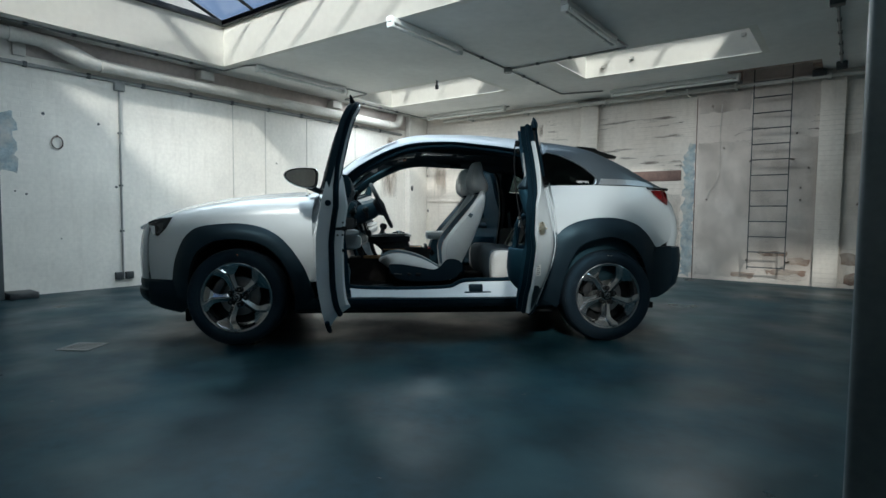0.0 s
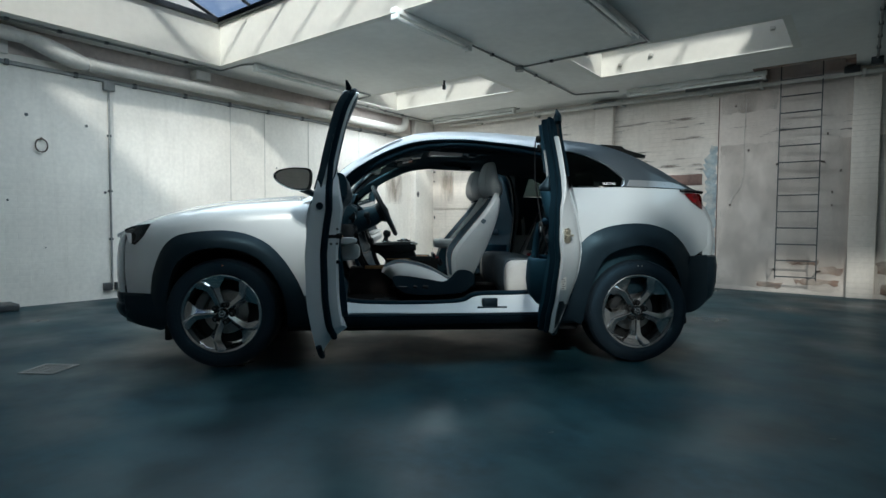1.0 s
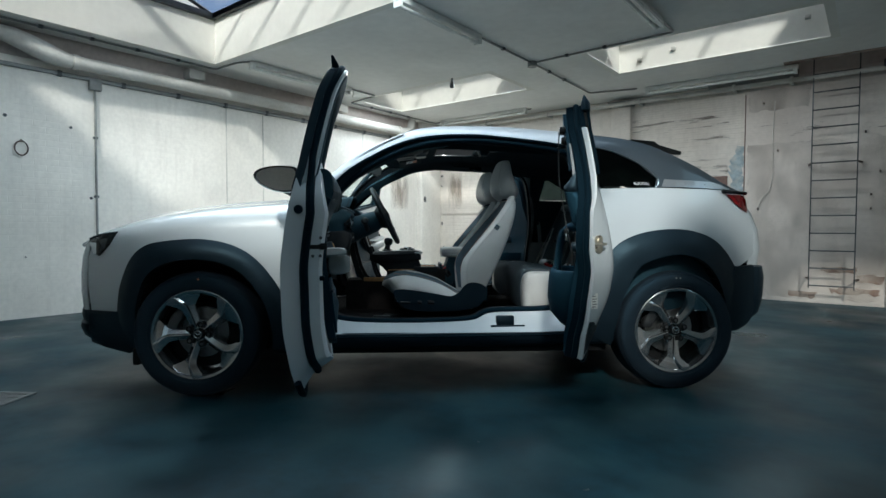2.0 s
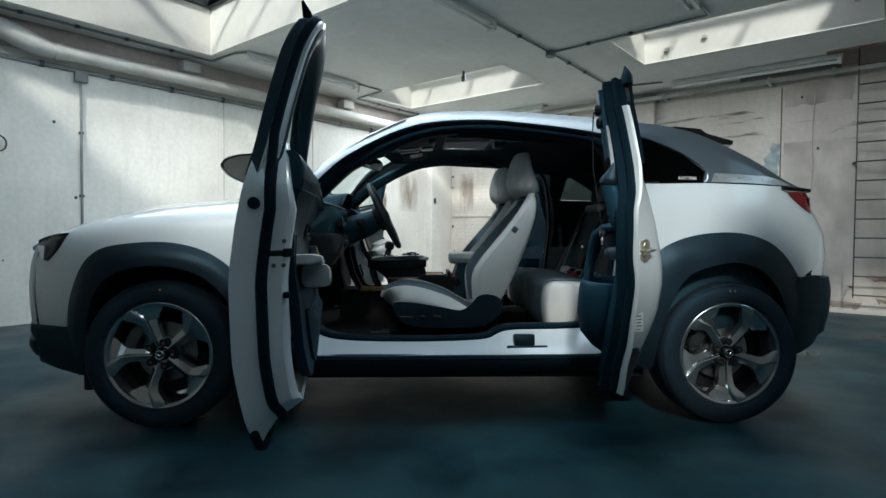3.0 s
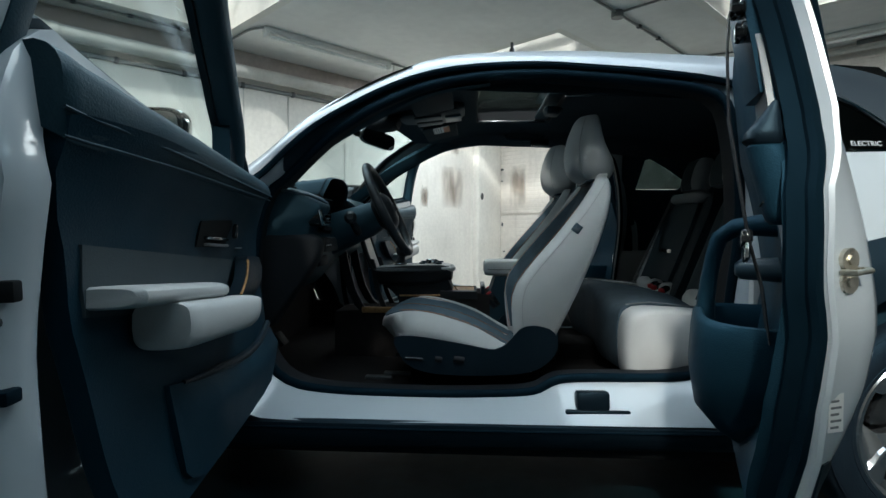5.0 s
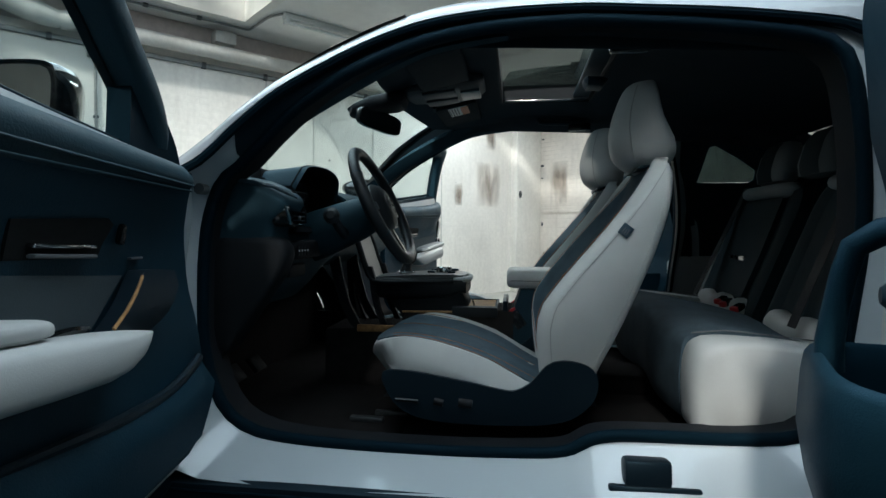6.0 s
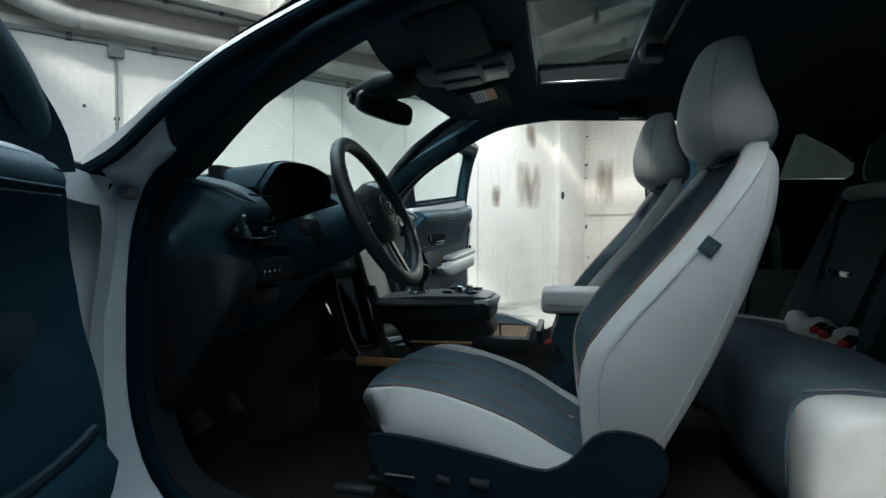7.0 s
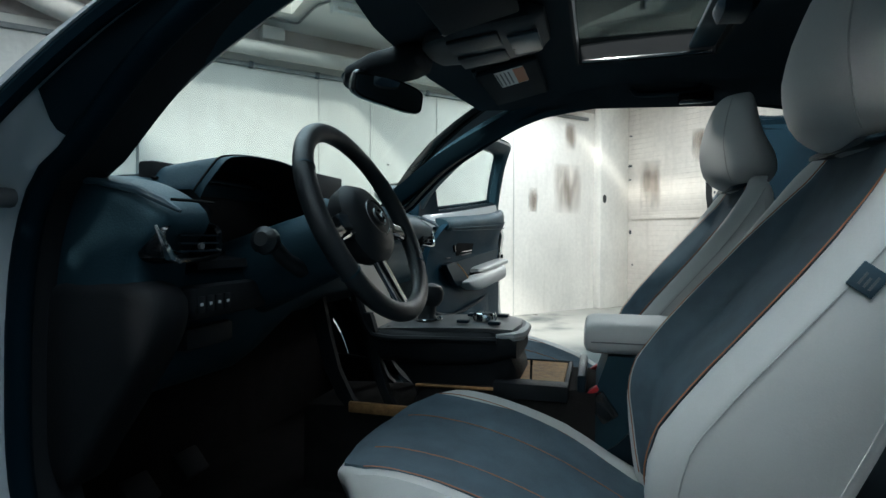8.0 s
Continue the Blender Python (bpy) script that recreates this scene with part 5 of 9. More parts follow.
# spoiler, tailgate, rear window
bm = bm_new()
rows = []
for y in np.linspace(-0.625, 0.625, 19):
    d = 0.09 * (abs(y) / 0.625) ** 3
    f = 0.018 * (abs(y) / 0.625) ** 2
    rows.append([Vector((1.16, y, 1.482 - f)), Vector((1.30, y, 1.472 - f)), Vector((1.42 - d, y, 1.450 - f)), Vector((1.565 - d, y, 1.412 - f)), Vector((1.56 - d, y, 1.392 - f)), Vector((1.46 - d, y, 1.392 - f)), Vector((1.34 - d, y, 1.386 - f)), Vector((1.17, y, 1.43 - f))])
loft(bm, rows, True, True)
part("roof_spoiler", bm, GLOSSBLACK, car, "dark roof spoiler")
bm = bm_new()
sheet(bm, [(1.28, -0.56), (1.86, -0.60), (1.86, 0.60), (1.28, 0.56)], lambda x, y: Vector((x, y, float(np.interp(x, [1.28, 1.56, 1.86], [1.44, 1.31, 1.155])))), 0.1, 0.005, inward=(0, 0, -1))
part("rear_window", bm, PRIVACY, car, "dark rear window")


def plan_ring(nose, z, inset, n=25):
    """The body's outline in plan at one height, round the nose or the tail."""
    out_ = []
    for k in range(n):
        t = -1 + 2 * k / (n - 1)
        if nose:
            w, x0, x1 = half(-1.99, z) - inset, -1.985, -2.20 + inset
        else:
            w, x0, x1 = half(1.90, z) - inset, 1.885, 2.12 - inset
        y = w * math.sin(t * math.pi / 2)
        x = x0 + (x1 - x0) * abs(math.cos(t * math.pi / 2)) ** (1.3 if nose else 0.8)
        out_.append(Vector((x, y, z)))
    return out_


bm = bm_new()
loft(bm, [plan_ring(True, z, i) for z, i in ((0.448, 0.0), (0.55, -0.005), (0.65, -0.004), (0.75, 0.008), (0.82, 0.03), (0.86, 0.07))], False, False)
part("front_bumper_skin", bm, PAINT, car, "pearl white nose panel")
bm = bm_new()
loft(bm, [plan_ring(True, z, i) for z, i in ((0.22, 0.10), (0.24, 0.06), (0.30, -0.015), (0.345, -0.030), (0.375, -0.022), (0.385, -0.005), (0.42, -0.014), (0.452, -0.006), (0.456, 0.02))], False, False)
bump = part("front_lower_bumper", bm, CLAD, car, "matt dark plastic lower bumper with a lip")
for sd in (-1, 1):
    bm = bm_new()
    out = [(-2.0, 0.455), (-1.79, 0.455), (-1.755, 0.34), (-1.70, 0.23), (-1.76, 0.212), (-1.90, 0.238), (-2.0, 0.265)]
    sheet(bm, out, lambda x, z: Vector((x, sd * (half(x, z) + 0.012 + 0.012 * math.exp(-((z - 0.345) / 0.04) ** 2)), z)), 0.04, 0.02, inward=(0, -sd, 0))
    part("bumper_corner", bm, CLAD, bump)
    bm = bm_new()
    box(bm, -1.70, -1.66, -0.05, 0.05, 0.165, 0.26, 0.01, m=pose(0, sd * 0.78, 0))
    part("air_deflector", bm, UNDER, bump)
bm = bm_new()
loft(bm, [plan_ring(False, z, i) for z, i in ((0.29, 0.14), (0.32, 0.06), (0.40, -0.005), (0.50, -0.02), (0.62, -0.022), (0.69, -0.01), (0.70, 0.03))], False, False)
rb = part("rear_bumper", bm, CLAD, car, "matt dark plastic rear bumper")
for sd in (-1, 1):
    bm = bm_new()
    out = c2([(1.74, 0.70), (1.90, 0.703)]) + c2([(1.93, 0.60), (1.93, 0.45), (1.90, 0.35), (1.80, 0.302)]) + [(1.69, 0.30)] + c2(ARCH_RI[4:-1])[::-1] + c2(ARCH_R[7:], 0.03)
    out = c2([(1.754, 0.697), (1.90, 0.703)]) + c2([(1.93, 0.60), (1.93, 0.45), (1.90, 0.35), (1.80, 0.302)]) + [(1.685, 0.30)] + [(1.672, 0.465), (1.70, 0.60)]
    sheet(bm, out, lambda x, z: Vector((x, sd * (half(x, z) + 0.022), z)), 0.04, 0.03, inward=(0, -sd, 0))
    part("bumper_corner", bm, CLAD, rb)
bm = bm_new()
loft(bm, [plan_ring(False, z, i) for z, i in ((0.69, 0.02), (0.80, 0.005), (0.92, 0.01), (1.02, 0.04), (1.10, 0.09), (1.16, 0.13))], False, False)
part("tailgate", bm, PAINT, car, "pearl white tailgate")
for sd in (-1, 1):
    # tail lamp
    bm = bm_new()
    out = c2([(1.735, 1.128), (1.80, 1.132), (1.885, 1.130)]) + c2([(1.91, 1.10), (1.912, 1.06), (1.892, 1.016)]) + c2([(1.85, 1.04), (1.80, 1.07), (1.76, 1.10)])
    sheet(bm, out, lambda x, z: Vector((x, sd * (half(x, z) + 0.010 - 0.02 * max(0, x - 1.85) / 0.06), z)), 0.025, 0.05, inward=(0, -sd, 0))
    tl = part("tail_lamp", bm, REDLENS, car, "red tail lamp with dark surround")
    bm = bm_new()
    tube(bm, [Vector((x, sd * (half(x, z) + 0.006), z)) for x, z in c2([(1.70, 1.146), (1.80, 1.146), (1.905, 1.142)])], 0.011, 8)
    part("lamp_surround", bm, GLOSSBLACK, tl)
    # tail end filler behind the lamp
    bm = bm_new()
    loft(bm, [[Vector((1.89, sd * (half(1.89, 1.03) - 0.01), z)) for z in (1.0, 1.07, 1.14)], [Vector((1.95, sd * 0.52, z)) for z in (1.0, 1.07, 1.14)]], False, False)
    part("lamp_return", bm, REDLENS, tl)
    # headlamp
    bm = bm_new()
    out = c2([(-2.0, 0.849), (-1.93, 0.870), (-1.80, 0.885)]) + c2([(-1.83, 0.822), (-1.868, 0.783), (-1.895, 0.760)]) + [(-1.925, 0.768), (-1.93, 0.832), (-1.99, 0.838)]
    sheet(bm, out, lambda x, z: Vector((x, sd * (shoulder(x, z) + 0.004), z)), 0.025, 0.06, inward=(0, -sd, 0))
    hl = part("headlamp", bm, GLOSSBLACK, car, "dark slanted headlamp behind clear lens")
    bm = bm_new()
    sheet(bm, c2([(-1.912, 0.845), (-1.85, 0.856), (-1.862, 0.80), (-1.90, 0.775)]), lambda x, z: Vector((x, sd * (shoulder(x, z) + 0.006), z)), 0.02, 0.004, inward=(0, -sd, 0))
    part("lamp_reflector", bm, STEEL, hl, "dark smoked reflector")
    bm = bm_new()
    sheet(bm, [(-1.975, 0.832), (-1.928, 0.832), (-1.918, 0.772), (-1.935, 0.770)], lambda x, z: Vector((x, sd * (shoulder(x, z) + 0.008), z)), 0.02, 0.006, inward=(0, -sd, 0))
    part("running_lamp", bm, WHITEINK, hl, "white running lamp strip")
    bm = bm_new()
    tube(bm, [Vector((x, sd * (shoulder(x, z) + 0.002), z)) for x, z in c2([(-2.0, 0.852), (-1.93, 0.874), (-1.80, 0.889)])], 0.007, 6)
    part("lamp_brow", bm, CLAD, hl)

# rear pillar fixings and word on the glass
for x in (1.30, 1.36, 1.43, 1.50, 1.57, 1.64):
    bm = bm_new()
    tube(bm, [(x, -half(x, 1.185) - 0.0085, 1.185), (x, -half(x, 1.185) + 0.006, 1.185)], 0.0032, 8)
    part("pillar_stud", bm, CHROME, car)
word = bpy.data.curves.new("word", "FONT")
word.body, word.size, word.extrude, word.align_x = "ELECTRIC", 0.022, 0.0006, "RIGHT"
word.materials.append(WHITEINK)
tmp = new("tmp_word", word)
dep = bpy.context.evaluated_depsgraph_get()
wm_ = bpy.data.meshes.new_from_object(tmp.evaluated_get(dep))
bpy.data.objects.remove(tmp)
lab = new("lettering", wm_)
lab.parent = car
tagged(lab, "white printed word on the window")
lab.matrix_basis = Matrix.Translation((1.20, -(half(1.16, 1.178) + 0.001), 1.174)) @ Euler((radians(90 - 22), 0, radians(5))).to_matrix().to_4x4()

# underbody and cabin tub
bm = bm_new()
box(bm, -1.9, 1.85, -0.55, 0.55, 0.19, 0.24, 0.01)
box(bm, -0.95, 0.95, -0.80, 0.80, 0.21, 0.33, 0.01)
part("underbody", bm, UNDER, car, "black underbody tray")


# ---- doors ----
TRIM_DEPTH = spline([(0.34, 0.19), (0.42, 0.178), (0.55, 0.172), (0.66, 0.168), (0.74, 0.162), (0.82, 0.150), (0.90, 0.146), (0.97, 0.160), (1.04, 0.180), (1.075, 0.176), (1.098, 0.150), (1.108, 0.125)])


def pad(rows_, n=20, p=3.0):
    """A soft block: rings of (centre, half width along a, half height along b, a, b)."""
    bm_ = bm_new()
    loft(bm_, [[Vector(c) + Vector(a) * u + Vector(b) * v for u, v in oval(n, w, h, p)] for c, w, h, a, b in rows_], True, True)
    return bm_


def door_trim(door, s):
    """Inner lining of a front door, built shut."""
    def tw(x, z, d=0.0):
        slim = 0.042 * max(0.0, min(1.0, (x - 0.22) / 0.19)) ** 1.5 * max(0.0, min(1.0, (z - 0.88) / 0.1))
        return Vector((x, s * (half(x, z) - TRIM_DEPTH(z) - d + slim), z))
    out = c2([(-0.475, 1.03), (-0.505, 1.0), (-0.572, 0.89), (-0.612, 0.73), (-0.622, 0.62), (-0.60, 0.52), (-0.55, 0.475)]) + c2([(-0.50, 0.462), (0.0, 0.452), (0.20, 0.455)]) \
        + c2([(0.272, 0.49), (0.325, 0.65), (0.36, 0.85), (0.382, 0.98), (0.398, 1.04)]) + c2([(0.395, 1.045), (-0.10, 1.035), (-0.475, 1.03)])[1:]
    bm_ = bm_new()
    sheet(bm_, out, tw, 0.02, 0.03, inward=(0, s, 0))
    part("door_lining", bm_, DOORTRIM, door, "dark soft door lining")
    # rolled shoulder along the window sill
    def sill(x, d, z):
        """A point of the roll: it climbs and slims towards the rear."""
        lift = float(np.interp(x, [-0.46, 0.0, 0.25, 0.36, 0.415], [-0.026, 0.0, 0.018, 0.034, 0.052]))
        deep = float(np.interp(x, [0.05, 0.2, 0.33, 0.415], [0.1845, 0.180, 0.163, 0.140]))
        return Vector((x, s * (half(x, 1.03) - 0.10 - (d - 0.10) * (deep - 0.10) / 0.0845), z + lift * max(0.0, min(1.0, (z - 0.985) / 0.06))))
    rows = []
    for k in np.linspace(0, 1, 40):
        x = 0.402 - 0.884 * k
        q = 0.5 if k in (0, 1) else 1.0
        rows.append([sill(x, 0.10 + (d - 0.10) * (0.90 + 0.10 * q), 1.035 + (z - 1.035) * (0.8 + 0.2 * q)) for d, z in
                     ((0.165, 1.000), (0.176, 1.010), (0.183, 1.024), (0.1845, 1.040), (0.180, 1.055), (0.169, 1.068), (0.150, 1.077), (0.125, 1.081), (0.10, 1.079), (0.10, 1.01))])
    bm_ = bm_new()
    loft(bm_, rows, True, True)
    part("lining_shoulder", bm_, TRIM, door, "dark stitched shoulder roll", 70)
    # cloth inlay above the armrest
    bm_ = bm_new()
    sheet(bm_, c2([(-0.335, 0.842), (-0.07, 0.862), (0.335, 0.893)]) + c2([(0.333, 0.84), (0.325, 0.80)]) + c2([(0.10, 0.775), (-0.24, 0.764)]), lambda x, z: tw(x, z, 0.004), 0.05, 0.01, inward=(0, s, 0))
    part("lining_inlay", bm_, INLAY, door, "mid grey cloth inlay")
    for zz, r_ in ((1.040, 0.0026), (1.022, 0.0020)):
        bm_ = bm_new()
        tube(bm_, [sill(x, 0.1838 if zz > 1.03 else 0.180, zz - 0.020) for x in np.linspace(-0.47, 0.405, 24)], r_, 6)
        part("stitched_seam", bm_, TRIM, door)
    # armrest: a cushion on a block
    y0 = lambda x, z: half(x, z) - TRIM_DEPTH(z)
    rows_ = []
    for x, k in ((0.325, 0.75), (0.318, 0.96), (0.29, 1.0), (0.12, 1.0), (-0.03, 0.98), (-0.070, 0.8), (-0.085, 0.5)):
        zc = 0.792 + 0.075 * (x + 0.1)
        rows_.append(((x, s * (y0(x, 0.80) - 0.026), zc), 0.054 * k, 0.016 * k, (0, 1, 0), (0, 0, 1)))
    part("armrest_cushion", pad(rows_), LGREY, door, "light grey padded armrest")
    rows_ = []
    for x, k in ((0.222, 0.80), (0.214, 0.97), (0.18, 1.0), (0.05, 1.0), (-0.06, 1.0), (-0.15, 0.97), (-0.20, 0.86), (-0.245, 0.60), (-0.272, 0.32), (-0.288, 0.08)):
        rows_.append(((x, s * (y0(x, 0.76) - 0.050), 0.741 + 0.085 * (x + 0.1) + 0.028 * (1 - k)), 0.046 * (0.5 + 0.5 * k), 0.037 * k, (0, 1, 0), (0, 0, 1)))
    part("armrest_block", pad(rows_, 20, 3.6), LGREY, door, "light grey leatherette armrest block")
    # flat pull grip edged with cork
    bm_ = bm_new()
    sheet(bm_, c2([(-0.218, 0.758), (-0.332, 0.842)], 0.02) + c2([(-0.352, 0.850), (-0.40, 0.848), (-0.452, 0.842)], 0.02) + c2([(-0.448, 0.815), (-0.40, 0.768), (-0.33, 0.738)], 0.02) + [(-0.25, 0.735)],
          lambda x, z: Vector((x, s * (y0(x, z) - 0.030 - 0.022 * math.sin(math.pi * min(1, max(0, (z - 0.73) / 0.13)))), z)), 0.02, 0.03, inward=(0, s, 0))
    part("pull_grip", bm_, CLAD, door, "dark pull grip edged with cork")
    bm_ = bm_new()
    tube(bm_, [Vector((x, s * (y0(x, z) - 0.030 - 0.022 * math.sin(math.pi * (z - 0.73) / 0.13)), z)) for x, z in c2([(-0.227, 0.767), (-0.28, 0.804), (-0.331, 0.840)], 0.02)], 0.0030, 8)
    part("cork_strip", bm_, CORK, door, "thin cork strip")
    bm_ = bm_new()
    tube(bm_, [Vector((x, s * (y0(x, 0.78) - 0.012), z)) for x, z in c2([(-0.12, 0.772), (-0.18, 0.774), (-0.222, 0.768)], 0.02)], 0.006, 6)
    part("grip_well", bm_, GLOSSBLACK, door)
    # release handle in a recess, window switch
    bm_ = bm_new()
    sheet(bm_, [(-0.07, 0.932), (-0.27, 0.938), (-0.292, 0.928), (-0.275, 0.900), (-0.262, 0.876), (-0.07, 0.880)], lambda x, z: tw(x, z, 0.003), 0.03, 0.006, inward=(0, s, 0))
    part("handle_recess", bm_, UNDER, door)
    for dz, h_, mt_ in ((0.005, 0.0035, CHROME), (-0.009, 0.003, MIDGREY)):
        bm_ = bm_new()
        box(bm_, -0.238, -0.104, -0.007, 0.007, -h_, h_, 0.003, m=pose(0, s * (y0(-0.17, 0.9) - 0.010), 0.898 + dz, 0, -2.5, 0))
        part("release_handle", bm_, mt_, door, "satin chrome release handle")
    bm_ = bm_new()
    box(bm_, -0.007, 0.007, -0.006, 0.006, -0.018, 0.018, 0.004, m=pose(-0.313, s * (y0(-0.313, 0.912) - 0.008), 0.912, 0, -20, 0))
    part("lock_switch", bm_, GLOSSBLACK, door)
    bm_ = bm_new()
    box(bm_, -0.388, -0.350, -0.004, 0.004, -0.002, 0.002, 0.001, m=pose(0, s * (y0(-0.37, 0.870) - 0.006), 0.870))
    part("lining_badge", bm_, MIDGREY, door)
    # pocket behind a low flap, its lip dipping in the middle
    def lip(x):
        return float(np.interp(x, [-0.61, -0.55, -0.50, -0.44, -0.372, -0.25, -0.154, 0.03, 0.12], [0.660, 0.636, 0.622, 0.612, 0.608, 0.612, 0.622, 0.640, 0.655]))

    def pk(x, z):
        q = max(0.0, min(1.0, (lip(x) + 0.004 - z) / 0.05))
        side_ = max(0.0, min(1.0, (0.13 - x) / 0.18))
        return Vector((x, s * (half(x, z) - TRIM_DEPTH(z) - 0.008 - 0.032 * side_ * q ** 0.6 * min(1, max(0.0, (z - 0.46) / 0.12))), z))
    line = [(x, lip(x)) for x in np.linspace(0.12, -0.575, 26)]
    bm_ = bm_new()
    sheet(bm_, line + c2([(-0.592, 0.62), (-0.58, 0.55), (-0.54, 0.485)])[1:] + c2([(-0.3, 0.466), (0.02, 0.463), (0.10, 0.50)]), pk, 0.03, 0.012, inward=(0, s, 0))
    part("door_pocket", bm_, DOORTRIM, door, "dark moulded door pocket")
    bm_ = bm_new()
    tube(bm_, [pk(x, z) for x, z in line[2:]], [0.004 + 0.006 * min(1.0, k / 8) for k in range(24)], 8)
    part("pocket_lip", bm_, CLAD, door)


def ring_loop(pts, n):
    return resample([(*p, 0) for p in pts], n, True)


def inset(loop, d):
    """A closed side-view loop moved inwards by d."""
    n = len(loop)
    area = sum(loop[i].x * loop[(i + 1) % n].y - loop[(i + 1) % n].x * loop[i].y for i in range(n))
    sg_ = 1 if area > 0 else -1
    out_ = []
    for i in range(n):
        t = (loop[(i + 1) % n] - loop[i - 1]).normalized()
        out_.append(loop[i] + Vector((-t.y, t.x, 0)) * d * sg_)
    return out_


def swing(hx, hy, degrees):
    h = Matrix.Translation((hx, hy, 0))
    return h @ Matrix.Rotation(radians(degrees), 4, "Z") @ h.inverted()


def dhalf(x, z):
    """Half width of a door, tucked in under the sill."""
    return half(x, z) - 0.006 * max(0.0, (0.56 - z) / 0.24) ** 1.6


def door_shell(name, low, s, label, label_shell, thick=0.14):
    """Outer skin and painted shut faces of a door, built shut. low: the outline below the waist."""
    bm = bm_new()
    sheet(bm, low, lambda x, z: Vector((x, s * dhalf(x, z), z)), 0.05)
    door = part(name, bm, PAINT, car, label)
    loop = ring_loop(low, 120)

    def place(p, t):
        near = max(0.0, min(1.0, (-0.50 - p.x) / 0.2))          # thinner towards the hinge
        q = t * (1 - 0.55 * near) if t > 0.05 else t
        q *= 1 - 0.46 * max(0.0, min(1.0, (p.y - 0.96) / 0.17))       # slimmer towards the waist
        lift = 0.095 * max(0.0, min(1.0, (0.46 - p.y) / 0.12)) * max(0.0, min(1.0, (t - 0.012) / 0.10)) ** 0.8
        w = min(dhalf(p.x, p.y) - min(q, 0.05), half(p.x, p.y) - q) if t > 0 else dhalf(p.x, p.y)
        return Vector((p.x, s * w, p.y + lift))
    bm = bm_new()
    rows = []
    for d, t in ((0.0, 0.0), (0.004, 0.012), (0.012, 0.03), (0.018, 0.066), (0.02, thick - 0.012), (0.034, thick)):
        rows.append([place(p, t) for p in inset(loop, d)])
    rows.append([place(p, thick + 0.002) for p in inset(loop, 0.075)])
    loft(bm, rows, True, False)
    part("shut_face", bm, PAINT, door, label_shell)
    bm = bm_new()
    sp = inset(loop, 0.016)
    tube(bm, [place(p, 0.078) for p in sp + sp[:1]], 0.015, 8)
    part("door_seal", bm, SEALR, door, "black rubber door seal")
    bm = bm_new()
    tube(bm, [Vector((x, s * (dhalf(x, z) - 0.014), z - 0.006)) for x, z in c2([(0.432, 0.375), (0.412, 0.335), (0.37, 0.318), (0.0, 0.322), (-0.60, 0.327), (-0.70, 0.338)], 0.04)], 0.013, 8)
    part("bottom_seal", bm, SEALR, door, "black rubber strip along the bottom edge")
    return door, loop


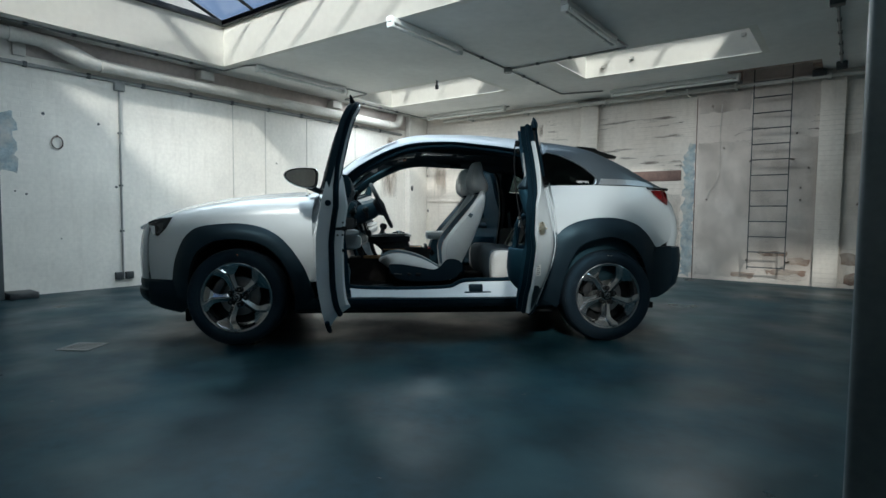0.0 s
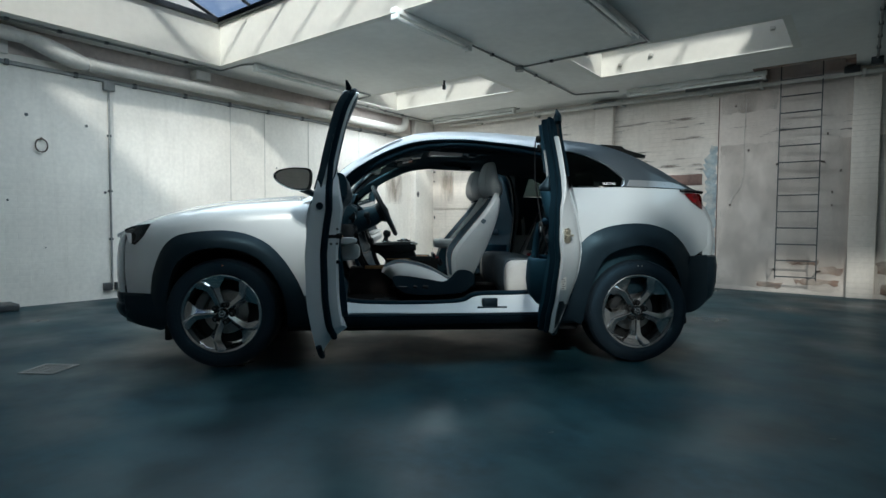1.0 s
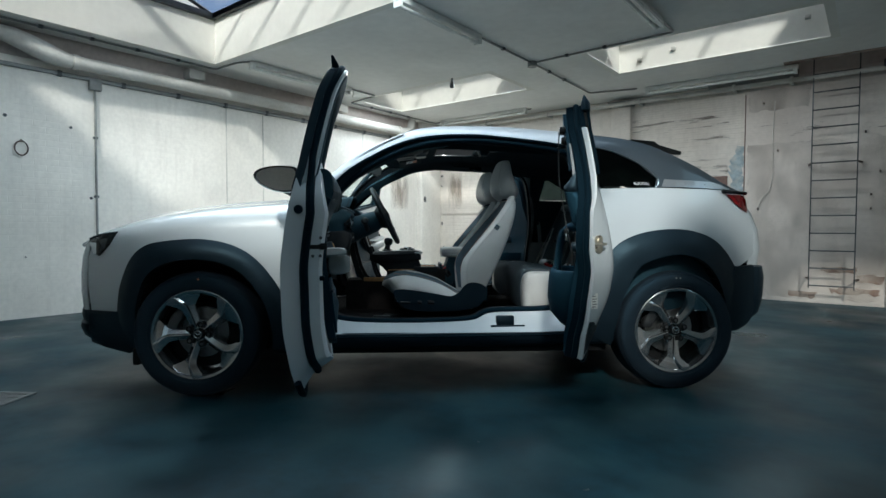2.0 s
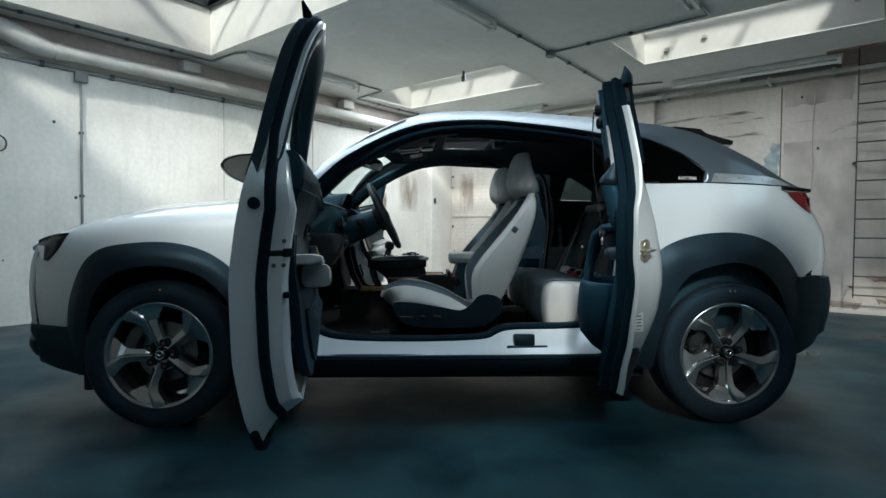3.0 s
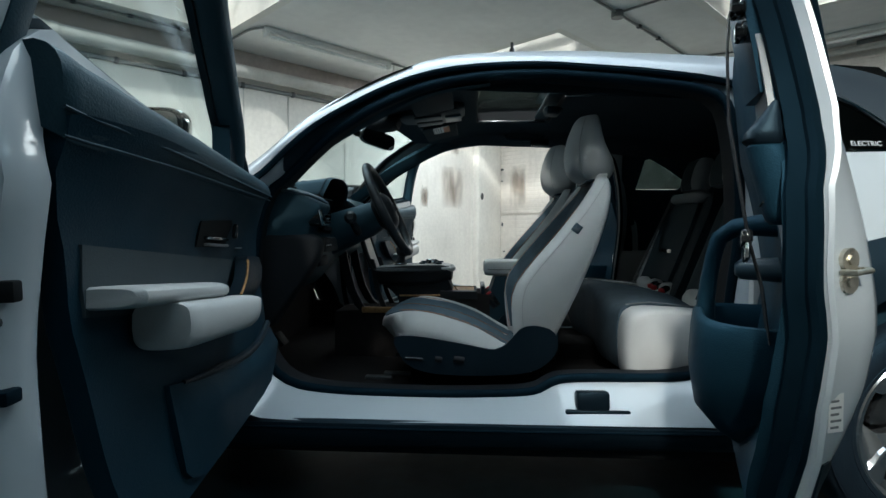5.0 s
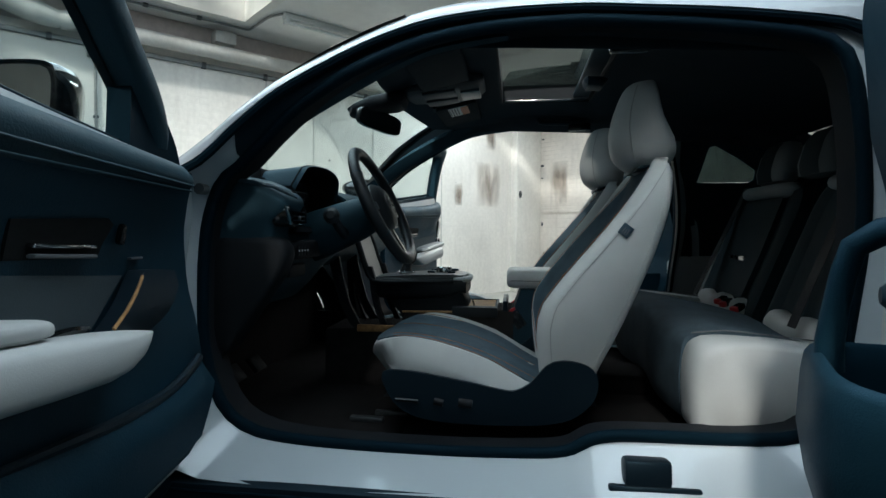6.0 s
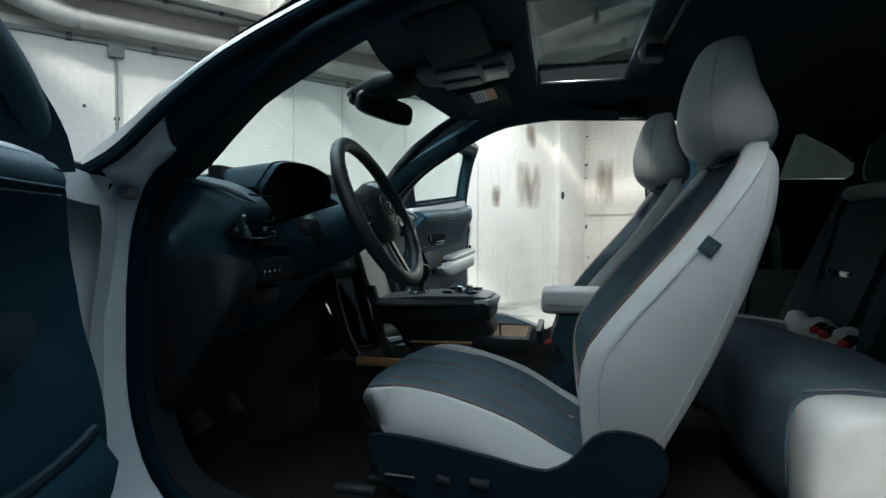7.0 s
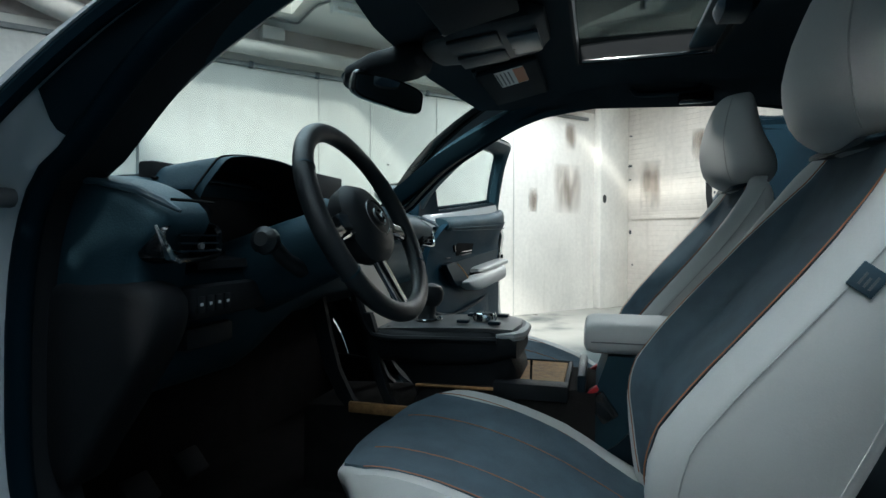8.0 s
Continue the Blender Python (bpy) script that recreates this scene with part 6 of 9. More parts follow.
def front_door(s):
    low = c2([(-0.79, 1.072), (-0.815, 0.97), (-0.818, 0.844), (-0.793, 0.554), (-0.775, 0.42), (-0.73, 0.345), (-0.66, 0.327)]) \
        + c2([(0.0, 0.322), (0.34, 0.318), (0.395, 0.318)]) + c2([(0.44, 0.40), (0.465, 0.60), (0.475, 0.85), (0.478, 1.0), (0.466, 1.06), (0.43, 1.125)]) + c2([(0.37, 1.172), (0.25, 1.158), (-0.2, 1.112), (-0.6, 1.08)])
    door, loop = door_shell("front_door", low, s, "white front door swung wide open", "white painted shut face of the door")
    # window frame
    up_o = [(-0.605, 1.06), (-0.565, 1.14), (-0.50, 1.203), (-0.385, 1.275), (-0.325, 1.315), (-0.142, 1.419), (-0.03, 1.464), (0.10, 1.487), (0.25, 1.493), (0.36, 1.492), (0.392, 1.475), (0.415, 1.30), (0.44, 1.14), (0.452, 1.05)]
    up_i = [(-0.54, 1.06), (-0.51, 1.118), (-0.455, 1.172), (-0.352, 1.238), (-0.295, 1.274), (-0.118, 1.374), (-0.015, 1.413), (0.09, 1.433), (0.22, 1.436), (0.305, 1.430), (0.328, 1.410), (0.350, 1.28), (0.38, 1.14), (0.392, 1.05)]
    a, b = resample([(*p, 0) for p in c2(up_o, 0.02)], 70), resample([(*p, 0) for p in c2(up_i, 0.02)], 70)

    def fw(x, z):
        """Half width of the window frame, steeper than the body behind it."""
        return half(x, z) + 0.028 * max(0.0, min(1.0, (z - 1.13) / 0.27))

    def ribbon(steps, closed, front_steps=None):
        """A section of (share from outer to inner line, depth) along the frame."""
        rows_ = []
        for p, q in zip(a, b):
            w0, w1 = fw(p.x, p.y), fw(q.x, q.y)
            rows_.append([Vector((p.x + (q.x - p.x) * k, s * (w0 + (w1 - w0) * k - t), p.y + (q.y - p.y) * k)) for k, t in (steps if p.x > 0.02 else front_steps or steps)])
        bm_ = bm_new()
        loft(bm_, rows_, closed, closed)
        return bm_
    part("window_frame", ribbon(((0, 0.020), (0.0, 0.028), (0.10, 0.031), (0.10, 0.042), (0.02, 0.046), (0.08, 0.060), (0.34, 0.064), (0.34, 0.018)), True), PAINT, door, "white painted window frame")
    part("frame_cover", ribbon(((-0.05, 0.024), (-0.06, 0.0), (0.0, -0.006), (0.5, -0.005), (1.0, 0.0), (1.0, 0.016), (0.30, 0.015), (0.10, 0.022)), True), CLAD, door, "matt black window frame cover")
    part("frame_lining", ribbon(((0.30, 0.02), (0.30, 0.066), (0.42, 0.070), (0.85, 0.067), (1.0, 0.058), (1.0, 0.02)), True,
         ((0.12, 0.02), (0.07, 0.064), (0.36, 0.071), (0.85, 0.067), (1.0, 0.058), (1.0, 0.02))), TRIM, door, "dark inner lining of the window frame")
    bm = bm_new()
    tube(bm, [Vector((p.x, s * (fw(p.x, p.y) - 0.037 - 0.018 * max(0.0, min(1.0, (1.16 - p.y) / 0.1)) * (p.x > 0)), p.y)) for p in a], 0.0125, 8)
    part("frame_seal", bm, SEALR, door, "black rubber window frame seal")
    bm = bm_new()
    tube(bm, [Vector((0.30, s * (fw(0.30, 1.49) - 0.015), 1.492)), Vector((0.37, s * (fw(0.37, 1.49) - 0.012), 1.502)), Vector((0.392, s * (fw(0.39, 1.48) - 0.008), 1.528))], [0.014, 0.013, 0.004], 8)
    part("seal_tip", bm, SEALR, door, "rubber tip of the frame seal")
    bm = bm_new()
    sheet(bm, c2([(-0.57, 1.075)] + up_i[1:11]) + [(0.35, 1.28), (0.38, 1.095)] + [(0.0, 1.085), (-0.4, 1.075)], lambda x, z: Vector((x, s * (fw(x, z) - 0.02), z)), 0.06, 0.004, inward=(0, -s, 0))
    g = part("window_glass", bm, CARGLASS, door, "clear side window")
    g.visible_shadow = False
    bm = bm_new()
    sheet(bm, c2([(-0.612, 1.045), (-0.60, 1.10), (-0.562, 1.162), (-0.512, 1.203)], 0.02) + c2([(-0.485, 1.213), (-0.455, 1.206), (-0.428, 1.19)], 0.01) + c2([(-0.418, 1.13), (-0.40, 1.045)], 0.02),
          lambda x, z: Vector((x, s * (0.79 + 0.012 * math.sin(math.pi * min(1, max(0, (x + 0.61) / 0.2)))), z)), 0.02, 0.045, inward=(0, -s, 0))
    part("mirror_sail", bm, SEALR, door, "black plastic mirror corner")
    # mirror
    m0 = Vector((-0.42, s * 0.955, 1.165))

    outline_ = [(q_.x - 0.105, q_.y) for q_ in resample([(*p_, 0) for p_ in c2([(0.0, 0.050), (0.06, 0.062), (0.13, 0.060), (0.185, 0.046), (0.208, 0.022), (0.200, -0.004), (0.165, -0.036), (0.11, -0.060), (0.05, -0.068), (0.008, -0.058), (-0.006, 0.0)], 0.01, True)], 36, True)]

    def face_(k):
        """The mirror's outline: tall by the car, drawn out to a point outside."""
        return [(u * k, v * k) for u, v in outline_]
    bm = bm_new()
    rows = []
    for dx, k in ((-0.10, 0.22), (-0.088, 0.52), (-0.058, 0.84), (-0.02, 1.0), (0.025, 1.02), (0.042, 0.98), (0.036, 0.90)):
        rows.append([m0 + Vector((dx - 0.10 * u, s * u - s * 0.01 * (1 - k), v)) for u, v in face_(k)])
    loft(bm, rows, True, True)
    part("door_mirror", bm, GLOSSBLACK, door, "black pointed door mirror housing")
    bm = bm_new()
    bm.faces.new([bm.verts.new(m0 + Vector((0.0385 - 0.10 * u, s * u, v))) for u, v in face_(0.86)])
    part("mirror_glass", bm, MIRRORM, door, "mirror glass")
    bm = bm_new()
    tube(bm, [(-0.50, s * 0.80, 1.075), (-0.48, s * 0.85, 1.085), (-0.455, s * 0.91, 1.115)], [0.03, 0.026, 0.03], 12, squash=0.7)
    part("mirror_arm", bm, CLAD, door)
    # latch, bolts and plugs in the shut face
    xe = 0.452
    bm = bm_new()
    for z, t, r in ((0.978, 0.035, 0.0155),):
        tube(bm, [(xe + 0.012, s * (half(xe, z) - t), z), (xe + 0.022, s * (half(xe, z) - t), z)], r, 20)
    part("rubber_plug", bm, SEALR, door, "round black rubber plug")
    for z, t in ((0.878, 0.125), (0.815, 0.106), (0.815, 0.131)):
        bm = bm_new()
        tube(bm, [(xe - 0.005, s * (half(xe, z) - t), z), (xe + 0.008, s * (half(xe, z) - t), z)], 0.0058, 10)
        part("latch_bolt", bm, STEEL, door)
    bm = bm_new()
    box(bm, xe - 0.01, xe + 0.005, -0.028, 0.026, 0.839, 0.855, 0.002, m=pose(0, s * (half(xe, 0.82) - 0.120), 0))
    box(bm, xe - 0.01, xe + 0.006, -0.012, 0.014, 0.836, 0.859, 0.003, m=pose(0, s * (half(xe, 0.82) - 0.141), 0))
    part("latch_slot", bm, UNDER, door, "black latch slot")
    bm = bm_new()
    box(bm, xe - 0.02, xe + 0.006, -0.009, 0.009, 0.728, 0.744, 0.003, m=pose(0, s * (half(xe, 0.73) - 0.140), 0))
    part("stop_buffer", bm, SEALR, door, "black rubber buffer")
    bm = bm_new()
    box(bm, 0.37, 0.405, -0.012, 0.014, 1.155, 1.185, 0.004, m=pose(0, s * (half(0.46, 1.16) - 0.01), 0))
    part("waist_moulding_end", bm, SEALR, door)
    bm = bm_new()
    tube(bm, [Vector((x, s * (half(x, z) + 0.002), z)) for x, z in c2([(-0.58, 1.085), (-0.2, 1.117), (0.25, 1.163), (0.37, 1.176)])], 0.009, 6)
    part("waist_moulding", bm, SEALR, door, "black waistline moulding")
    door_trim(door, s)
    lean = Matrix.Translation((-0.6, 0, 0.6)) @ Matrix.Rotation(radians(-1.8), 4, "Y") @ Matrix.Translation((0.6, 0, -0.6))
    door.matrix_basis = lean @ swing(-0.73, s * 0.80, 81.2 * s)
    return door


LEAD = spline([(0.318, 0.165), (0.40, 0.152), (0.60, 0.148), (0.85, 0.150), (1.0, 0.170), (1.12, 0.205), (1.25, 0.235), (1.39, 0.262), (1.46, 0.277), (1.53, 0.293)])


def rhalf(x, z):
    """Half width of a rear door: wrapped inwards to its leading edge below the waist, standing out above it."""
    w = half(x, z) - float(np.interp(z, [0.32, 0.42, 0.52, 0.62, 0.72], [0.088, 0.078, 0.052, 0.022, 0.006]))
    wrap = max(0.0, min(1.0, (0.245 - x) / 0.095))
    w -= float(np.interp(z, [0.32, 0.50, 0.60, 0.80, 1.0, 1.10, 1.14], [0.015, 0.045, 0.075, 0.088, 0.070, 0.025, 0.0])) * wrap ** 1.3
    return w + float(np.interp(z, [1.12, 1.39, 1.46, 1.53, 1.58], [0.0, 0.050, 0.075, 0.115, 0.15]))


def rear_door(s):
    """Rear-hinged door with the belt and pillar built into it, built shut."""
    skin = c2([(0.465, 0.325), (0.60, 0.332), (0.735, 0.343), (0.795, 0.42), (0.845, 0.57), (0.893, 0.75), (0.918, 0.95), (0.895, 1.15)]) + c2([(0.70, 1.135), (0.465, 1.112)])
    bm = bm_new()
    sheet(bm, skin, lambda x, z: Vector((x, s * rhalf(x, z), z)), 0.05, 0.01, inward=(0, -s, 0))
    door = part("rear_door", bm, PAINT, car, "white rear-hinged back door swung open")
    lead = [(LEAD(z), z) for z in (0.318, 0.40, 0.50, 0.60, 0.72, 0.85, 1.0, 1.12, 1.25, 1.39, 1.46, 1.505)]
    full = c2(lead) + c2([(0.33, 1.495), (0.45, 1.462), (0.576, 1.43), (0.78, 1.39), (0.838, 1.35), (0.87, 1.25), (0.893, 1.15), (0.912, 0.95), (0.885, 0.75), (0.838, 0.57), (0.79, 0.42), (0.73, 0.345), (0.60, 0.333), (0.40, 0.325)])
    loop = ring_loop(full, 150)

    def on(x, z, d=0.0):
        return Vector((x, s * (rhalf(x, z) - d), z))
    # flange behind the front door, painted below the waist and in a narrow wedge above it
    bm = bm_new()
    sheet(bm, c2(lead[:10]) + c2([(0.285, 1.30), (0.292, 1.19), (0.325, 1.125)])[1:] + c2([(0.38, 1.112), (0.47, 1.110)])[0:] + [(0.47, 0.33), (0.40, 0.322)], lambda x, z: on(x, z, 0.003), 0.03, 0.01, inward=(0, -s, 0))
    part("shut_flange", bm, PAINT, door, "white painted flange with stickers")
    bm = bm_new()
    sheet(bm, c2([(LEAD(1.385) + 0.004, 1.385), (LEAD(1.46), 1.46), (0.29, 1.505)]) + c2([(0.33, 1.495), (0.45, 1.462), (0.576, 1.432), (0.78, 1.392), (0.84, 1.35), (0.872, 1.25), (0.893, 1.155)]) + [(0.70, 1.138), (0.485, 1.115)]
          + c2([(0.385, 1.116), (0.330, 1.129), (0.297, 1.192), (0.289, 1.30)]), lambda x, z: on(x, z, -0.003), 0.04, 0.014, inward=(0, -s, 0))
    part("upper_panel", bm, GLOSSBLACK, door, "gloss black upper panel and window")
    bm = bm_new()
    tube(bm, [on(x, z, -0.006) for x, z in c2([(0.300, 1.175), (0.290, 1.30), (0.278, 1.40), (0.288, 1.47), (0.296, 1.51)], 0.03)], 0.0095, 8)
    tube(bm, [on(0.285, 1.47, 0.0), on(0.292, 1.505, 0.0), on(0.298, 1.525, 0.0), on(0.302, 1.548, 0.002)], [0.020, 0.022, 0.014, 0.003], 8, squash=1.3)
    part("window_seal", bm, SEALR, door, "black rubber window seal with a pointed tip")
    # dark apron at the foot of the flange, bare painted rim outside it
    bm = bm_new()
    sheet(bm, c2([(LEAD(0.345) + 0.006, 0.345), (LEAD(0.41) + 0.004, 0.41), (LEAD(0.495) + 0.003, 0.495)]) + c2([(0.185, 0.492), (0.215, 0.470), (0.248, 0.468)]) + c2([(0.240, 0.43), (0.205, 0.37)]), lambda x, z: on(x, z, -0.001), 0.02, 0.008, inward=(0, -s, 0))
    part("flange_apron", bm, CLAD, door, "dark plastic apron at the foot of the flange")
    bm = bm_new()
    tube(bm, [on(x, z, 0.008) - Vector((0, 0, 0.008)) for x, z in c2([(0.178, 0.322), (0.40, 0.326), (0.60, 0.336), (0.73, 0.348), (0.79, 0.42), (0.836, 0.565)], 0.04)], 0.011, 8)
    part("bottom_seal", bm, SEALR, door, "black rubber bottom edge seal")
    for z in (0.515, 0.45):
        bm = bm_new()
        tube(bm, [on(0.47, z, -0.004), on(0.47, z - 0.012, -0.010)], 0.003, 6)
        part("door_clip", bm, CHROME, door)
    # shut faces
    bm = bm_new()
    rows = [[Vector((p.x, s * (rhalf(p.x, p.y) - t), p.y)) for p in inset(loop, d)] for d, t in ((0.0, 0.010), (0.005, 0.022), (0.010, 0.034), (0.014, 0.09), (0.05, 0.095))]
    loft(bm, rows, True, False)
    face = part("shut_face", bm, PAINT, door, "shut face, white below and black above")
    face.data.materials.append(SEALR)
    for poly in face.data.polygons:
        deep = abs(poly.center.y) < rhalf(poly.center.x, poly.center.z) - 0.030
        poly.material_index = 1 if poly.center.z > 1.39 or deep else 0
    sp = inset(loop, 0.014)
    bm = bm_new()
    tube(bm, [Vector((p.x, s * (rhalf(p.x, p.y) - 0.045), p.y)) for p in sp + sp[:1]], 0.0165, 8)
    part("door_seal", bm, SEALR, door, "black rubber door seal")
    # striker: a round plate with two bolts and a bar
    bm = bm_new()
    p0 = on(0.170, 0.847, -0.002)
    nrm = Vector((-0.75, s * 0.66, 0)).normalized()
    tng = Vector((0, 0, 1)).cross(nrm)

    def sp_(a_, z_, d_):
        return p0 + tng * a_ + Vector((0, 0, z_)) + nrm * d_
    for dz in (-0.020, 0.020):
        tube(bm, [sp_(0, dz, -0.004), sp_(0, dz, 0.004)], 0.021, 16)
        tube(bm, [sp_(0, dz, 0.003), sp_(0, dz, 0.008)], 0.010, 6)
    tube(bm, [sp_(-0.018, -0.002, 0.0), sp_(-0.018, -0.002, 0.026), sp_(0.018, 0.002, 0.026), sp_(0.018, 0.002, 0.0)], 0.0055, 8)
    part("latch_striker", bm, BRASSY, door, "zinc-plated latch striker")
    for z0, z1 in ((0.555, 0.625),):
        q0 = on(0.160, z0, -0.002)
        turn = Matrix(((tng.x, nrm.x, 0), (tng.y, nrm.y, 0), (0, 0, 1))).to_4x4()
        bm = bm_new()
        box(bm, -0.014, 0.022, 0.0, 0.002, 0.0, z1 - z0, m=Matrix.Translation(q0) @ turn)
        part("sticker", bm, PAPER, door, "white printed data sticker")
        for k in range(5):
            bm = bm_new()
            zz = (z1 - z0) * (0.10 + 0.17 * k)
            box(bm, -0.010, 0.010 + 0.006 * (k % 2), 0.002, 0.0028, zz, zz + 0.004, m=Matrix.Translation(q0) @ turn)
            part("print_line", bm, MIDGREY, door)
    # inner lining
    lin = inset(loop, 0.032)

    def dep(z):
        return float(np.interp(z, [0.33, 0.45, 0.60, 0.72, 0.80, 0.95, 1.10, 1.30, 1.45], [0.10, 0.118, 0.128, 0.126, 0.112, 0.110, 0.106, 0.098, 0.090]))

    def inn(x, z, d=0.0):
        return Vector((x, s * (rhalf(x, z) - dep(z) - d), z))
    bm = bm_new()
    sheet(bm, [(p.x, p.y) for p in lin], inn, 0.04, 0.05, inward=(0, s, 0))
    part("door_lining", bm, DOORTRIM, door, "dark moulded lining of the back door")
    # deep map pocket under the armrest, open at the top
    bm = bm_new()
    rows = []
    for z, k, dd in ((0.40, 0.25, 0.02), (0.44, 0.55, 0.075), (0.50, 0.80, 0.140), (0.58, 0.95, 0.178), (0.66, 1.0, 0.193), (0.695, 1.0, 0.194), (0.707, 0.985, 0.188), (0.710, 0.96, 0.180), (0.702, 0.93, 0.172), (0.66, 0.91, 0.166), (0.60, 0.86, 0.148)):
        row = []
        for u in np.linspace(0, 1, 25):
            x = 0.535 - 0.24 * k + 0.48 * k * u
            e_ = abs(2 * u - 1)
            row.append(inn(x, z + 0.012 * math.sin(math.pi * u) * (z > 0.6), dd * max(0.0, 1 - e_ ** 5) ** 0.5 - 0.012))
        rows.append(row)
    loft(bm, rows, False, False)
    part("door_pocket", bm, DOORTRIM, door, "deep dark pocket with a rounded rim")
    bm = bm_new()
    sheet(bm, [(0.34, 0.0), (0.73, 0.0), (0.73, 0.13), (0.34, 0.13)], lambda x, d: inn(x, 0.60, d - 0.02), 0.06, 0.004, inward=(0, 0, -1))
    part("pocket_floor", bm, UNDER, door)
    # pull handle above the pocket
    bm = bm_new()
    tube(bm, [inn(x, z, d) for x, z, d in ((0.57, 0.69, 0.150), (0.57, 0.74, 0.158), (0.57, 0.80, 0.158), (0.565, 0.855, 0.142), (0.56, 0.90, 0.124), (0.55, 0.926, 0.085), (0.535, 0.932, 0.04), (0.525, 0.932, -0.01))], [0.024, 0.022, 0.020, 0.020, 0.021, 0.023, 0.026, 0.030], 12)
    part("pull_handle", bm, DOORTRIM, door, "dark curved pull handle")
    bm = bm_new()
    tube(bm, [inn(0.56, 0.822, -0.01), inn(0.56, 0.822, 0.085), inn(0.56, 0.822, 0.098)], [0.032, 0.026, 0.014], 16)
    part("release_knob", bm, SATINBLUE, door, "satin blue-grey release knob")
    # grey upper panel beside the belt housing
    bm = bm_new()
    sheet(bm, c2([(0.222, 0.875), (0.225, 1.0), (0.245, 1.15), (0.275, 1.30), (0.292, 1.36)]) + c2([(0.325, 1.355), (0.40, 1.24), (0.44, 1.05), (0.44, 0.875)]), lambda x, z: inn(x, z, 0.006), 0.04, 0.012, inward=(0, s, 0))
    part("pillar_cover", bm, PILLARGREY, door, "satin grey pillar cover")
    bm = bm_new()
    sheet(bm, c2([(0.270, 1.20), (0.285, 1.36), (0.305, 1.465)]) + c2([(0.40, 1.445), (0.50, 1.42), (0.55, 1.38)]) + c2([(0.50, 1.28), (0.40, 1.20)]), lambda x, z: inn(x, z, 0.012 + 0.016 * math.sin(math.pi * min(1, max(0, (x - 0.26) / 0.3)))), 0.04, 0.02, inward=(0, s, 0))
    part("frame_lining", bm, DOORTRIM, door, "dark upper lining of the window frame")
    rows_ = []
    for z, k in ((0.930, 0.7), (0.938, 0.92), (0.955, 1.0), (1.00, 1.03), (1.06, 1.03), (1.085, 0.98), (1.092, 0.8)):
        rows_.append(((0.262, s * (rhalf(0.24, z) - 0.128), z), 0.044 * k, 0.036 * k, (1, 0, 0), (0, 1, 0)))
    part("belt_housing", pad(rows_), DOORTRIM, door, "dark seat belt housing")
    rows_ = []
    for z, k in ((1.090, 0.85), (1.10, 1.04), (1.115, 1.0), (1.135, 0.7), (1.16, 0.35), (1.175, 0.15)):
        rows_.append(((0.262 - 0.02 * (1 - k), s * (rhalf(0.24, 1.09) - 0.130 + 0.02 * (1 - k)), z), 0.045 * k, 0.036 * k, (1, 0, 0), (0, 1, 0)))
    part("belt_guide_cover", pad(rows_), CLAD, door, "dark belt guide cover")
    bm = bm_new()
    tube(bm, [inn(0.232, 0.975, 0.05), inn(0.262, 0.968, 0.058), inn(0.298, 0.973, 0.05)], 0.002, 5)
    part("housing_seam", bm, UNDER, door)
    bm = bm_new()
    rows = []
    for x, z, d in ((0.300, 1.375, 0.045), (0.297, 1.30, 0.060), (0.292, 1.15, 0.075), (0.288, 1.02, 0.085), (0.286, 0.90, 0.088), (0.292, 0.80, 0.075), (0.31, 0.68, 0.04)):
        c_ = inn(x, z, d)
        rows.append([c_ + Vector((-0.023, 0, 0)), c_ + Vector((0.023, 0, 0)), c_ + Vector((0.023, s * 0.0025, 0)), c_ + Vector((-0.023, s * 0.0025, 0))])
    loft(bm, rows, True, True)
    part("seat_belt", bm, BELT, door, "black seat belt webbing")
    bm = bm_new()
    box(bm, -0.028, 0.028, -0.005, 0.005, -0.020, 0.020, 0.004, m=Matrix.Translation(inn(0.287, 0.875, 0.094)) @ Matrix.Rotation(radians(14), 4, "Y"))
    part("belt_tongue", bm, CHROME, door, "bright steel belt tongue")
    bm = bm_new()
    box(bm, -0.030, 0.034, -0.010, 0.012, 0.012, 0.042, 0.006, m=Matrix.Translation(inn(0.287, 0.875, 0.094)) @ Matrix.Rotation(radians(14), 4, "Y"))
    part("tongue_grip", bm, GLOSSBLACK, door)
    for z, d, w_ in ((1.385, 0.045, 0.030), (1.335, 0.048, 0.024)):
        bm = bm_new()
        box(bm, -0.026, 0.026, -w_ / 2, w_ / 2, -0.018, 0.018, 0.008, m=Matrix.Translation(inn(0.303, z, d - 0.02)))
        part("belt_anchor", bm, GLOSSBLACK, door, "black upper belt anchor")
    door.matrix_basis = swing(0.89, s * 0.80, -70 * s)
    return door


for sd in (-1, 1):
    front_door(sd)
    rear_door(sd)

# ---- cabin ----
def skin(name, bm, material, label="", parent=None, smooth=40.0):
    return part(name, bm, material, parent or car, label, smooth)


# floor, bulkhead, side and rear linings
bm = bm_new()
box(bm, -0.98, 0.95, -0.66, 0.66, 0.325, 0.36, 0.01)
box(bm, -1.02, -0.94, -0.66, 0.66, 0.33, 0.98, 0.01)
box(bm, -0.40, 0.62, -0.10, 0.10, 0.35, 0.43, 0.02)
skin("cabin_floor", bm, CARPET, "black carpeted floor")
bm = bm_new()
box(bm, -0.62, -0.25, -0.60, -0.14, 0.36, 0.366, 0.002)
skin("floor_mat", bm, CARPET, "black floor mat")
for k, (x, y) in enumerate(((-0.36, -0.50), (-0.30, -0.44))):
    bm = bm_new()
    box(bm, x - 0.05, x + 0.05, y - 0.012, y + 0.012, 0.366, 0.38, 0.004)
    skin("seat_rail", bm, STEEL, "dark steel seat rail")
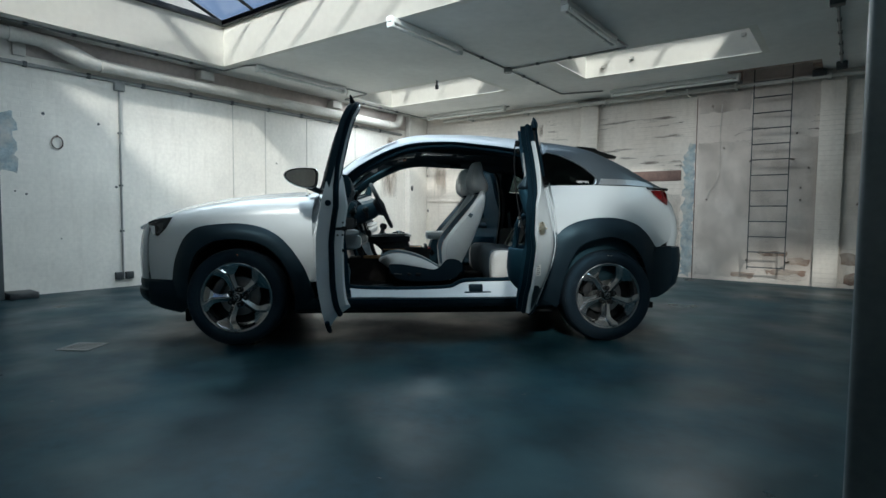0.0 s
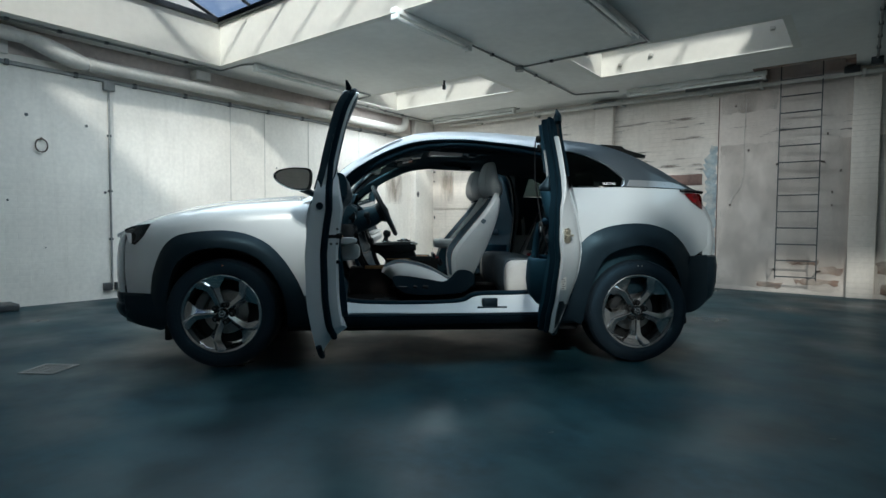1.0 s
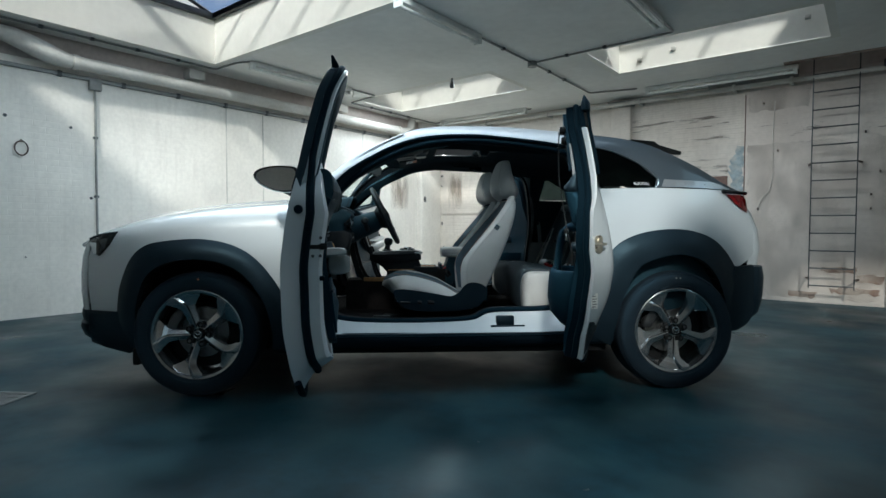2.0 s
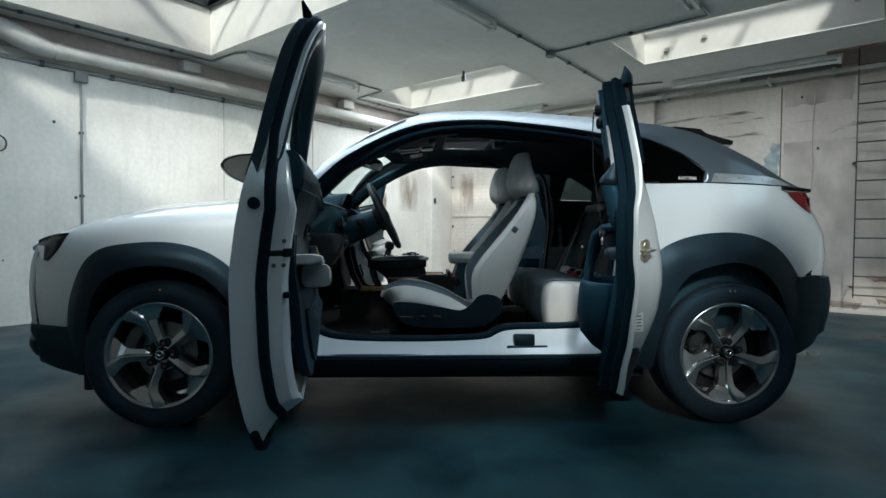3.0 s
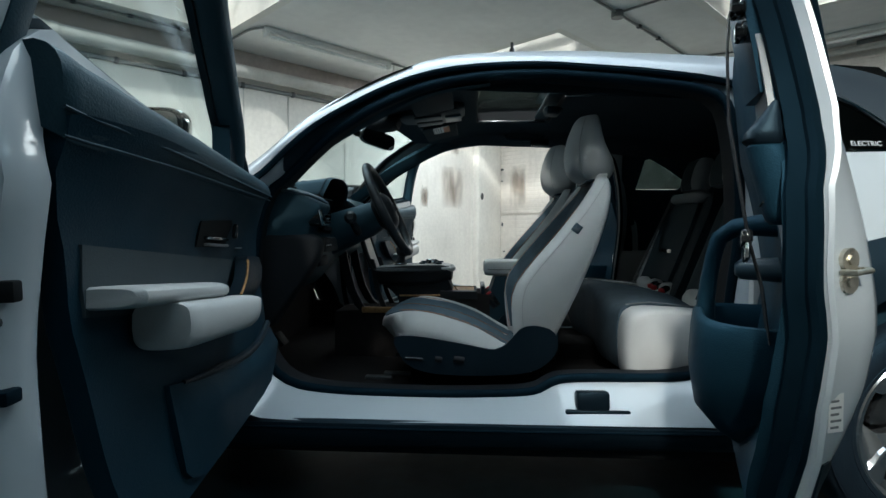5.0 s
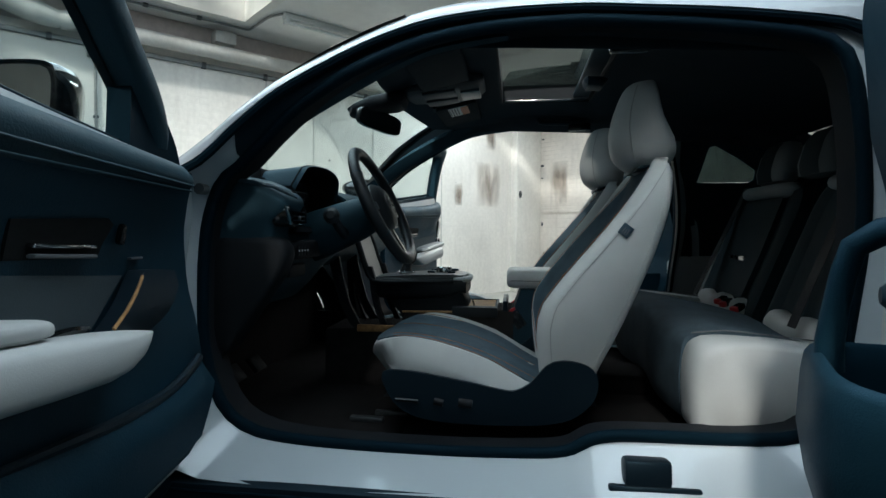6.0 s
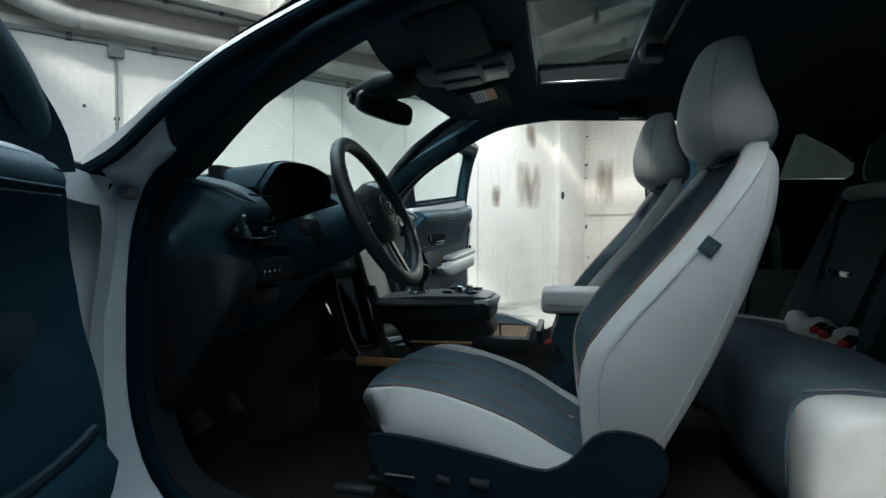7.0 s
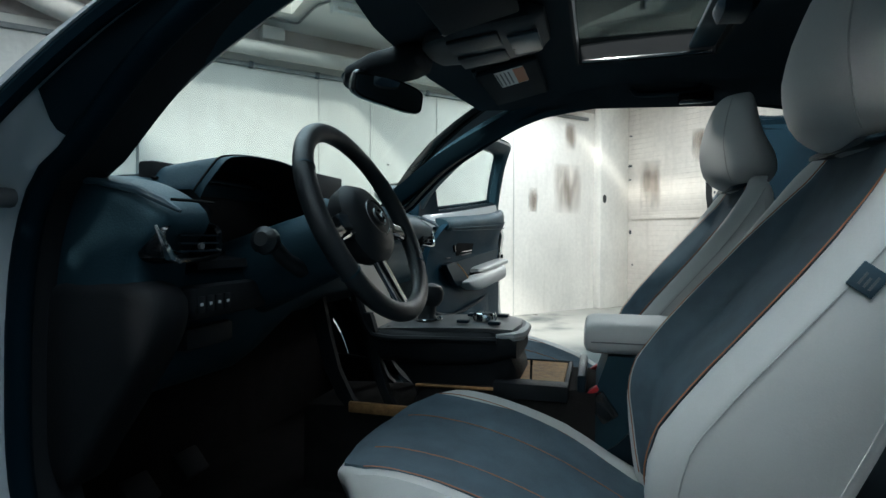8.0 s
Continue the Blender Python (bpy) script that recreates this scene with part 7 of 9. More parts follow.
for sd in (-1, 1):
    bm = bm_new()
    sheet(bm, c2([(0.82, 0.36), (0.84, 0.75), (0.85, 1.05), (0.83, 1.36)]) + c2([(1.0, 1.44), (1.25, 1.39)]) + c2([(1.5, 1.24), (1.7, 1.12)]) + [(1.7, 0.40)],
          lambda x, z: Vector((x, sd * (half(x, z) - 0.055), z)), 0.08, 0.01, holes=[[(0.925, 1.160), (1.155, 1.158), (1.178, 1.175), (1.178, 1.215), (1.10, 1.268), (0.985, 1.328), (0.958, 1.32)]], inward=(0, -sd, 0))
    ql = skin("rear_side_lining", bm, TRIM, "dark rear side lining")
    rows_ = []
    for x, k in ((0.82, 0.75), (0.84, 0.97), (1.0, 1.0), (1.15, 1.0), (1.20, 0.7)):
        rows_.append(((x, sd * (half(x, 0.75) - 0.078), 0.69), 0.02 * k, 0.115 * k, (0, 1, 0), (0, 0, 1)))
    part("side_armrest_panel", pad(rows_, 20, 4), LGREY, ql, "light grey side panel")
    # front footwell side and lower pillar lining
    bm = bm_new()
    sheet(bm, c2([(-0.98, 0.36), (-0.68, 0.38), (-0.71, 0.52), (-0.745, 0.66), (-0.98, 0.68)] if sd < 0 else [(-0.98, 0.36), (-0.70, 0.37), (-0.73, 0.45), (-0.80, 0.50), (-0.98, 0.51)], 0.05), lambda x, z: Vector((x, sd * 0.665, z)), 0.1, 0.02, inward=(0, -sd, 0))
    skin("footwell_lining", bm, BLACKPL, "black footwell side lining")
    # windscreen pillar lining
    bm = bm_new()
    hi = resample([Vector((x, z, 0)) for x, z in c2([(-0.665, 1.085), (-0.575, 1.158), (-0.49, 1.233), (-0.375, 1.306), (-0.262, 1.365), (-0.145, 1.408), (0.02, 1.436)], 0.03)], 24)
    lo = resample([Vector((x, z, 0)) for x, z in c2([(-0.69, 1.065), (-0.60, 1.128), (-0.50, 1.202), (-0.395, 1.262), (-0.28, 1.320), (-0.145, 1.375), (0.04, 1.402)], 0.03)], 24)
    rows = []
    for p, q in zip(hi, lo):
        w0, w1 = min(0.695, half(p.x, p.y) - 0.06), 0.632
        rows.append([Vector((p.x, sd * w0, p.y)), Vector((p.x * 0.7 + q.x * 0.3, sd * (w0 * 0.8 + w1 * 0.2), p.y * 0.6 + q.y * 0.4)), Vector((q.x, sd * (w1 + 0.02), q.y + 0.006)), Vector((q.x, sd * w1, q.y)),
                     Vector((q.x - 0.006, sd * (w1 - 0.02), q.y + 0.010)), Vector((q.x - 0.02, sd * 0.585, q.y + 0.045)), Vector((p.x - 0.02, sd * 0.60, p.y + 0.03))])
    loft(bm, rows, True, True)
    skin("pillar_lining", bm, TRIM, "dark windscreen pillar lining")
    # cantrail lining
    bm = bm_new()
    tube(bm, [Vector((x, sd * (half(x, z) - 0.085), z)) for x, z in c2([(-0.14, 1.452), (0.036, 1.466), (0.36, 1.449), (0.57, 1.424), (0.82, 1.38), (1.0, 1.37), (1.25, 1.34)], 0.08)], 0.038, 12)
    skin("cantrail_lining", bm, LINER, "charcoal cantrail lining")
    # grab handle
    bm = bm_new()
    tube(bm, [Vector((x, sd * 0.555, z)) for x, z in c2([(0.16, 1.445), (0.175, 1.425), (0.27, 1.42), (0.355, 1.42), (0.37, 1.44)], 0.02)], 0.010, 10)
    skin("grab_handle", bm, CLAD, "dark grab handle")
bm = bm_new()
box(bm, 1.52, 1.58, -0.62, 0.62, 0.36, 1.12, 0.02)
box(bm, 1.18, 1.80, -0.62, 0.62, 1.04, 1.07, 0.01)
skin("load_bay_panel", bm, CARPET, "black load bay lining")


# ---- seats ----
CUSH = spline([(-0.327, 0.556), (-0.322, 0.578), (-0.31, 0.597), (-0.285, 0.609), (-0.24, 0.615), (-0.175, 0.609), (-0.09, 0.588), (0.0, 0.556), (0.07, 0.522), (0.13, 0.492), (0.19, 0.476)])
CUSHW = spline([(-0.327, 0.165), (-0.322, 0.195), (-0.305, 0.226), (-0.27, 0.246), (-0.22, 0.256), (-0.05, 0.262), (0.1, 0.262), (0.19, 0.25)])
BOLSTER = spline([(0.48, 0.140), (0.56, 0.128), (0.605, 0.124), (0.66, 0.121), (0.715, 0.131), (0.78, 0.172), (0.841, 0.221), (0.952, 0.313), (1.03, 0.370), (1.075, 0.400), (1.10, 0.418), (1.126, 0.440)])
REARLINE = spline([(0.48, 0.242), (0.56, 0.276), (0.66, 0.324), (0.776, 0.374), (0.88, 0.414), (0.972, 0.443), (1.03, 0.455), (1.075, 0.460), (1.10, 0.458), (1.126, 0.452)])
HALFBACK = spline([(0.48, 0.240), (0.56, 0.246), (0.70, 0.257), (0.85, 0.261), (0.97, 0.253), (1.03, 0.240), (1.07, 0.222), (1.095, 0.198), (1.112, 0.165), (1.126, 0.115)])


def bow(x, v):
    """The cushion's front edge curves forward in plan."""
    front_ = max(0.0, min(1.0, (-0.10 - x) / 0.22))
    return x - 0.038 * max(0.0, 1 - v * v) * front_ + 0.050 * max(0.0, (abs(v) - 0.62) / 0.38) ** 2.2 * front_ ** 1.5


def front_seat(cy, inner):
    """A front seat. inner: +1 where the car's middle lies towards +y."""
    bm = bm_new()
    # lower shield
    side = [(-0.282, 0.548), (-0.276, 0.508), (-0.228, 0.448), (-0.11, 0.423), (0.155, 0.430), (0.25, 0.475), (0.276, 0.53), (0.262, 0.575), (0.20, 0.594), (0.15, 0.585), (0.115, 0.545), (0.065, 0.512), (-0.05, 0.530), (-0.20, 0.552)]
    lp = resample([(*p, 0) for p in c2(side, 0.02, True)], 60, True)
    loft(bm, [[Vector((p.x, cy + y, min(p.y, 0.475))) for p in lp] for y in (-0.245, -0.20, 0.20, 0.245)], True, True)
    seat = part("front_seat", bm, TRIM, car, "light grey and slate blue front seat")
    for e in (-1, 1):
        bm = bm_new()
        sheet(bm, [(p.x, p.y) for p in lp], lambda x, z: Vector((x, cy + e * (0.264 + 0.010 * (1 - min(1, ((x + 0.02) / 0.3) ** 2))), z)), 0.03, 0.012, inward=(0, -e, 0))
        part("seat_shield", bm, CLAD, seat, "dark plastic seat shield")
        if e * inner < 0:
            for xx, w_, h_ in ((-0.215, 0.03, 0.005), (-0.13, 0.012, 0.010), (-0.06, 0.018, 0.012)):
                bm = bm_new()
                tube(bm, [(xx - w_, cy + e * 0.271, 0.478), (xx + w_, cy + e * 0.272, 0.474)], h_, 10, squash=1.0)
                part("seat_switch", bm, BLACKPL, seat)
            bm = bm_new()
            tube(bm, [(xx_, cy + e * 0.2765, zz_) for xx_, zz_ in ((-0.245, 0.480), (-0.185, 0.479))], 0.0018, 6)
            part("switch_edge", bm, MIDGREY, seat)

    # cushion
    def cush_top(x, v):
        base = CUSH(x)
        wing = 0.024 * max(0.0, min(1, (abs(v) - 0.50) / 0.34)) ** 1.4 * np.interp(x, [-0.32, -0.22, 0.0, 0.18], [0.5, 0.9, 1.0, 0.4])
        roll = -0.070 * max(0.0, (abs(v) - 0.87) / 0.13) ** 1.7
        return float(base + wing + roll)
    bm = bm_new()
    rows = []
    xs_ = [-0.327, -0.325, -0.322, -0.316, -0.308, -0.298, -0.285, -0.265, -0.24, -0.21, -0.18, -0.15, -0.12, -0.08, -0.04, 0.0, 0.04, 0.09, 0.15, 0.19]
    vs_ = [-1.0, -0.985, -0.95, -0.88, -0.78, -0.70, -0.62, -0.45, -0.25, 0, 0.25, 0.45, 0.62, 0.70, 0.78, 0.88, 0.95, 0.985, 1.0]
    for x in xs_:
        hw_ = CUSHW(x)
        lo = float(np.interp(x, [-0.325, -0.27, 0.0, 0.08, 0.19], [0.550, 0.540, 0.510, 0.480, 0.440]))
        row = [Vector((bow(x, v), cy + v * hw_, cush_top(x, v) if abs(v) < 0.99 else max(lo + 0.01, cush_top(x, v) - 0.015))) for v in vs_]
        row += [Vector((bow(x, 0.97), cy + hw_ * 0.97, lo)), Vector((bow(x, 0.97), cy - hw_ * 0.97, lo))]
        rows.append(row)
    loft(bm, rows, True, True)
    part("cushion", bm, LGREY, seat, "light grey leatherette seat cushion", 60)
    # cloth inlay of the cushion
    bm = bm_new()
    sheet(bm, c2([(-0.262, -0.194), (-0.300, -0.155), (-0.3125, -0.08), (-0.315, 0.0), (-0.3125, 0.08), (-0.300, 0.155), (-0.262, 0.194)]) + c2([(-0.1, 0.192), (0.05, 0.186), (0.16, 0.168)]) + c2([(0.16, -0.168), (0.05, -0.186), (-0.1, -0.192)]),
          lambda x, y: Vector((bow(x, y / CUSHW(x)), cy + y, cush_top(x, y / CUSHW(x)) + 0.005 - 0.005 * math.exp(-((abs(y) - 0.085) / 0.008) ** 2))), 0.022, 0.012, inward=(0, 0, -1))
    part("cushion_inlay", bm, FABRIC, seat, "slate blue cloth seat inlay")
    for yy in (-0.085, 0.085):
        bm = bm_new()
        tube(bm, [Vector((bow(x, yy / 0.26), cy + yy * (1 if x < -0.05 else 1 - 0.2 * (x + 0.05)), cush_top(x, yy / CUSHW(x)) + 0.004)) for x in np.linspace(-0.27, 0.13, 24)], 0.0009, 5)
        part("cushion_stitching", bm, STITCH, seat, "orange stitching")
    for e in (-1, 1):
        bm = bm_new()
        edge_y = lambda x: float(np.interp(x, [-0.262, -0.1, 0.05, 0.15], [0.1945, 0.1925, 0.1865, 0.169]))
        tube(bm, [Vector((bow(x, edge_y(x) / CUSHW(x)), cy + e * edge_y(x), cush_top(x, edge_y(x) / CUSHW(x)) + 0.004)) for x in np.linspace(-0.262, 0.15, 30)], 0.0009, 5)
        part("cushion_piping", bm, STITCH, seat, "orange piping")

    # backrest: level rings; bolsters stand out before the middle
    def wing(z):
        return float(np.interp(z, [0.50, 0.62, 0.72, 0.85, 0.98, 1.06, 1.12], [0.030, 0.040, 0.050, 0.055, 0.045, 0.028, 0.0]))

    def front_x(z, v):
        """The front face at height z, v from -1 to 1 across."""
        w_ = max(0.0, min(1.0, (abs(v) - 0.50) / 0.32))
        return BOLSTER(z) + wing(z) * (1 - w_ * w_ * (3 - 2 * w_)) + 0.030 * max(0.0, (min(abs(v), 1.0) - 0.86) / 0.14) ** 2
    zs_ = [0.49, 0.53, 0.57, 0.61, 0.65, 0.69, 0.73, 0.77, 0.81, 0.85, 0.89, 0.93, 0.97, 1.0, 1.03, 1.055, 1.075, 1.09, 1.102, 1.112, 1.12, 1.126]
    vs_ = (-1.0, -0.985, -0.955, -0.91, -0.86, -0.80, -0.72, -0.64, -0.56, -0.48, -0.3, -0.1, 0.1, 0.3, 0.48, 0.56, 0.64, 0.72, 0.80, 0.86, 0.91, 0.955, 0.985, 1.0)
    bm = bm_new()
    rows = []
    for z in zs_:
        hw_ = HALFBACK(z)
        row = [Vector((front_x(z, v), cy + v * hw_, z)) for v in vs_]
        rear = REARLINE(z)
        row += [Vector((rear - d_, cy + v * hw_ * 0.99, z)) for v, d_ in ((1.0, 0.016), (0.985, 0.005), (0.94, 0.0), (0.6, -0.004), (0, -0.006), (-0.6, -0.004), (-0.94, 0.0), (-0.985, 0.005), (-1.0, 0.016))]
        rows.append(row)
    loft(bm, rows, True, True)
    part("backrest", bm, LGREY, seat, "light grey leatherette backrest", 70)

    def back_front(z, y):
        return Vector((front_x(z, y / HALFBACK(z)) - 0.004, cy + y, z))
    INW = spline([(0.52, 0.165), (0.62, 0.180), (0.70, 0.196), (0.85, 0.206), (0.95, 0.196), (1.03, 0.165), (1.08, 0.125), (1.10, 0.10)])
    heights = np.linspace(0.52, 1.10, 34)
    bm = bm_new()
    rows = [[back_front(z, INW(z) * u) + Vector((-0.0015 if abs(u) < 0.97 else 0.002, 0, 0)) for u in np.linspace(-1, 1, 27)] for z in heights]
    loft(bm, rows, False, False)
    part("backrest_inlay", bm, FABRIC, seat, "slate blue cloth backrest inlay", 70)
    for e in (-1, 1):
        bm = bm_new()
        tube(bm, [back_front(z, e * (INW(z) + 0.002)) for z in heights], 0.0010, 5)
        part("backrest_piping", bm, STITCH, seat, "orange piping")
        bm = bm_new()
        tube(bm, [back_front(z, e * float(np.interp(z, [0.60, 0.75, 0.90, 0.965], [0.10, 0.12, 0.118, 0.085]))) for z in np.linspace(0.60, 0.965, 22)], 0.0020, 5)
        part("backrest_seam", bm, FABRIC, seat)
        # seam between bolster and side panel
        bm = bm_new()
        tube(bm, [Vector((front_x(z, 1.0) + 0.004, cy + e * (HALFBACK(z) + 0.0002), z)) for z in np.linspace(0.56, 1.085, 34)], 0.0011, 5)
        part("side_seam", bm, THREAD, seat)
        bm = bm_new()
        tube(bm, [Vector((REARLINE(z) - 0.020, cy + e * (HALFBACK(z) * 0.992 + 0.0004), z)) for z in np.linspace(0.56, 1.06, 24)], 0.0010, 5)
        part("rear_seam", bm, LGREY, seat)
    bm = bm_new()
    tube(bm, [back_front(0.966, y) for y in np.linspace(-0.085, 0.085, 9)], 0.0018, 5)
    part("backrest_seam", bm, FABRIC, seat)
    if inner > 0:
        z = 0.925
        q = Matrix.Translation((front_x(z, 1.0) + 0.016, cy - HALFBACK(z) - 0.002, z)) @ Matrix.Rotation(radians(36), 4, "Y")
        bm = bm_new()
        box(bm, -0.016, 0.013, -0.0015, 0.0015, -0.015, 0.015, 0.001, m=q)
        part("fabric_label", bm, SATINBLUE, seat, "small dark woven airbag label")
        for k, (a_, b_) in enumerate(((-0.009, 0.006), (-0.009, 0.003), (-0.009, 0.008))):
            bm = bm_new()
            box(bm, -0.008 + 0.006 * k, -0.0055 + 0.006 * k, -0.0022, -0.0012, a_, b_, m=q)
            part("label_print", bm, MIDGREY, seat)
    # headrest: upright face, deep and rounded at the foot, slim at the top
    HF = spline([(1.092, 0.402), (1.102, 0.380), (1.125, 0.352), (1.155, 0.338), (1.20, 0.333), (1.25, 0.341), (1.30, 0.357), (1.335, 0.374), (1.350, 0.392), (1.356, 0.412)])
    HR = spline([(1.092, 0.452), (1.102, 0.475), (1.125, 0.498), (1.15, 0.506), (1.18, 0.500), (1.21, 0.484), (1.25, 0.464), (1.30, 0.453), (1.335, 0.446), (1.350, 0.436), (1.356, 0.424)])
    HH = spline([(1.092, 0.060), (1.102, 0.090), (1.125, 0.118), (1.155, 0.132), (1.20, 0.136), (1.25, 0.128), (1.30, 0.108), (1.335, 0.082), (1.350, 0.056), (1.356, 0.028)])
    bm = bm_new()
    rows = []
    for z in (1.092, 1.096, 1.102, 1.112, 1.125, 1.14, 1.16, 1.185, 1.21, 1.24, 1.27, 1.30, 1.32, 1.335, 1.344, 1.350, 1.354, 1.356):
        xm, th, hw_ = (HF(z) + HR(z)) / 2, (HR(z) - HF(z)) / 2, HH(z)
        rows.append([Vector((xm + v + 0.022 * (u / hw_) ** 2, cy + u, z)) for u, v in oval(30, hw_, th, 2.4)])
    loft(bm, rows, True, True)
    part("headrest", bm, LGREY, seat, "light grey padded headrest", 70)

    def on_head(z, share):
        xm, th, hw_ = (HF(z) + HR(z)) / 2, (HR(z) - HF(z)) / 2, HH(z)
        return xm - th * (1 - share ** 2.4) ** (1 / 2.4) + 0.022 * share ** 2 - 0.0004, hw_ * share
    for e in (-1, 1):
        bm = bm_new()
        tube(bm, [Vector((on_head(z, 0.80)[0], cy + e * on_head(z, 0.80)[1], z)) for z in np.linspace(1.115, 1.335, 18)], 0.0014, 5)
        part("headrest_stitching", bm, THREAD, seat)
        bm = bm_new()
        tube(bm, [(0.430, cy + e * 0.06, 1.04), (0.428, cy + e * 0.06, 1.14)], 0.006, 8)
        part("headrest_post", bm, CHROME, seat)
    rows_ = [((x_, cy, z_), 0.100, t_, (0, 1, 0), (0.3, 0, 1)) for x_, z_, t_ in ((0.395, 1.098, 0.006), (0.43, 1.104, 0.010), (0.465, 1.100, 0.006))]
    part("headrest_collar", pad(rows_, 20, 4), CLAD, seat)
    # buckle
    bm = bm_new()
    box(bm, -0.02, 0.02, -0.012, 0.012, -0.03, 0.03, 0.005, m=Matrix.Translation((0.075, cy + inner * 0.265, 0.61)) @ Matrix.Rotation(radians(-35), 4, "Y"))
    part("belt_buckle", bm, GLOSSBLACK, seat)
    bm = bm_new()
    box(bm, -0.016, 0.016, -0.010, 0.010, 0.0, 0.010, 0.002, m=Matrix.Translation((0.055, cy + inner * 0.265, 0.638)) @ Matrix.Rotation(radians(-35), 4, "Y"))
    part("buckle_button", bm, REDPL, seat, "red belt release button")
    return seat


front_seat(-0.365, 1)
front_seat(0.365, -1)


def rear_bench():
    bm = bm_new()
    box(bm, 0.58, 1.25, -0.60, 0.60, 0.36, 0.50, 0.03)
    bench = part("rear_seat", bm, TRIM, car, "light grey and slate blue rear bench")

    def top(x, y):
        return float(np.interp(x, [0.49, 0.62, 0.85, 1.08], [0.642, 0.655, 0.632, 0.595])) + 0.010 * math.cos(y * 10.5)
    prof = [(0.515, 0.42), (0.497, 0.47), (0.493, 0.55), (0.499, 0.61), (0.515, 0.637), (0.545, 0.648), (0.62, 0.653), (0.74, 0.636), (0.86, 0.605), (1.0, 0.565), (1.08, 0.55), (1.08, 0.42)]
    bm = bm_new()
    loft(bm, [[Vector((x + (0.012 * math.cos(y * 10.5) if z < 0.63 and x < 0.6 else 0), y, z + (0.010 * math.cos(y * 10.5) + 0.022 * max(0.0, 1 - (y / 0.5) ** 4) if z > 0.6 else 0))) for x, z in prof] for y in np.linspace(-0.515, 0.515, 35)], True, True)
    part("bench_cushion", bm, FABRIC, bench, "slate blue cloth bench cushion", 60)
    for e in (-1, 1):
        bm = bm_new()
        rows = []
        for y, k in ((0.50, 1.0), (0.535, 1.02), (0.60, 1.02), (0.622, 1.0), (0.635, 0.965), (0.642, 0.90)):
            rows.append([Vector((0.792 + (x - 0.78) * k, e * y, 0.527 + (z - 0.535) * k)) for x, z in c2([(0.53, 0.412), (0.503, 0.44), (0.495, 0.54), (0.502, 0.615), (0.525, 0.648), (0.58, 0.660), (0.74, 0.652), (0.90, 0.632), (1.06, 0.605), (1.08, 0.50), (1.06, 0.43), (0.80, 0.425)], 0.02, True)])
        loft(bm, rows, True, True)
        part("bench_end", bm, LGREY, bench, "light grey leatherette cushion end", 60)
        bm = bm_new()
        tube(bm, [Vector((x, e * 0.517, top(x, 0.517) + 0.004)) for x in np.linspace(0.53, 1.05, 14)], 0.002, 5)
        part("bench_seam", bm, MIDGREY, bench)
    for cy in (-0.33, 0.33):
        bm = bm_new()
        rows = []
        for h in np.linspace(0, 1, 11):
            x, z = 0.905 + 0.20 * h, 0.585 + 0.52 * h
            hw_ = 0.285 - 0.05 * max(0.0, (h - 0.8) / 0.2) ** 2
            row = []
            for v in (-1, -0.96, -0.85, -0.7, -0.4, 0, 0.4, 0.7, 0.85, 0.96, 1):
                f = -0.025 * max(0.0, (abs(v) - 0.55) / 0.3 if abs(v) < 0.85 else 1 - (abs(v) - 0.85) / 0.3)
                row.append(Vector((x + f, cy + v * hw_, z)))
            row += [Vector((x + 0.12, cy + hw_, z - 0.04)), Vector((x + 0.12, cy - hw_, z - 0.04))]
            rows.append(row)
        loft(bm, rows, True, True)
        part("bench_backrest", bm, BENCHCLOTH, bench, "dark slate rear backrest", 60)
        bm = bm_new()
        sheet(bm, c2([(0.18, -0.17), (0.5, -0.175), (0.90, -0.16)], 0.1) + c2([(0.92, 0.0), (0.90, 0.16), (0.5, 0.175), (0.18, 0.17)], 0.1),
              lambda h, y: Vector((0.905 + 0.20 * h - 0.028 + 0.012 * math.exp(-((h - 0.42) / 0.012) ** 2), cy + y, 0.585 + 0.52 * h)), 0.05, 0.03, inward=(1, 0, 0))
        part("backrest_inlay", bm, BENCHCLOTH, bench, "dark slate backrest middle")
        # light grey roll at the foot of the backrest and band along its top
        bm = bm_new()
        rows = []
        for u in np.linspace(-1, 1, 17):
            k = max(0.05, 1 - abs(u) ** 6) ** 0.5
            dip = 0.012 * math.cos(u * 9.0)
            rows.append([Vector((0.915 + a_ * k, cy + u * 0.262, 0.622 + dip + b_ * k)) for a_, b_ in oval(14, 0.042, 0.046, 2.4)])
        loft(bm, rows, True, True)
        part("backrest_roll", bm, LGREY, bench, "light grey roll at the foot of the backrest", 60)
        bm = bm_new()
        rows = []
        for u in np.linspace(-1, 1, 15):
            k = max(0.1, 1 - abs(u) ** 8)
            rows.append([Vector((1.083 + a_ * k, cy + u * 0.236, 1.085 + b_ * k)) for a_, b_ in oval(12, 0.040, 0.030, 2.6)])
        loft(bm, rows, True, True)
        part("backrest_top_band", bm, SHADEDGREY, bench, "light grey band along the top of the backrest, darkened for shade", 60)
        if cy > 0:
            bm = bm_new()
            tube(bm, [Vector((0.905 + 0.20 * h - 0.006, cy + 0.268, 0.600 + 0.52 * h)) for h in np.linspace(0.08, 0.62, 10)], 0.015, 8)
            part("backrest_edge", bm, LGREY, bench, "light grey backrest edge")
        # belt across the backrest
        bm = bm_new()
        x_a = cy + (0.14 if cy > 0 else -0.02)
        rows = []
        for k in np.linspace(0, 1, 8):
            p = Vector((1.12, x_a + 0.10, 1.12)).lerp(Vector((0.86, x_a - 0.06, 0.66)), k)
            rows.append([p + Vector((-0.035, dy, 0)) for dy in (-0.023, 0.023)] + [p + Vector((-0.033, dy, 0)) for dy in (0.023, -0.023)])
        loft(bm, rows, True, True)
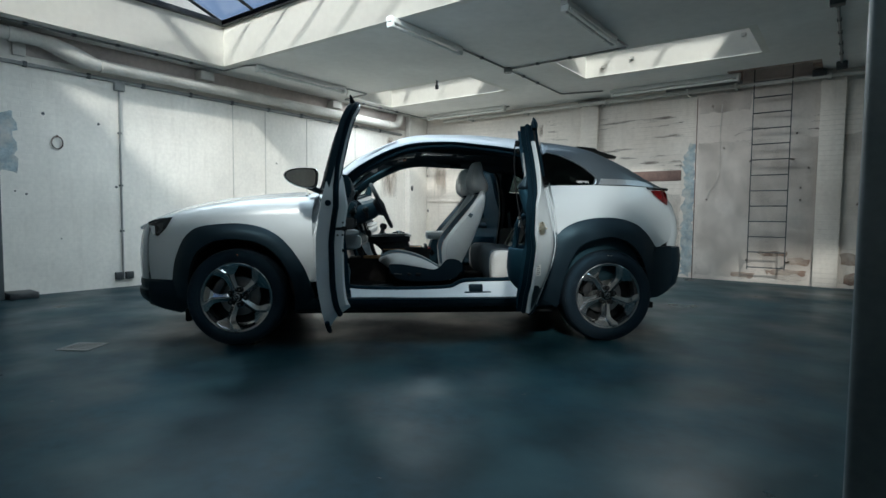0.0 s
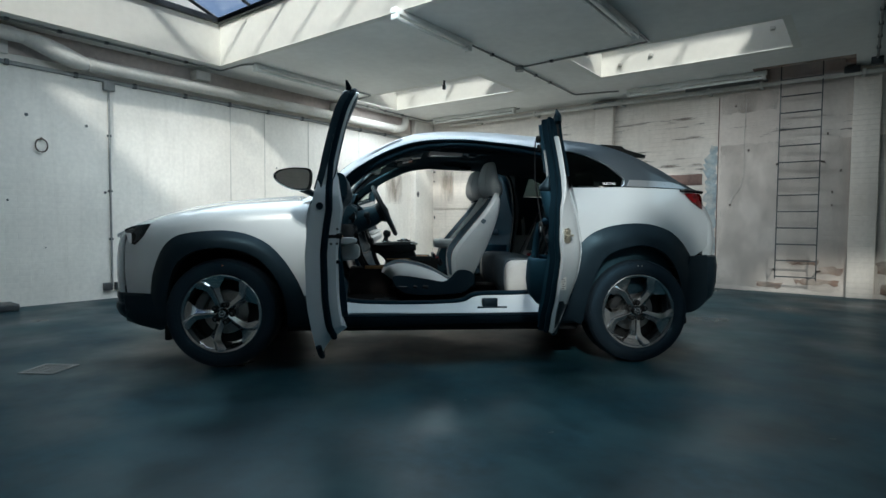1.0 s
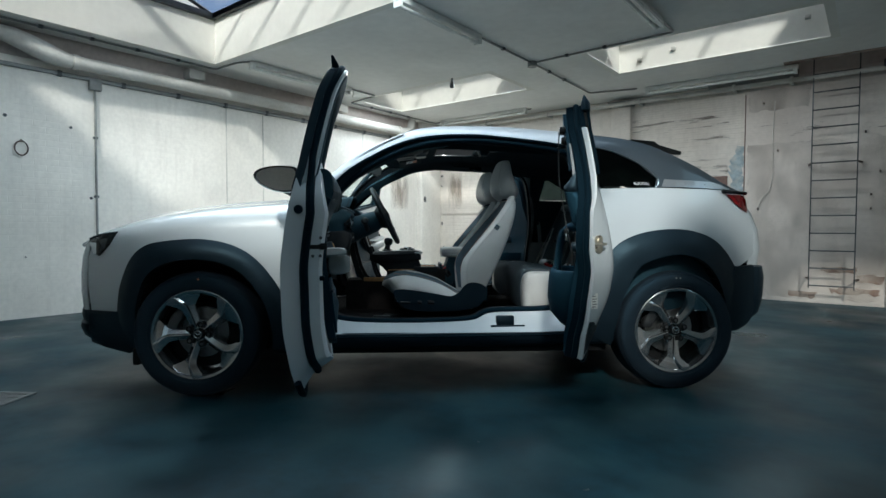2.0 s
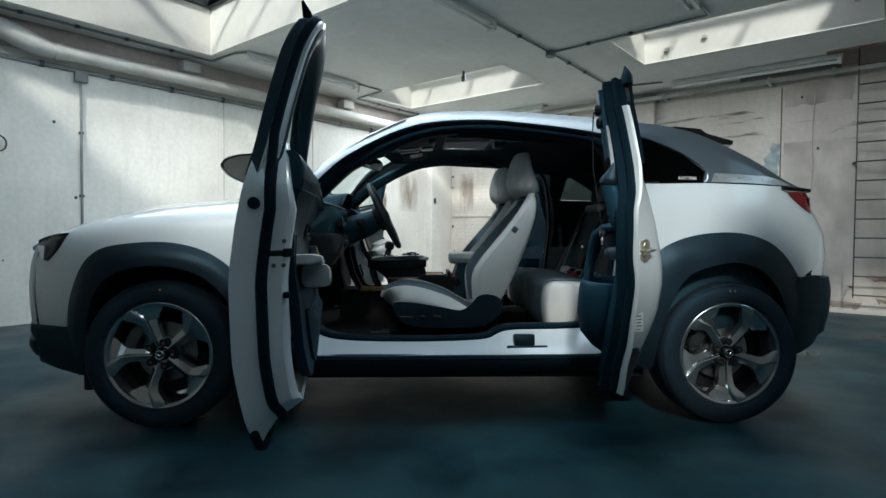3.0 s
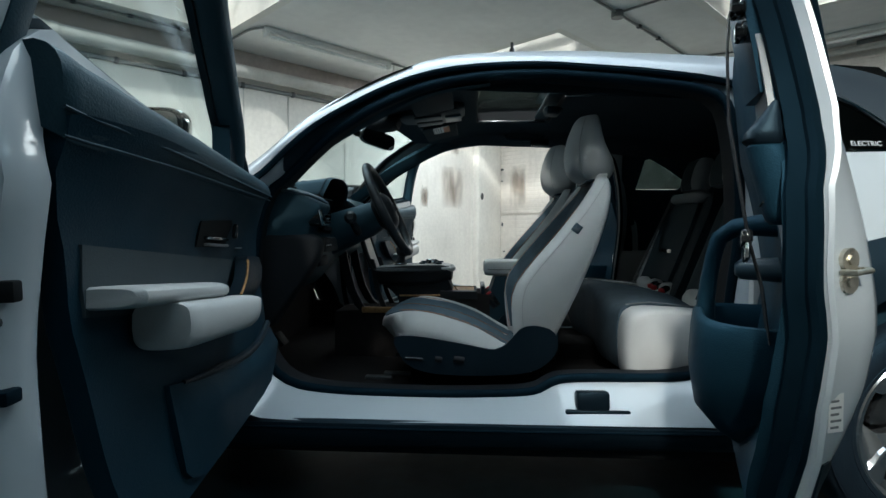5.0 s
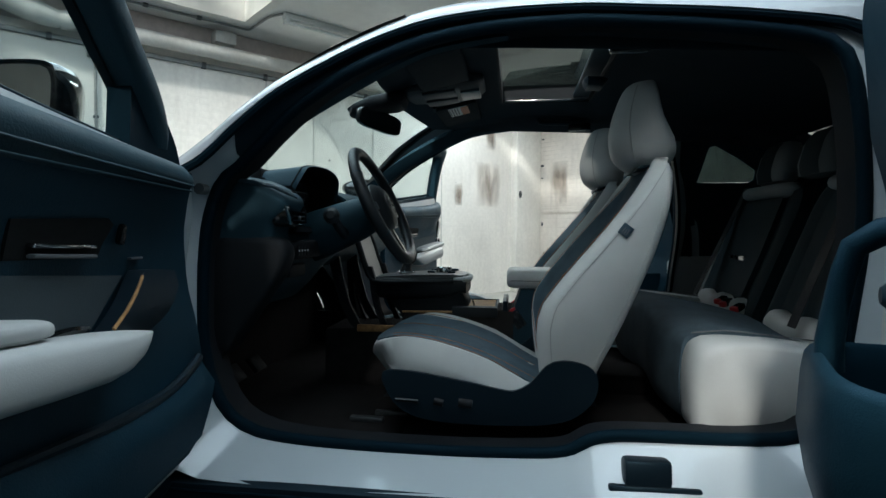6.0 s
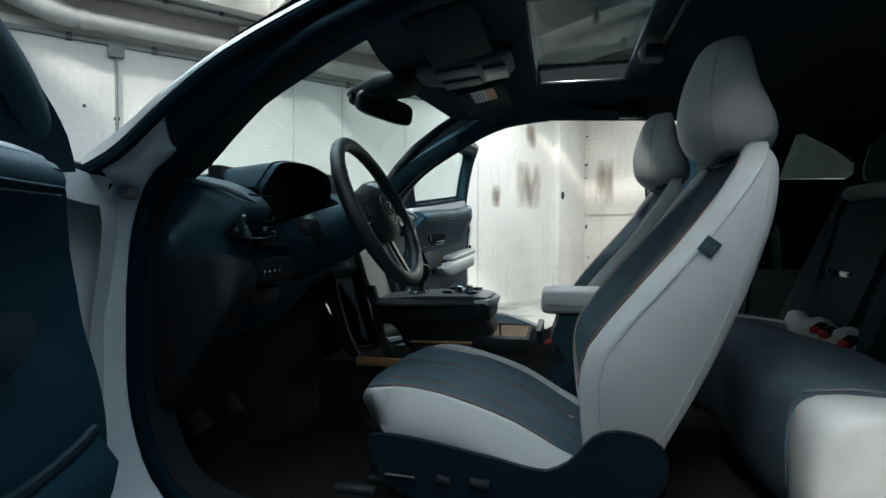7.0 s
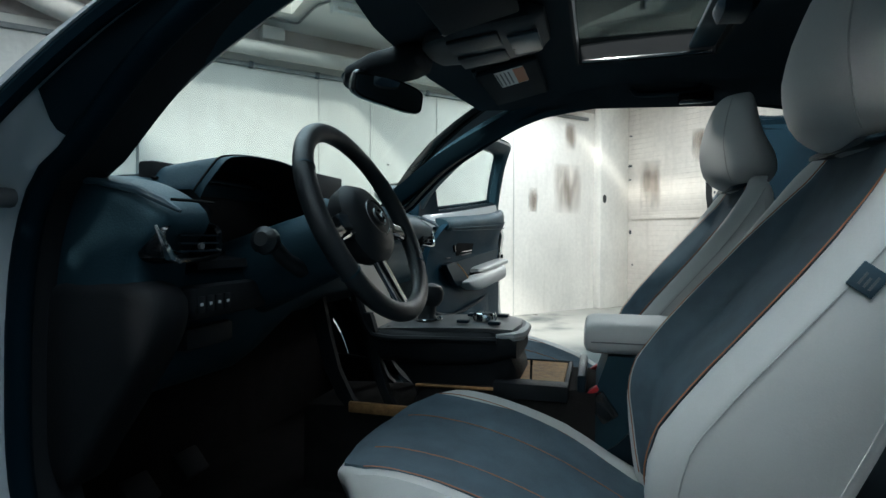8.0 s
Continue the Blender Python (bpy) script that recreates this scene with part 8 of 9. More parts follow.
        part("rear_belt", bm, BELT, bench, "black rear seat belt")
    for cy in (-0.36, 0.0, 0.34):
        bm = bm_new()
        rows = []
        for h, th, hw_ in ((0, 0.02, 0.08), (0.06, 0.045, 0.12), (0.3, 0.055, 0.135), (0.7, 0.05, 0.13), (0.93, 0.035, 0.10), (1.0, 0.012, 0.05)):
            rows.append([Vector((1.105 + v + 0.03 * h, cy + u, 1.115 + 0.17 * h)) for u, v in oval(22, hw_, th, 2.6)])
        loft(bm, rows, True, True)
        part("rear_headrest", bm, SHADEDGREY, bench, "light grey rear headrest, darkened for shade, with a dark middle", 60)
        bm = bm_new()
        rows = [[Vector((1.105 + 0.03 * h - th * (1 - (abs(u) / hw_) ** 2.6) ** (1 / 2.6) - 0.003, cy + u, 1.115 + 0.17 * h)) for u in np.linspace(-0.062, 0.062, 9)]
                for h, th, hw_ in ((0.05, 0.041, 0.115), (0.15, 0.049, 0.128), (0.3, 0.055, 0.135), (0.5, 0.0535, 0.133), (0.7, 0.05, 0.13), (0.86, 0.041, 0.112), (0.95, 0.030, 0.09))]
        loft(bm, rows, False, False)
        part("headrest_inlay", bm, BENCHCLOTH, bench, "dark slate headrest middle", 60)
    for y, x in ((0.33, 0.905), (0.25, 0.895), (0.10, 0.880)):
        m_ = pose(x - 0.02, y - 0.06, 0.655, 0, -20, 35)
        bm = bm_new()
        box(bm, -0.022, 0.022, -0.014, 0.014, -0.012, 0.010, 0.005, m=m_)
        bb = part("rear_buckle", bm, GLOSSBLACK, bench)
        bm = bm_new()
        box(bm, -0.034, -0.016, -0.013, 0.013, -0.009, 0.012, 0.004, m=m_)
        part("buckle_button", bm, REDPL, bb, "red belt release button")
    bm = bm_new()
    box(bm, 0.965, 0.975, 0.27, 0.43, 0.80, 0.83, 0.004)
    part("child_seat_slot", bm, GLOSSBLACK, bench)


rear_bench()

# ---- dashboard ----
PROFILE = resample([(*p, 0) for p in c2([(-0.98, 0.72), (-0.975, 0.98), (-0.945, 1.045), (-0.85, 1.072), (-0.74, 1.080), (-0.63, 1.070), (-0.565, 1.050), (-0.52, 1.024), (-0.505, 1.002), (-0.517, 0.978),
                                         (-0.548, 0.945), (-0.556, 0.912), (-0.55, 0.875), (-0.566, 0.81), (-0.61, 0.735), (-0.67, 0.70), (-0.82, 0.685)], 0.02, True)], 72, True)
bm = bm_new()
rows = []
for y, k in [(-0.668, 0.86), (-0.666, 0.93), (-0.658, 0.975), (-0.645, 0.995)] + [(v, 1.0) for v in sorted([*np.linspace(-0.62, 0.62, 25), -0.577, -0.571, -0.184, -0.178])] + [(0.645, 0.995), (0.658, 0.975), (0.666, 0.93), (0.668, 0.86)]:
    back = 0.02 * (abs(y) / 0.655) ** 4
    drop = 0.013 * max(0.0, (abs(y) - 0.35) / 0.3) ** 2
    raise_ = 0.62 * max(0.0, min(1.0, (y + 0.34) / 0.14))
    bay = -0.655 if -0.572 < y < -0.183 else 0.0        # the instruments stand in a bay
    rows.append([Vector((-0.75 + ((min(p.x, bay) if p.y > 0.925 else p.x) - back - (-0.75)) * k, y, 0.9 + (p.y + raise_ * max(0.0, 0.84 - p.y) - drop * max(0.0, min(1.0, (p.y - 0.95) / 0.08)) - 0.9) * k)) for p in PROFILE])
loft(bm, rows, True, True)
dash = skin("dashboard", bm, TRIM, "dark soft-touch dashboard", None, 75)
# vent grilles and blades by the windscreen pillar
for e in (-1, 1):
    rows_ = [((-0.60, e * 0.595, 0.962), 0.068, 0.036, (0, 1, 0), (0, 0, 1)), ((-0.536, e * 0.595, 0.962), 0.066, 0.032, (0, 1, 0), (0, 0, 1)), ((-0.530, e * 0.595, 0.962), 0.061, 0.028, (0, 1, 0), (0, 0, 1)), ((-0.536, e * 0.595, 0.962), 0.054, 0.022, (0, 1, 0), (0, 0, 1)), ((-0.560, e * 0.595, 0.962), 0.050, 0.019, (0, 1, 0), (0, 0, 1))]
    part("side_vent", pad(rows_, 28, 4), GLOSSBLACK, dash, "black air vent with a bright blade")
    for dz in (-0.012, 0.0, 0.012):
        bm = bm_new()
        box(bm, -0.534, -0.530, e * 0.585 - 0.042, e * 0.585 + 0.042, 0.958 + dz, 0.961 + dz)
        part("vent_slat", bm, CLAD, dash)
    bm = bm_new()
    tube(bm, [(-0.536, e * 0.668, 0.986), (-0.530, e * 0.660, 0.962), (-0.527, e * 0.651, 0.940), (-0.527, e * 0.636, 0.934), (-0.528, e * 0.58, 0.936), (-0.530, e * 0.528, 0.942)], [0.0025, 0.0050, 0.0070, 0.0045, 0.0026, 0.0024], 8)
    part("vent_blade", bm, CHROME, dash, "bright metal vent blade")
    bm = bm_new()
    tube(bm, [(-0.532, e * 0.585, 0.955), (-0.526, e * 0.585, 0.955)], 0.005, 10)
    part("vent_tab", bm, MIDGREY, dash)
# sheen line on the pad edge, and seam, at the ends of the dashboard top
for e in (-1, 1):
    # a lighter tube draws the highlight along the edge
    bm = bm_new()
    tube(bm, [(-0.78, e * 0.662, 1.050), (-0.70, e * 0.664, 1.054), (-0.645, e * 0.664, 1.051), (-0.572, e * 0.664, 1.037), (-0.530, e * 0.660, 1.020), (-0.508, e * 0.652, 1.006)], [0.002, 0.0040, 0.0052, 0.0062, 0.0070, 0.003], 8)
    part("pad_edge_sheen", bm, SATINBLUE, dash, "paler tube that draws the sheen on the dashboard pad's edge")
    bm = bm_new()
    tube(bm, [(-0.534, e * 0.640, 1.024), (-0.524, e * 0.61, 1.0235), (-0.515, e * 0.575, 1.022)], 0.0026, 6)
    part("pad_seam", bm, UNDER, dash)
    bm = bm_new()
    tube(bm, [(-0.84, e * 0.50, 1.072), (-0.76, e * 0.51, 1.078), (-0.70, e * 0.525, 1.075), (-0.655, e * 0.538, 1.069)], 0.0026, 6)
    part("pad_crease", bm, UNDER, dash)
# knee roll under the driver's vent
wedge = resample([(*p, 0) for p in c2([(-0.74, 0.885), (-0.66, 0.903), (-0.575, 0.905), (-0.535, 0.885), (-0.532, 0.845), (-0.558, 0.79), (-0.61, 0.715), (-0.665, 0.64), (-0.715, 0.58), (-0.76, 0.70)], 0.02, True)], 40, True)
mid_ = sum(wedge, Vector((0, 0, 0))) / len(wedge)
bm = bm_new()
loft(bm, [[Vector((mid_.x + (p.x - mid_.x) * k, -y, mid_.y + (p.y - mid_.y) * k)) for p in wedge] for y, k in ((0.677, 0.84), (0.673, 0.93), (0.664, 0.985), (0.645, 1.0), (0.622, 1.0), (0.606, 0.97), (0.598, 0.88))], True, True)
part("knee_panel", bm, BLACKPL, dash, "black rounded knee panel")
bm = bm_new()
box(bm, -0.60, -0.534, -0.592, -0.40, 0.838, 0.892, 0.010)
sw = part("switch_bank", bm, BLACKPL, dash, "black switch bank with small white marks")
for k in range(4):
    bm = bm_new()
    box(bm, -0.5335, -0.5312, -0.584 + 0.021 * k, -0.578 + 0.021 * k, 0.861, 0.8655)
    part("switch_mark", bm, WHITEINK, sw)
    bm = bm_new()
    box(bm, -0.5345, -0.5322, -0.589 + 0.021 * k, -0.573 + 0.021 * k, 0.850, 0.876, 0.001)
    part("switch_button", bm, BLACKPL, sw)
bm = bm_new()
box(bm, -0.61, -0.556, -0.585, -0.47, 0.786, 0.824, 0.008)
part("lower_switch_bank", bm, BLACKPL, dash)
# dark surround of the instruments, down to the steering column
bm = bm_new()
bay = [(-0.549, 0.916), (-0.554, 0.930), (-0.651, 0.938), (-0.653, 1.045)]
loft(bm, [[Vector((x, y, z)) for x, z in bay] for y in (-0.568, -0.187)], False, False)
for y in (-0.5685, -0.1865):
    bm.faces.new([bm.verts.new((x, y, z)) for x, z in bay + [(-0.56, 1.045), (-0.52, 1.01), (-0.535, 0.965)]])
part("instrument_surround", bm, BLACKPL, dash, "black surround below the instruments")

# instrument hood and display
LIP = resample([(*p, 0) for p in c2([(-0.556, 1.030), (-0.550, 1.050)], 0.01)[:-1] + c2([(-0.550, 1.050), (-0.518, 1.097), (-0.500, 1.106)], 0.01)[:-1] + c2([(-0.500, 1.106), (-0.462, 1.112), (-0.393, 1.116), (-0.33, 1.114), (-0.26, 1.104), (-0.215, 1.086), (-0.192, 1.055), (-0.186, 1.02)], 0.01)], 48)


def hood_row(back, low, grow, inward=0.0):
    """The lip's line moved forward, sunk towards the dashboard and spread."""
    row = []
    for p in LIP:
        up_ = (p.y - 1.03) / 0.086
        mid_ = Vector((-0.37, 1.03, 0))
        q = mid_ + (p - mid_) * (1 - inward)
        row.append(Vector((-0.556 + 0.026 * min(1.0, max(0.0, up_)) - back, mid_.x + (q.x - mid_.x) * grow, 1.03 + (q.y - 1.03) * low)))
    return row


bm = bm_new()
rows = [hood_row(*a) for a in ((0.33, 0.30, 1.02), (0.25, 0.55, 1.02), (0.17, 0.76, 1.01), (0.10, 0.90, 1.005), (0.04, 0.985, 1.0), (0.008, 1.0, 1.0), (0.0, 0.99, 0.997), (0.0, 0.975, 0.99), (0.010, 0.96, 0.985))]
loft(bm, rows, False, False)
hood = skin("instrument_hood", bm, TRIM, "dark stitched instrument hood", None, 60)
bm = bm_new()
loft(bm, [hood_row(0.010, 0.96, 0.985), hood_row(0.05, 0.93, 0.965), hood_row(0.12, 0.90, 0.95)], False, False)
part("hood_inside", bm, BLACKPL, hood, "black inside of the hood")
bm = bm_new()
box(bm, -0.70, -0.665, -0.535, -0.205, 0.94, 1.10, 0.006)
part("instrument_display", bm, BLACKPL, hood, "unlit instrument display")
bm = bm_new()
tube(bm, [(-0.640, -0.49, 1.072), (-0.640, -0.40, 1.075), (-0.640, -0.30, 1.073)], 0.003, 6)
part("display_edge", bm, SATINBLUE, hood, "thin satin edge over the instruments")
bm = bm_new()
tube(bm, [p + Vector((-0.001, 0, 0.0012)) for p in hood_row(0.016, 1.0, 1.0)], 0.0018, 5)
part("hood_seam", bm, UNDER, hood)
bm = bm_new()
box(bm, -0.704, -0.686, -0.03, 0.220, 1.055, 1.145, 0.006)
scr = skin("centre_display", bm, BLACKPL, "slim unlit black centre display")
bm = bm_new()
box(bm, -0.73, -0.704, 0.03, 0.16, 1.05, 1.10, 0.006)
part("display_foot", bm, TRIM, scr)

# steering wheel and column
SW = Matrix.Translation((-0.345, -0.365, 0.996)) @ Matrix.Rotation(radians(64), 4, "Y")   # local z: towards the driver
R_ = 0.184
bm = bm_new()
n = 64
rings = []
for k in range(n):
    a = 2 * math.pi * k / n
    thick = 1.0 + 0.10 * math.exp(-((math.sin(a) ** 2 - 1) / 0.3) ** 2)
    c_, e_ = Vector((math.cos(a), math.sin(a), 0)), Vector((0, 0, 1))
    flat = 1.0 if math.cos(a) < 0.75 else 1.0 - 0.03 * (math.cos(a) - 0.75) / 0.25
    rings.append([c_ * (R_ * flat + 0.0180 * thick * math.cos(t)) + e_ * (0.0160 * thick * math.sin(t)) for t in [2 * math.pi * j / 14 for j in range(14)]])
vs_ = [[bm.verts.new(p) for p in r] for r in rings]
for i in range(n):
    u, w = vs_[i], vs_[(i + 1) % n]
    for j in range(14):
        bm.faces.new((u[j], u[(j + 1) % 14], w[(j + 1) % 14], w[j]))
LEATHER = mat("black_leather", (0.009, 0.012, 0.015), 0.45, vary=0.1, scale=30, grain=500, bump=0.25, spec=0.45)
wheel_ = skin("steering_wheel", bm, LEATHER, "black leather three-spoke steering wheel")
wheel_.matrix_basis = SW


def on_wheel(name, bm_, material, label=""):
    return part(name, bm_, material, wheel_, label)


for aa in (60, 120, 240, 300):
    bm = bm_new()
    c_ = Vector((math.cos(radians(aa)), math.sin(radians(aa)), 0))
    tube(bm, [c_ * R_ + Vector((-c_.y, c_.x, 0)) * d for d in (-0.0015, 0.0015)], 0.0186, 14)
    on_wheel("rim_joint", bm, TRIM)
rows_ = [((0, 0, -0.05), 0.058, 0.058, (1, 0, 0), (0, 1, 0)), ((0, 0, -0.03), 0.074, 0.074, (1, 0, 0), (0, 1, 0)), ((0, 0, -0.005), 0.079, 0.080, (1, 0, 0), (0, 1, 0)), ((0, 0, 0.012), 0.066, 0.068, (1, 0, 0), (0, 1, 0)), ((0, 0, 0.022), 0.045, 0.048, (1, 0, 0), (0, 1, 0))]
on_wheel("airbag_pad", pad(rows_, 28, 2.3), LEATHER, "rounded black airbag pad")
bm = bm_new()
tube(bm, [Vector((0.034 * math.cos(t), 0.042 * math.sin(t), 0.0215)) for t in np.linspace(0, 2 * math.pi, 33)], 0.0022, 6)
on_wheel("pad_ring", bm, RIMD, "thin dark metal ring")
bm = bm_new()
tube(bm, [Vector((0.016 * math.cos(t), 0.021 * math.sin(t), 0.025)) for t in np.linspace(0, 2 * math.pi, 25)], 0.0025, 6)
tube(bm, [(-0.010, -0.017, 0.026), (0.004, 0.0, 0.026), (-0.010, 0.017, 0.026)], 0.0025, 6)
on_wheel("emblem", bm, RIMD, "plain dark chrome emblem")
for e in (-1, 1):
    rows_ = [((0.0 + 0.02 * k, e * (0.055 + 0.115 * k), -0.012 + 0.008 * k), 0.030 - 0.012 * k, 0.010, (1, 0, 0), (0, 0, 1)) for k in (0, 0.3, 0.6, 0.85, 1.0)]
    on_wheel("spoke", pad(rows_, 14, 3), GLOSSBLACK, "black spoke with switches")
    bm = bm_new()
    tube(bm, [(0.018, e * 0.07, -0.002), (0.026, e * 0.11, 0.0), (0.034, e * 0.14, 0.0)], [0.004, 0.006, 0.004], 8)
    on_wheel("spoke_bezel", bm, CHROME, "bright bezel")
    bm = bm_new()
    box(bm, -0.012, 0.014, e * 0.10 - 0.018, e * 0.10 + 0.018, -0.004, 0.004, 0.003)
    on_wheel("wheel_switch", bm, CLAD)
rows_ = [((0.05 + 0.115 * k, 0, -0.014 + 0.010 * k), 0.022 - 0.006 * k, 0.009, (0, 1, 0), (0, 0, 1)) for k in (0, 0.4, 0.8, 1.0)]
on_wheel("lower_spoke", pad(rows_, 14, 3), CHROME, "satin metal lower spoke")
bm = bm_new()
tube(bm, [(0, 0, -0.045), (0, 0, -0.09), (-0.01, 0, -0.20), (-0.02, 0, -0.30)], [0.058, 0.066, 0.075, 0.08], 20)
on_wheel("column_shroud", bm, TRIM, "dark steering column shroud")
for e in (-1, 1):
    bm = bm_new()
    tube(bm, [(0.030, e * 0.05, -0.135), (0.012, e * 0.095, -0.13), (-0.018, e * 0.125, -0.125)], [0.016, 0.0135, 0.013], 10)
    tube(bm, [(-0.02, e * 0.125, -0.125), (-0.022, e * 0.14, -0.122), (-0.023, e * 0.155, -0.119), (-0.024, e * 0.165, -0.117)], [0.014, 0.0235, 0.0235, 0.012], 12)
    on_wheel("column_stalk", bm, LEATHER, "black column stalk")

# pedals
for y in (-0.30, -0.44):
    bm = bm_new()
    box(bm, -0.03, 0.03, -0.035, 0.035, -0.008, 0.008, 0.004, m=pose(-0.80, y, 0.47, 0, 50, 0))
    skin("pedal", bm, BLACKPL, "black pedal")

# ---- centre console ----
STEMGREY = mat("satin_bronze_grey_plate", (0.40, 0.37, 0.335), 0.42, vary=0.05, scale=8, grain=300)
SATIN = mat("satin_dark_plate", (0.050, 0.054, 0.057), 0.38, vary=0.05, scale=8, grain=300)
bm = bm_new()
rows = []
for x, z, hw_ in ((-0.462, 0.728, 0.085), (-0.452, 0.736, 0.106), (-0.425, 0.742, 0.118), (-0.30, 0.748, 0.124), (-0.17, 0.752, 0.122), (-0.125, 0.744, 0.114), (-0.108, 0.728, 0.106)):
    d = float(np.interp(x, [-0.46, -0.42, -0.22, -0.15, -0.108], [0.05, 0.085, 0.095, 0.080, 0.045]))
    rows.append([Vector((x, u, z + 0.0125 - d / 2 + v)) for u, v in oval(36, hw_, d / 2, 4.5)])
loft(bm, rows, True, True)
con = skin("floating_console", bm, BLACKPL, "black floating console bridge")
bm = bm_new()
sheet(bm, c2([(-0.445, -0.09), (-0.452, 0.0), (-0.445, 0.09)], 0.05) + c2([(-0.30, 0.110), (-0.16, 0.106), (-0.12, 0.09)], 0.05) + c2([(-0.112, 0.0), (-0.12, -0.09), (-0.16, -0.106), (-0.30, -0.110)], 0.05),
      lambda x, y: Vector((x, y, float(np.interp(x, [-0.46, -0.42, -0.30, -0.17, -0.12], [0.748, 0.756, 0.7625, 0.767, 0.762])))), 0.05, 0.01, inward=(0, 0, -1))
part("console_plate", bm, SATIN, con, "satin dark grey console top plate")
bm = bm_new()
tube(bm, [Vector((x, y, z)) for x, y, z in ((-0.150, -0.116, 0.752), (-0.120, -0.098, 0.748), (-0.106, -0.06, 0.746), (-0.103, 0.0, 0.746), (-0.106, 0.06, 0.746), (-0.120, 0.098, 0.748), (-0.150, 0.116, 0.752))], [0.004, 0.011, 0.012, 0.012, 0.012, 0.011, 0.004], 8)
part("plate_end", bm, LGREY, con, "light grey rounded end of the console plate")
bm = bm_new()
tube(bm, [(-0.20, 0.0, 0.768), (-0.20, 0.0, 0.783), (-0.20, 0, 0.787)], [0.029, 0.0285, 0.025], 28)
part("command_dial", bm, CHROME, con, "knurled metal command dial")
for dx, dy in ((-0.04, -0.055), (-0.04, 0.055), (0.035, -0.06), (0.035, 0.06)):
    bm = bm_new()
    box(bm, -0.20 + dx - 0.014, -0.20 + dx + 0.014, dy - 0.012, dy + 0.012, 0.768, 0.776, 0.003)
    part("console_button", bm, CLAD, con)
bm = bm_new()
tube(bm, [(-0.345, 0, 0.755), (-0.345, 0, 0.775), (-0.338, 0, 0.805)], [0.030, 0.020, 0.016], 16)
tube(bm, [(-0.338, 0, 0.800), (-0.336, 0, 0.815), (-0.334, 0, 0.835), (-0.333, 0, 0.848), (-0.332, 0, 0.853)], [0.018, 0.026, 0.027, 0.020, 0.006], 18, squash=1.15)
part("gear_selector", bm, LEATHER, con, "black leather gear selector")
bm = bm_new()
tube(bm, [Vector((-0.345 + 0.034 * math.cos(t), 0.034 * math.sin(t), 0.766)) for t in np.linspace(0, 2 * math.pi, 29)], 0.003, 6)
part("selector_ring", bm, CHROME, con)
# stem that carries the bridge down from the dashboard
bm = bm_new()
rows = []
for x, z, hw_ in ((-0.520, 0.90, 0.098), (-0.510, 0.875, 0.098), (-0.490, 0.815, 0.096), (-0.464, 0.745, 0.092)):
    rows.append([Vector((x + v, u, z)) for u, v in oval(24, hw_, 0.010, 5)])
loft(bm, rows, True, True)
part("console_stem", bm, STEMGREY, con, "satin bronze-grey climate panel")
for e in (-1, 1):
    bm = bm_new()
    tube(bm, resample([(-0.516, e * 0.100, 0.900), (-0.503, e * 0.102, 0.872), (-0.483, e * 0.104, 0.81), (-0.462, e * 0.106, 0.757), (-0.445, e * 0.112, 0.738), (-0.40, e * 0.122, 0.735), (-0.15, e * 0.117, 0.742)], 30), [0.011] * 10 + [0.008] * 20, 8)
    part("console_edge", bm, BLACKPL, con, "black edge of the console bridge")
    bm = bm_new()
    loft(bm, [[Vector((p.x + u, e * 0.104 + v, p.z)) for u, v in ((-0.011, -0.010), (0.011, -0.010), (0.011, 0.010), (-0.011, 0.010))] for p in resample(curve([(-0.462, 0, 0.79), (-0.447, 0, 0.742), (-0.440, 0, 0.69), (-0.426, 0, 0.63), (-0.398, 0, 0.568)], 0.02), 12)], True, True)
    part("console_arm", bm, BLACKPL, con, "black curved arm of the console bridge")
    bm = bm_new()
    loft(bm, [[Vector((x + u, e * 0.112 + v, z)) for u, v in ((-0.024, -0.008), (0.014, -0.008), (0.014, 0.008), (-0.024, 0.008))] for x, z in ((-0.590, 0.85), (-0.568, 0.743), (-0.542, 0.651), (-0.508, 0.586), (-0.48, 0.560))], True, True)
    part("console_strut", bm, BLACKPL, con, "black strut under the dashboard")
# lower tunnel with cork trays
bm = bm_new()
rows = []
for x, z, hw_ in ((-0.62, 0.560, 0.125), (-0.50, 0.566, 0.128), (-0.35, 0.572, 0.128), (-0.325, 0.632, 0.127), (-0.11, 0.640, 0.125), (0.0, 0.642, 0.122), (0.06, 0.645, 0.12)):
    rows.append([Vector((x, -hw_, 0.36)), Vector((x, -hw_ + 0.004, z - 0.012)), Vector((x, -hw_ + 0.014, z)), Vector((x, hw_ - 0.014, z)), Vector((x, hw_ - 0.004, z - 0.012)), Vector((x, hw_, 0.36))])
loft(bm, rows, True, True)
tun = skin("console_base", bm, CARPET, "dark centre console base")
bm = bm_new()
box(bm, -0.50, -0.34, -0.131, -0.119, 0.556, 0.582, 0.004)
part("cork_tray", bm, CORK, tun, "cork facing of the lower tray")
bm = bm_new()
tube(bm, [(-0.335, -0.120, 0.632), (-0.22, -0.120, 0.634), (-0.118, -0.120, 0.636)], 0.0036, 8)
part("cork_edge", bm, CORK, tun, "cork edge strip")
for a_, x0, x1 in ((0, -0.150, -0.104), (1, -0.098, -0.008)):
    bm = bm_new()
    sheet(bm, [(x0 + (0.022 if a_ else 0.0), -0.080), (x1 + (0.0 if a_ else 0.022), -0.080), (x1, 0.120), (x0, 0.120)], lambda x, y: Vector((x, y, 0.650 - 0.006 * math.sin(math.pi * (y + 0.08) / 0.2))), 0.04, 0.010, inward=(0, 0, -1))
    part("cork_lid", bm, CORK, tun, "cork cup holder lid")
bm = bm_new()
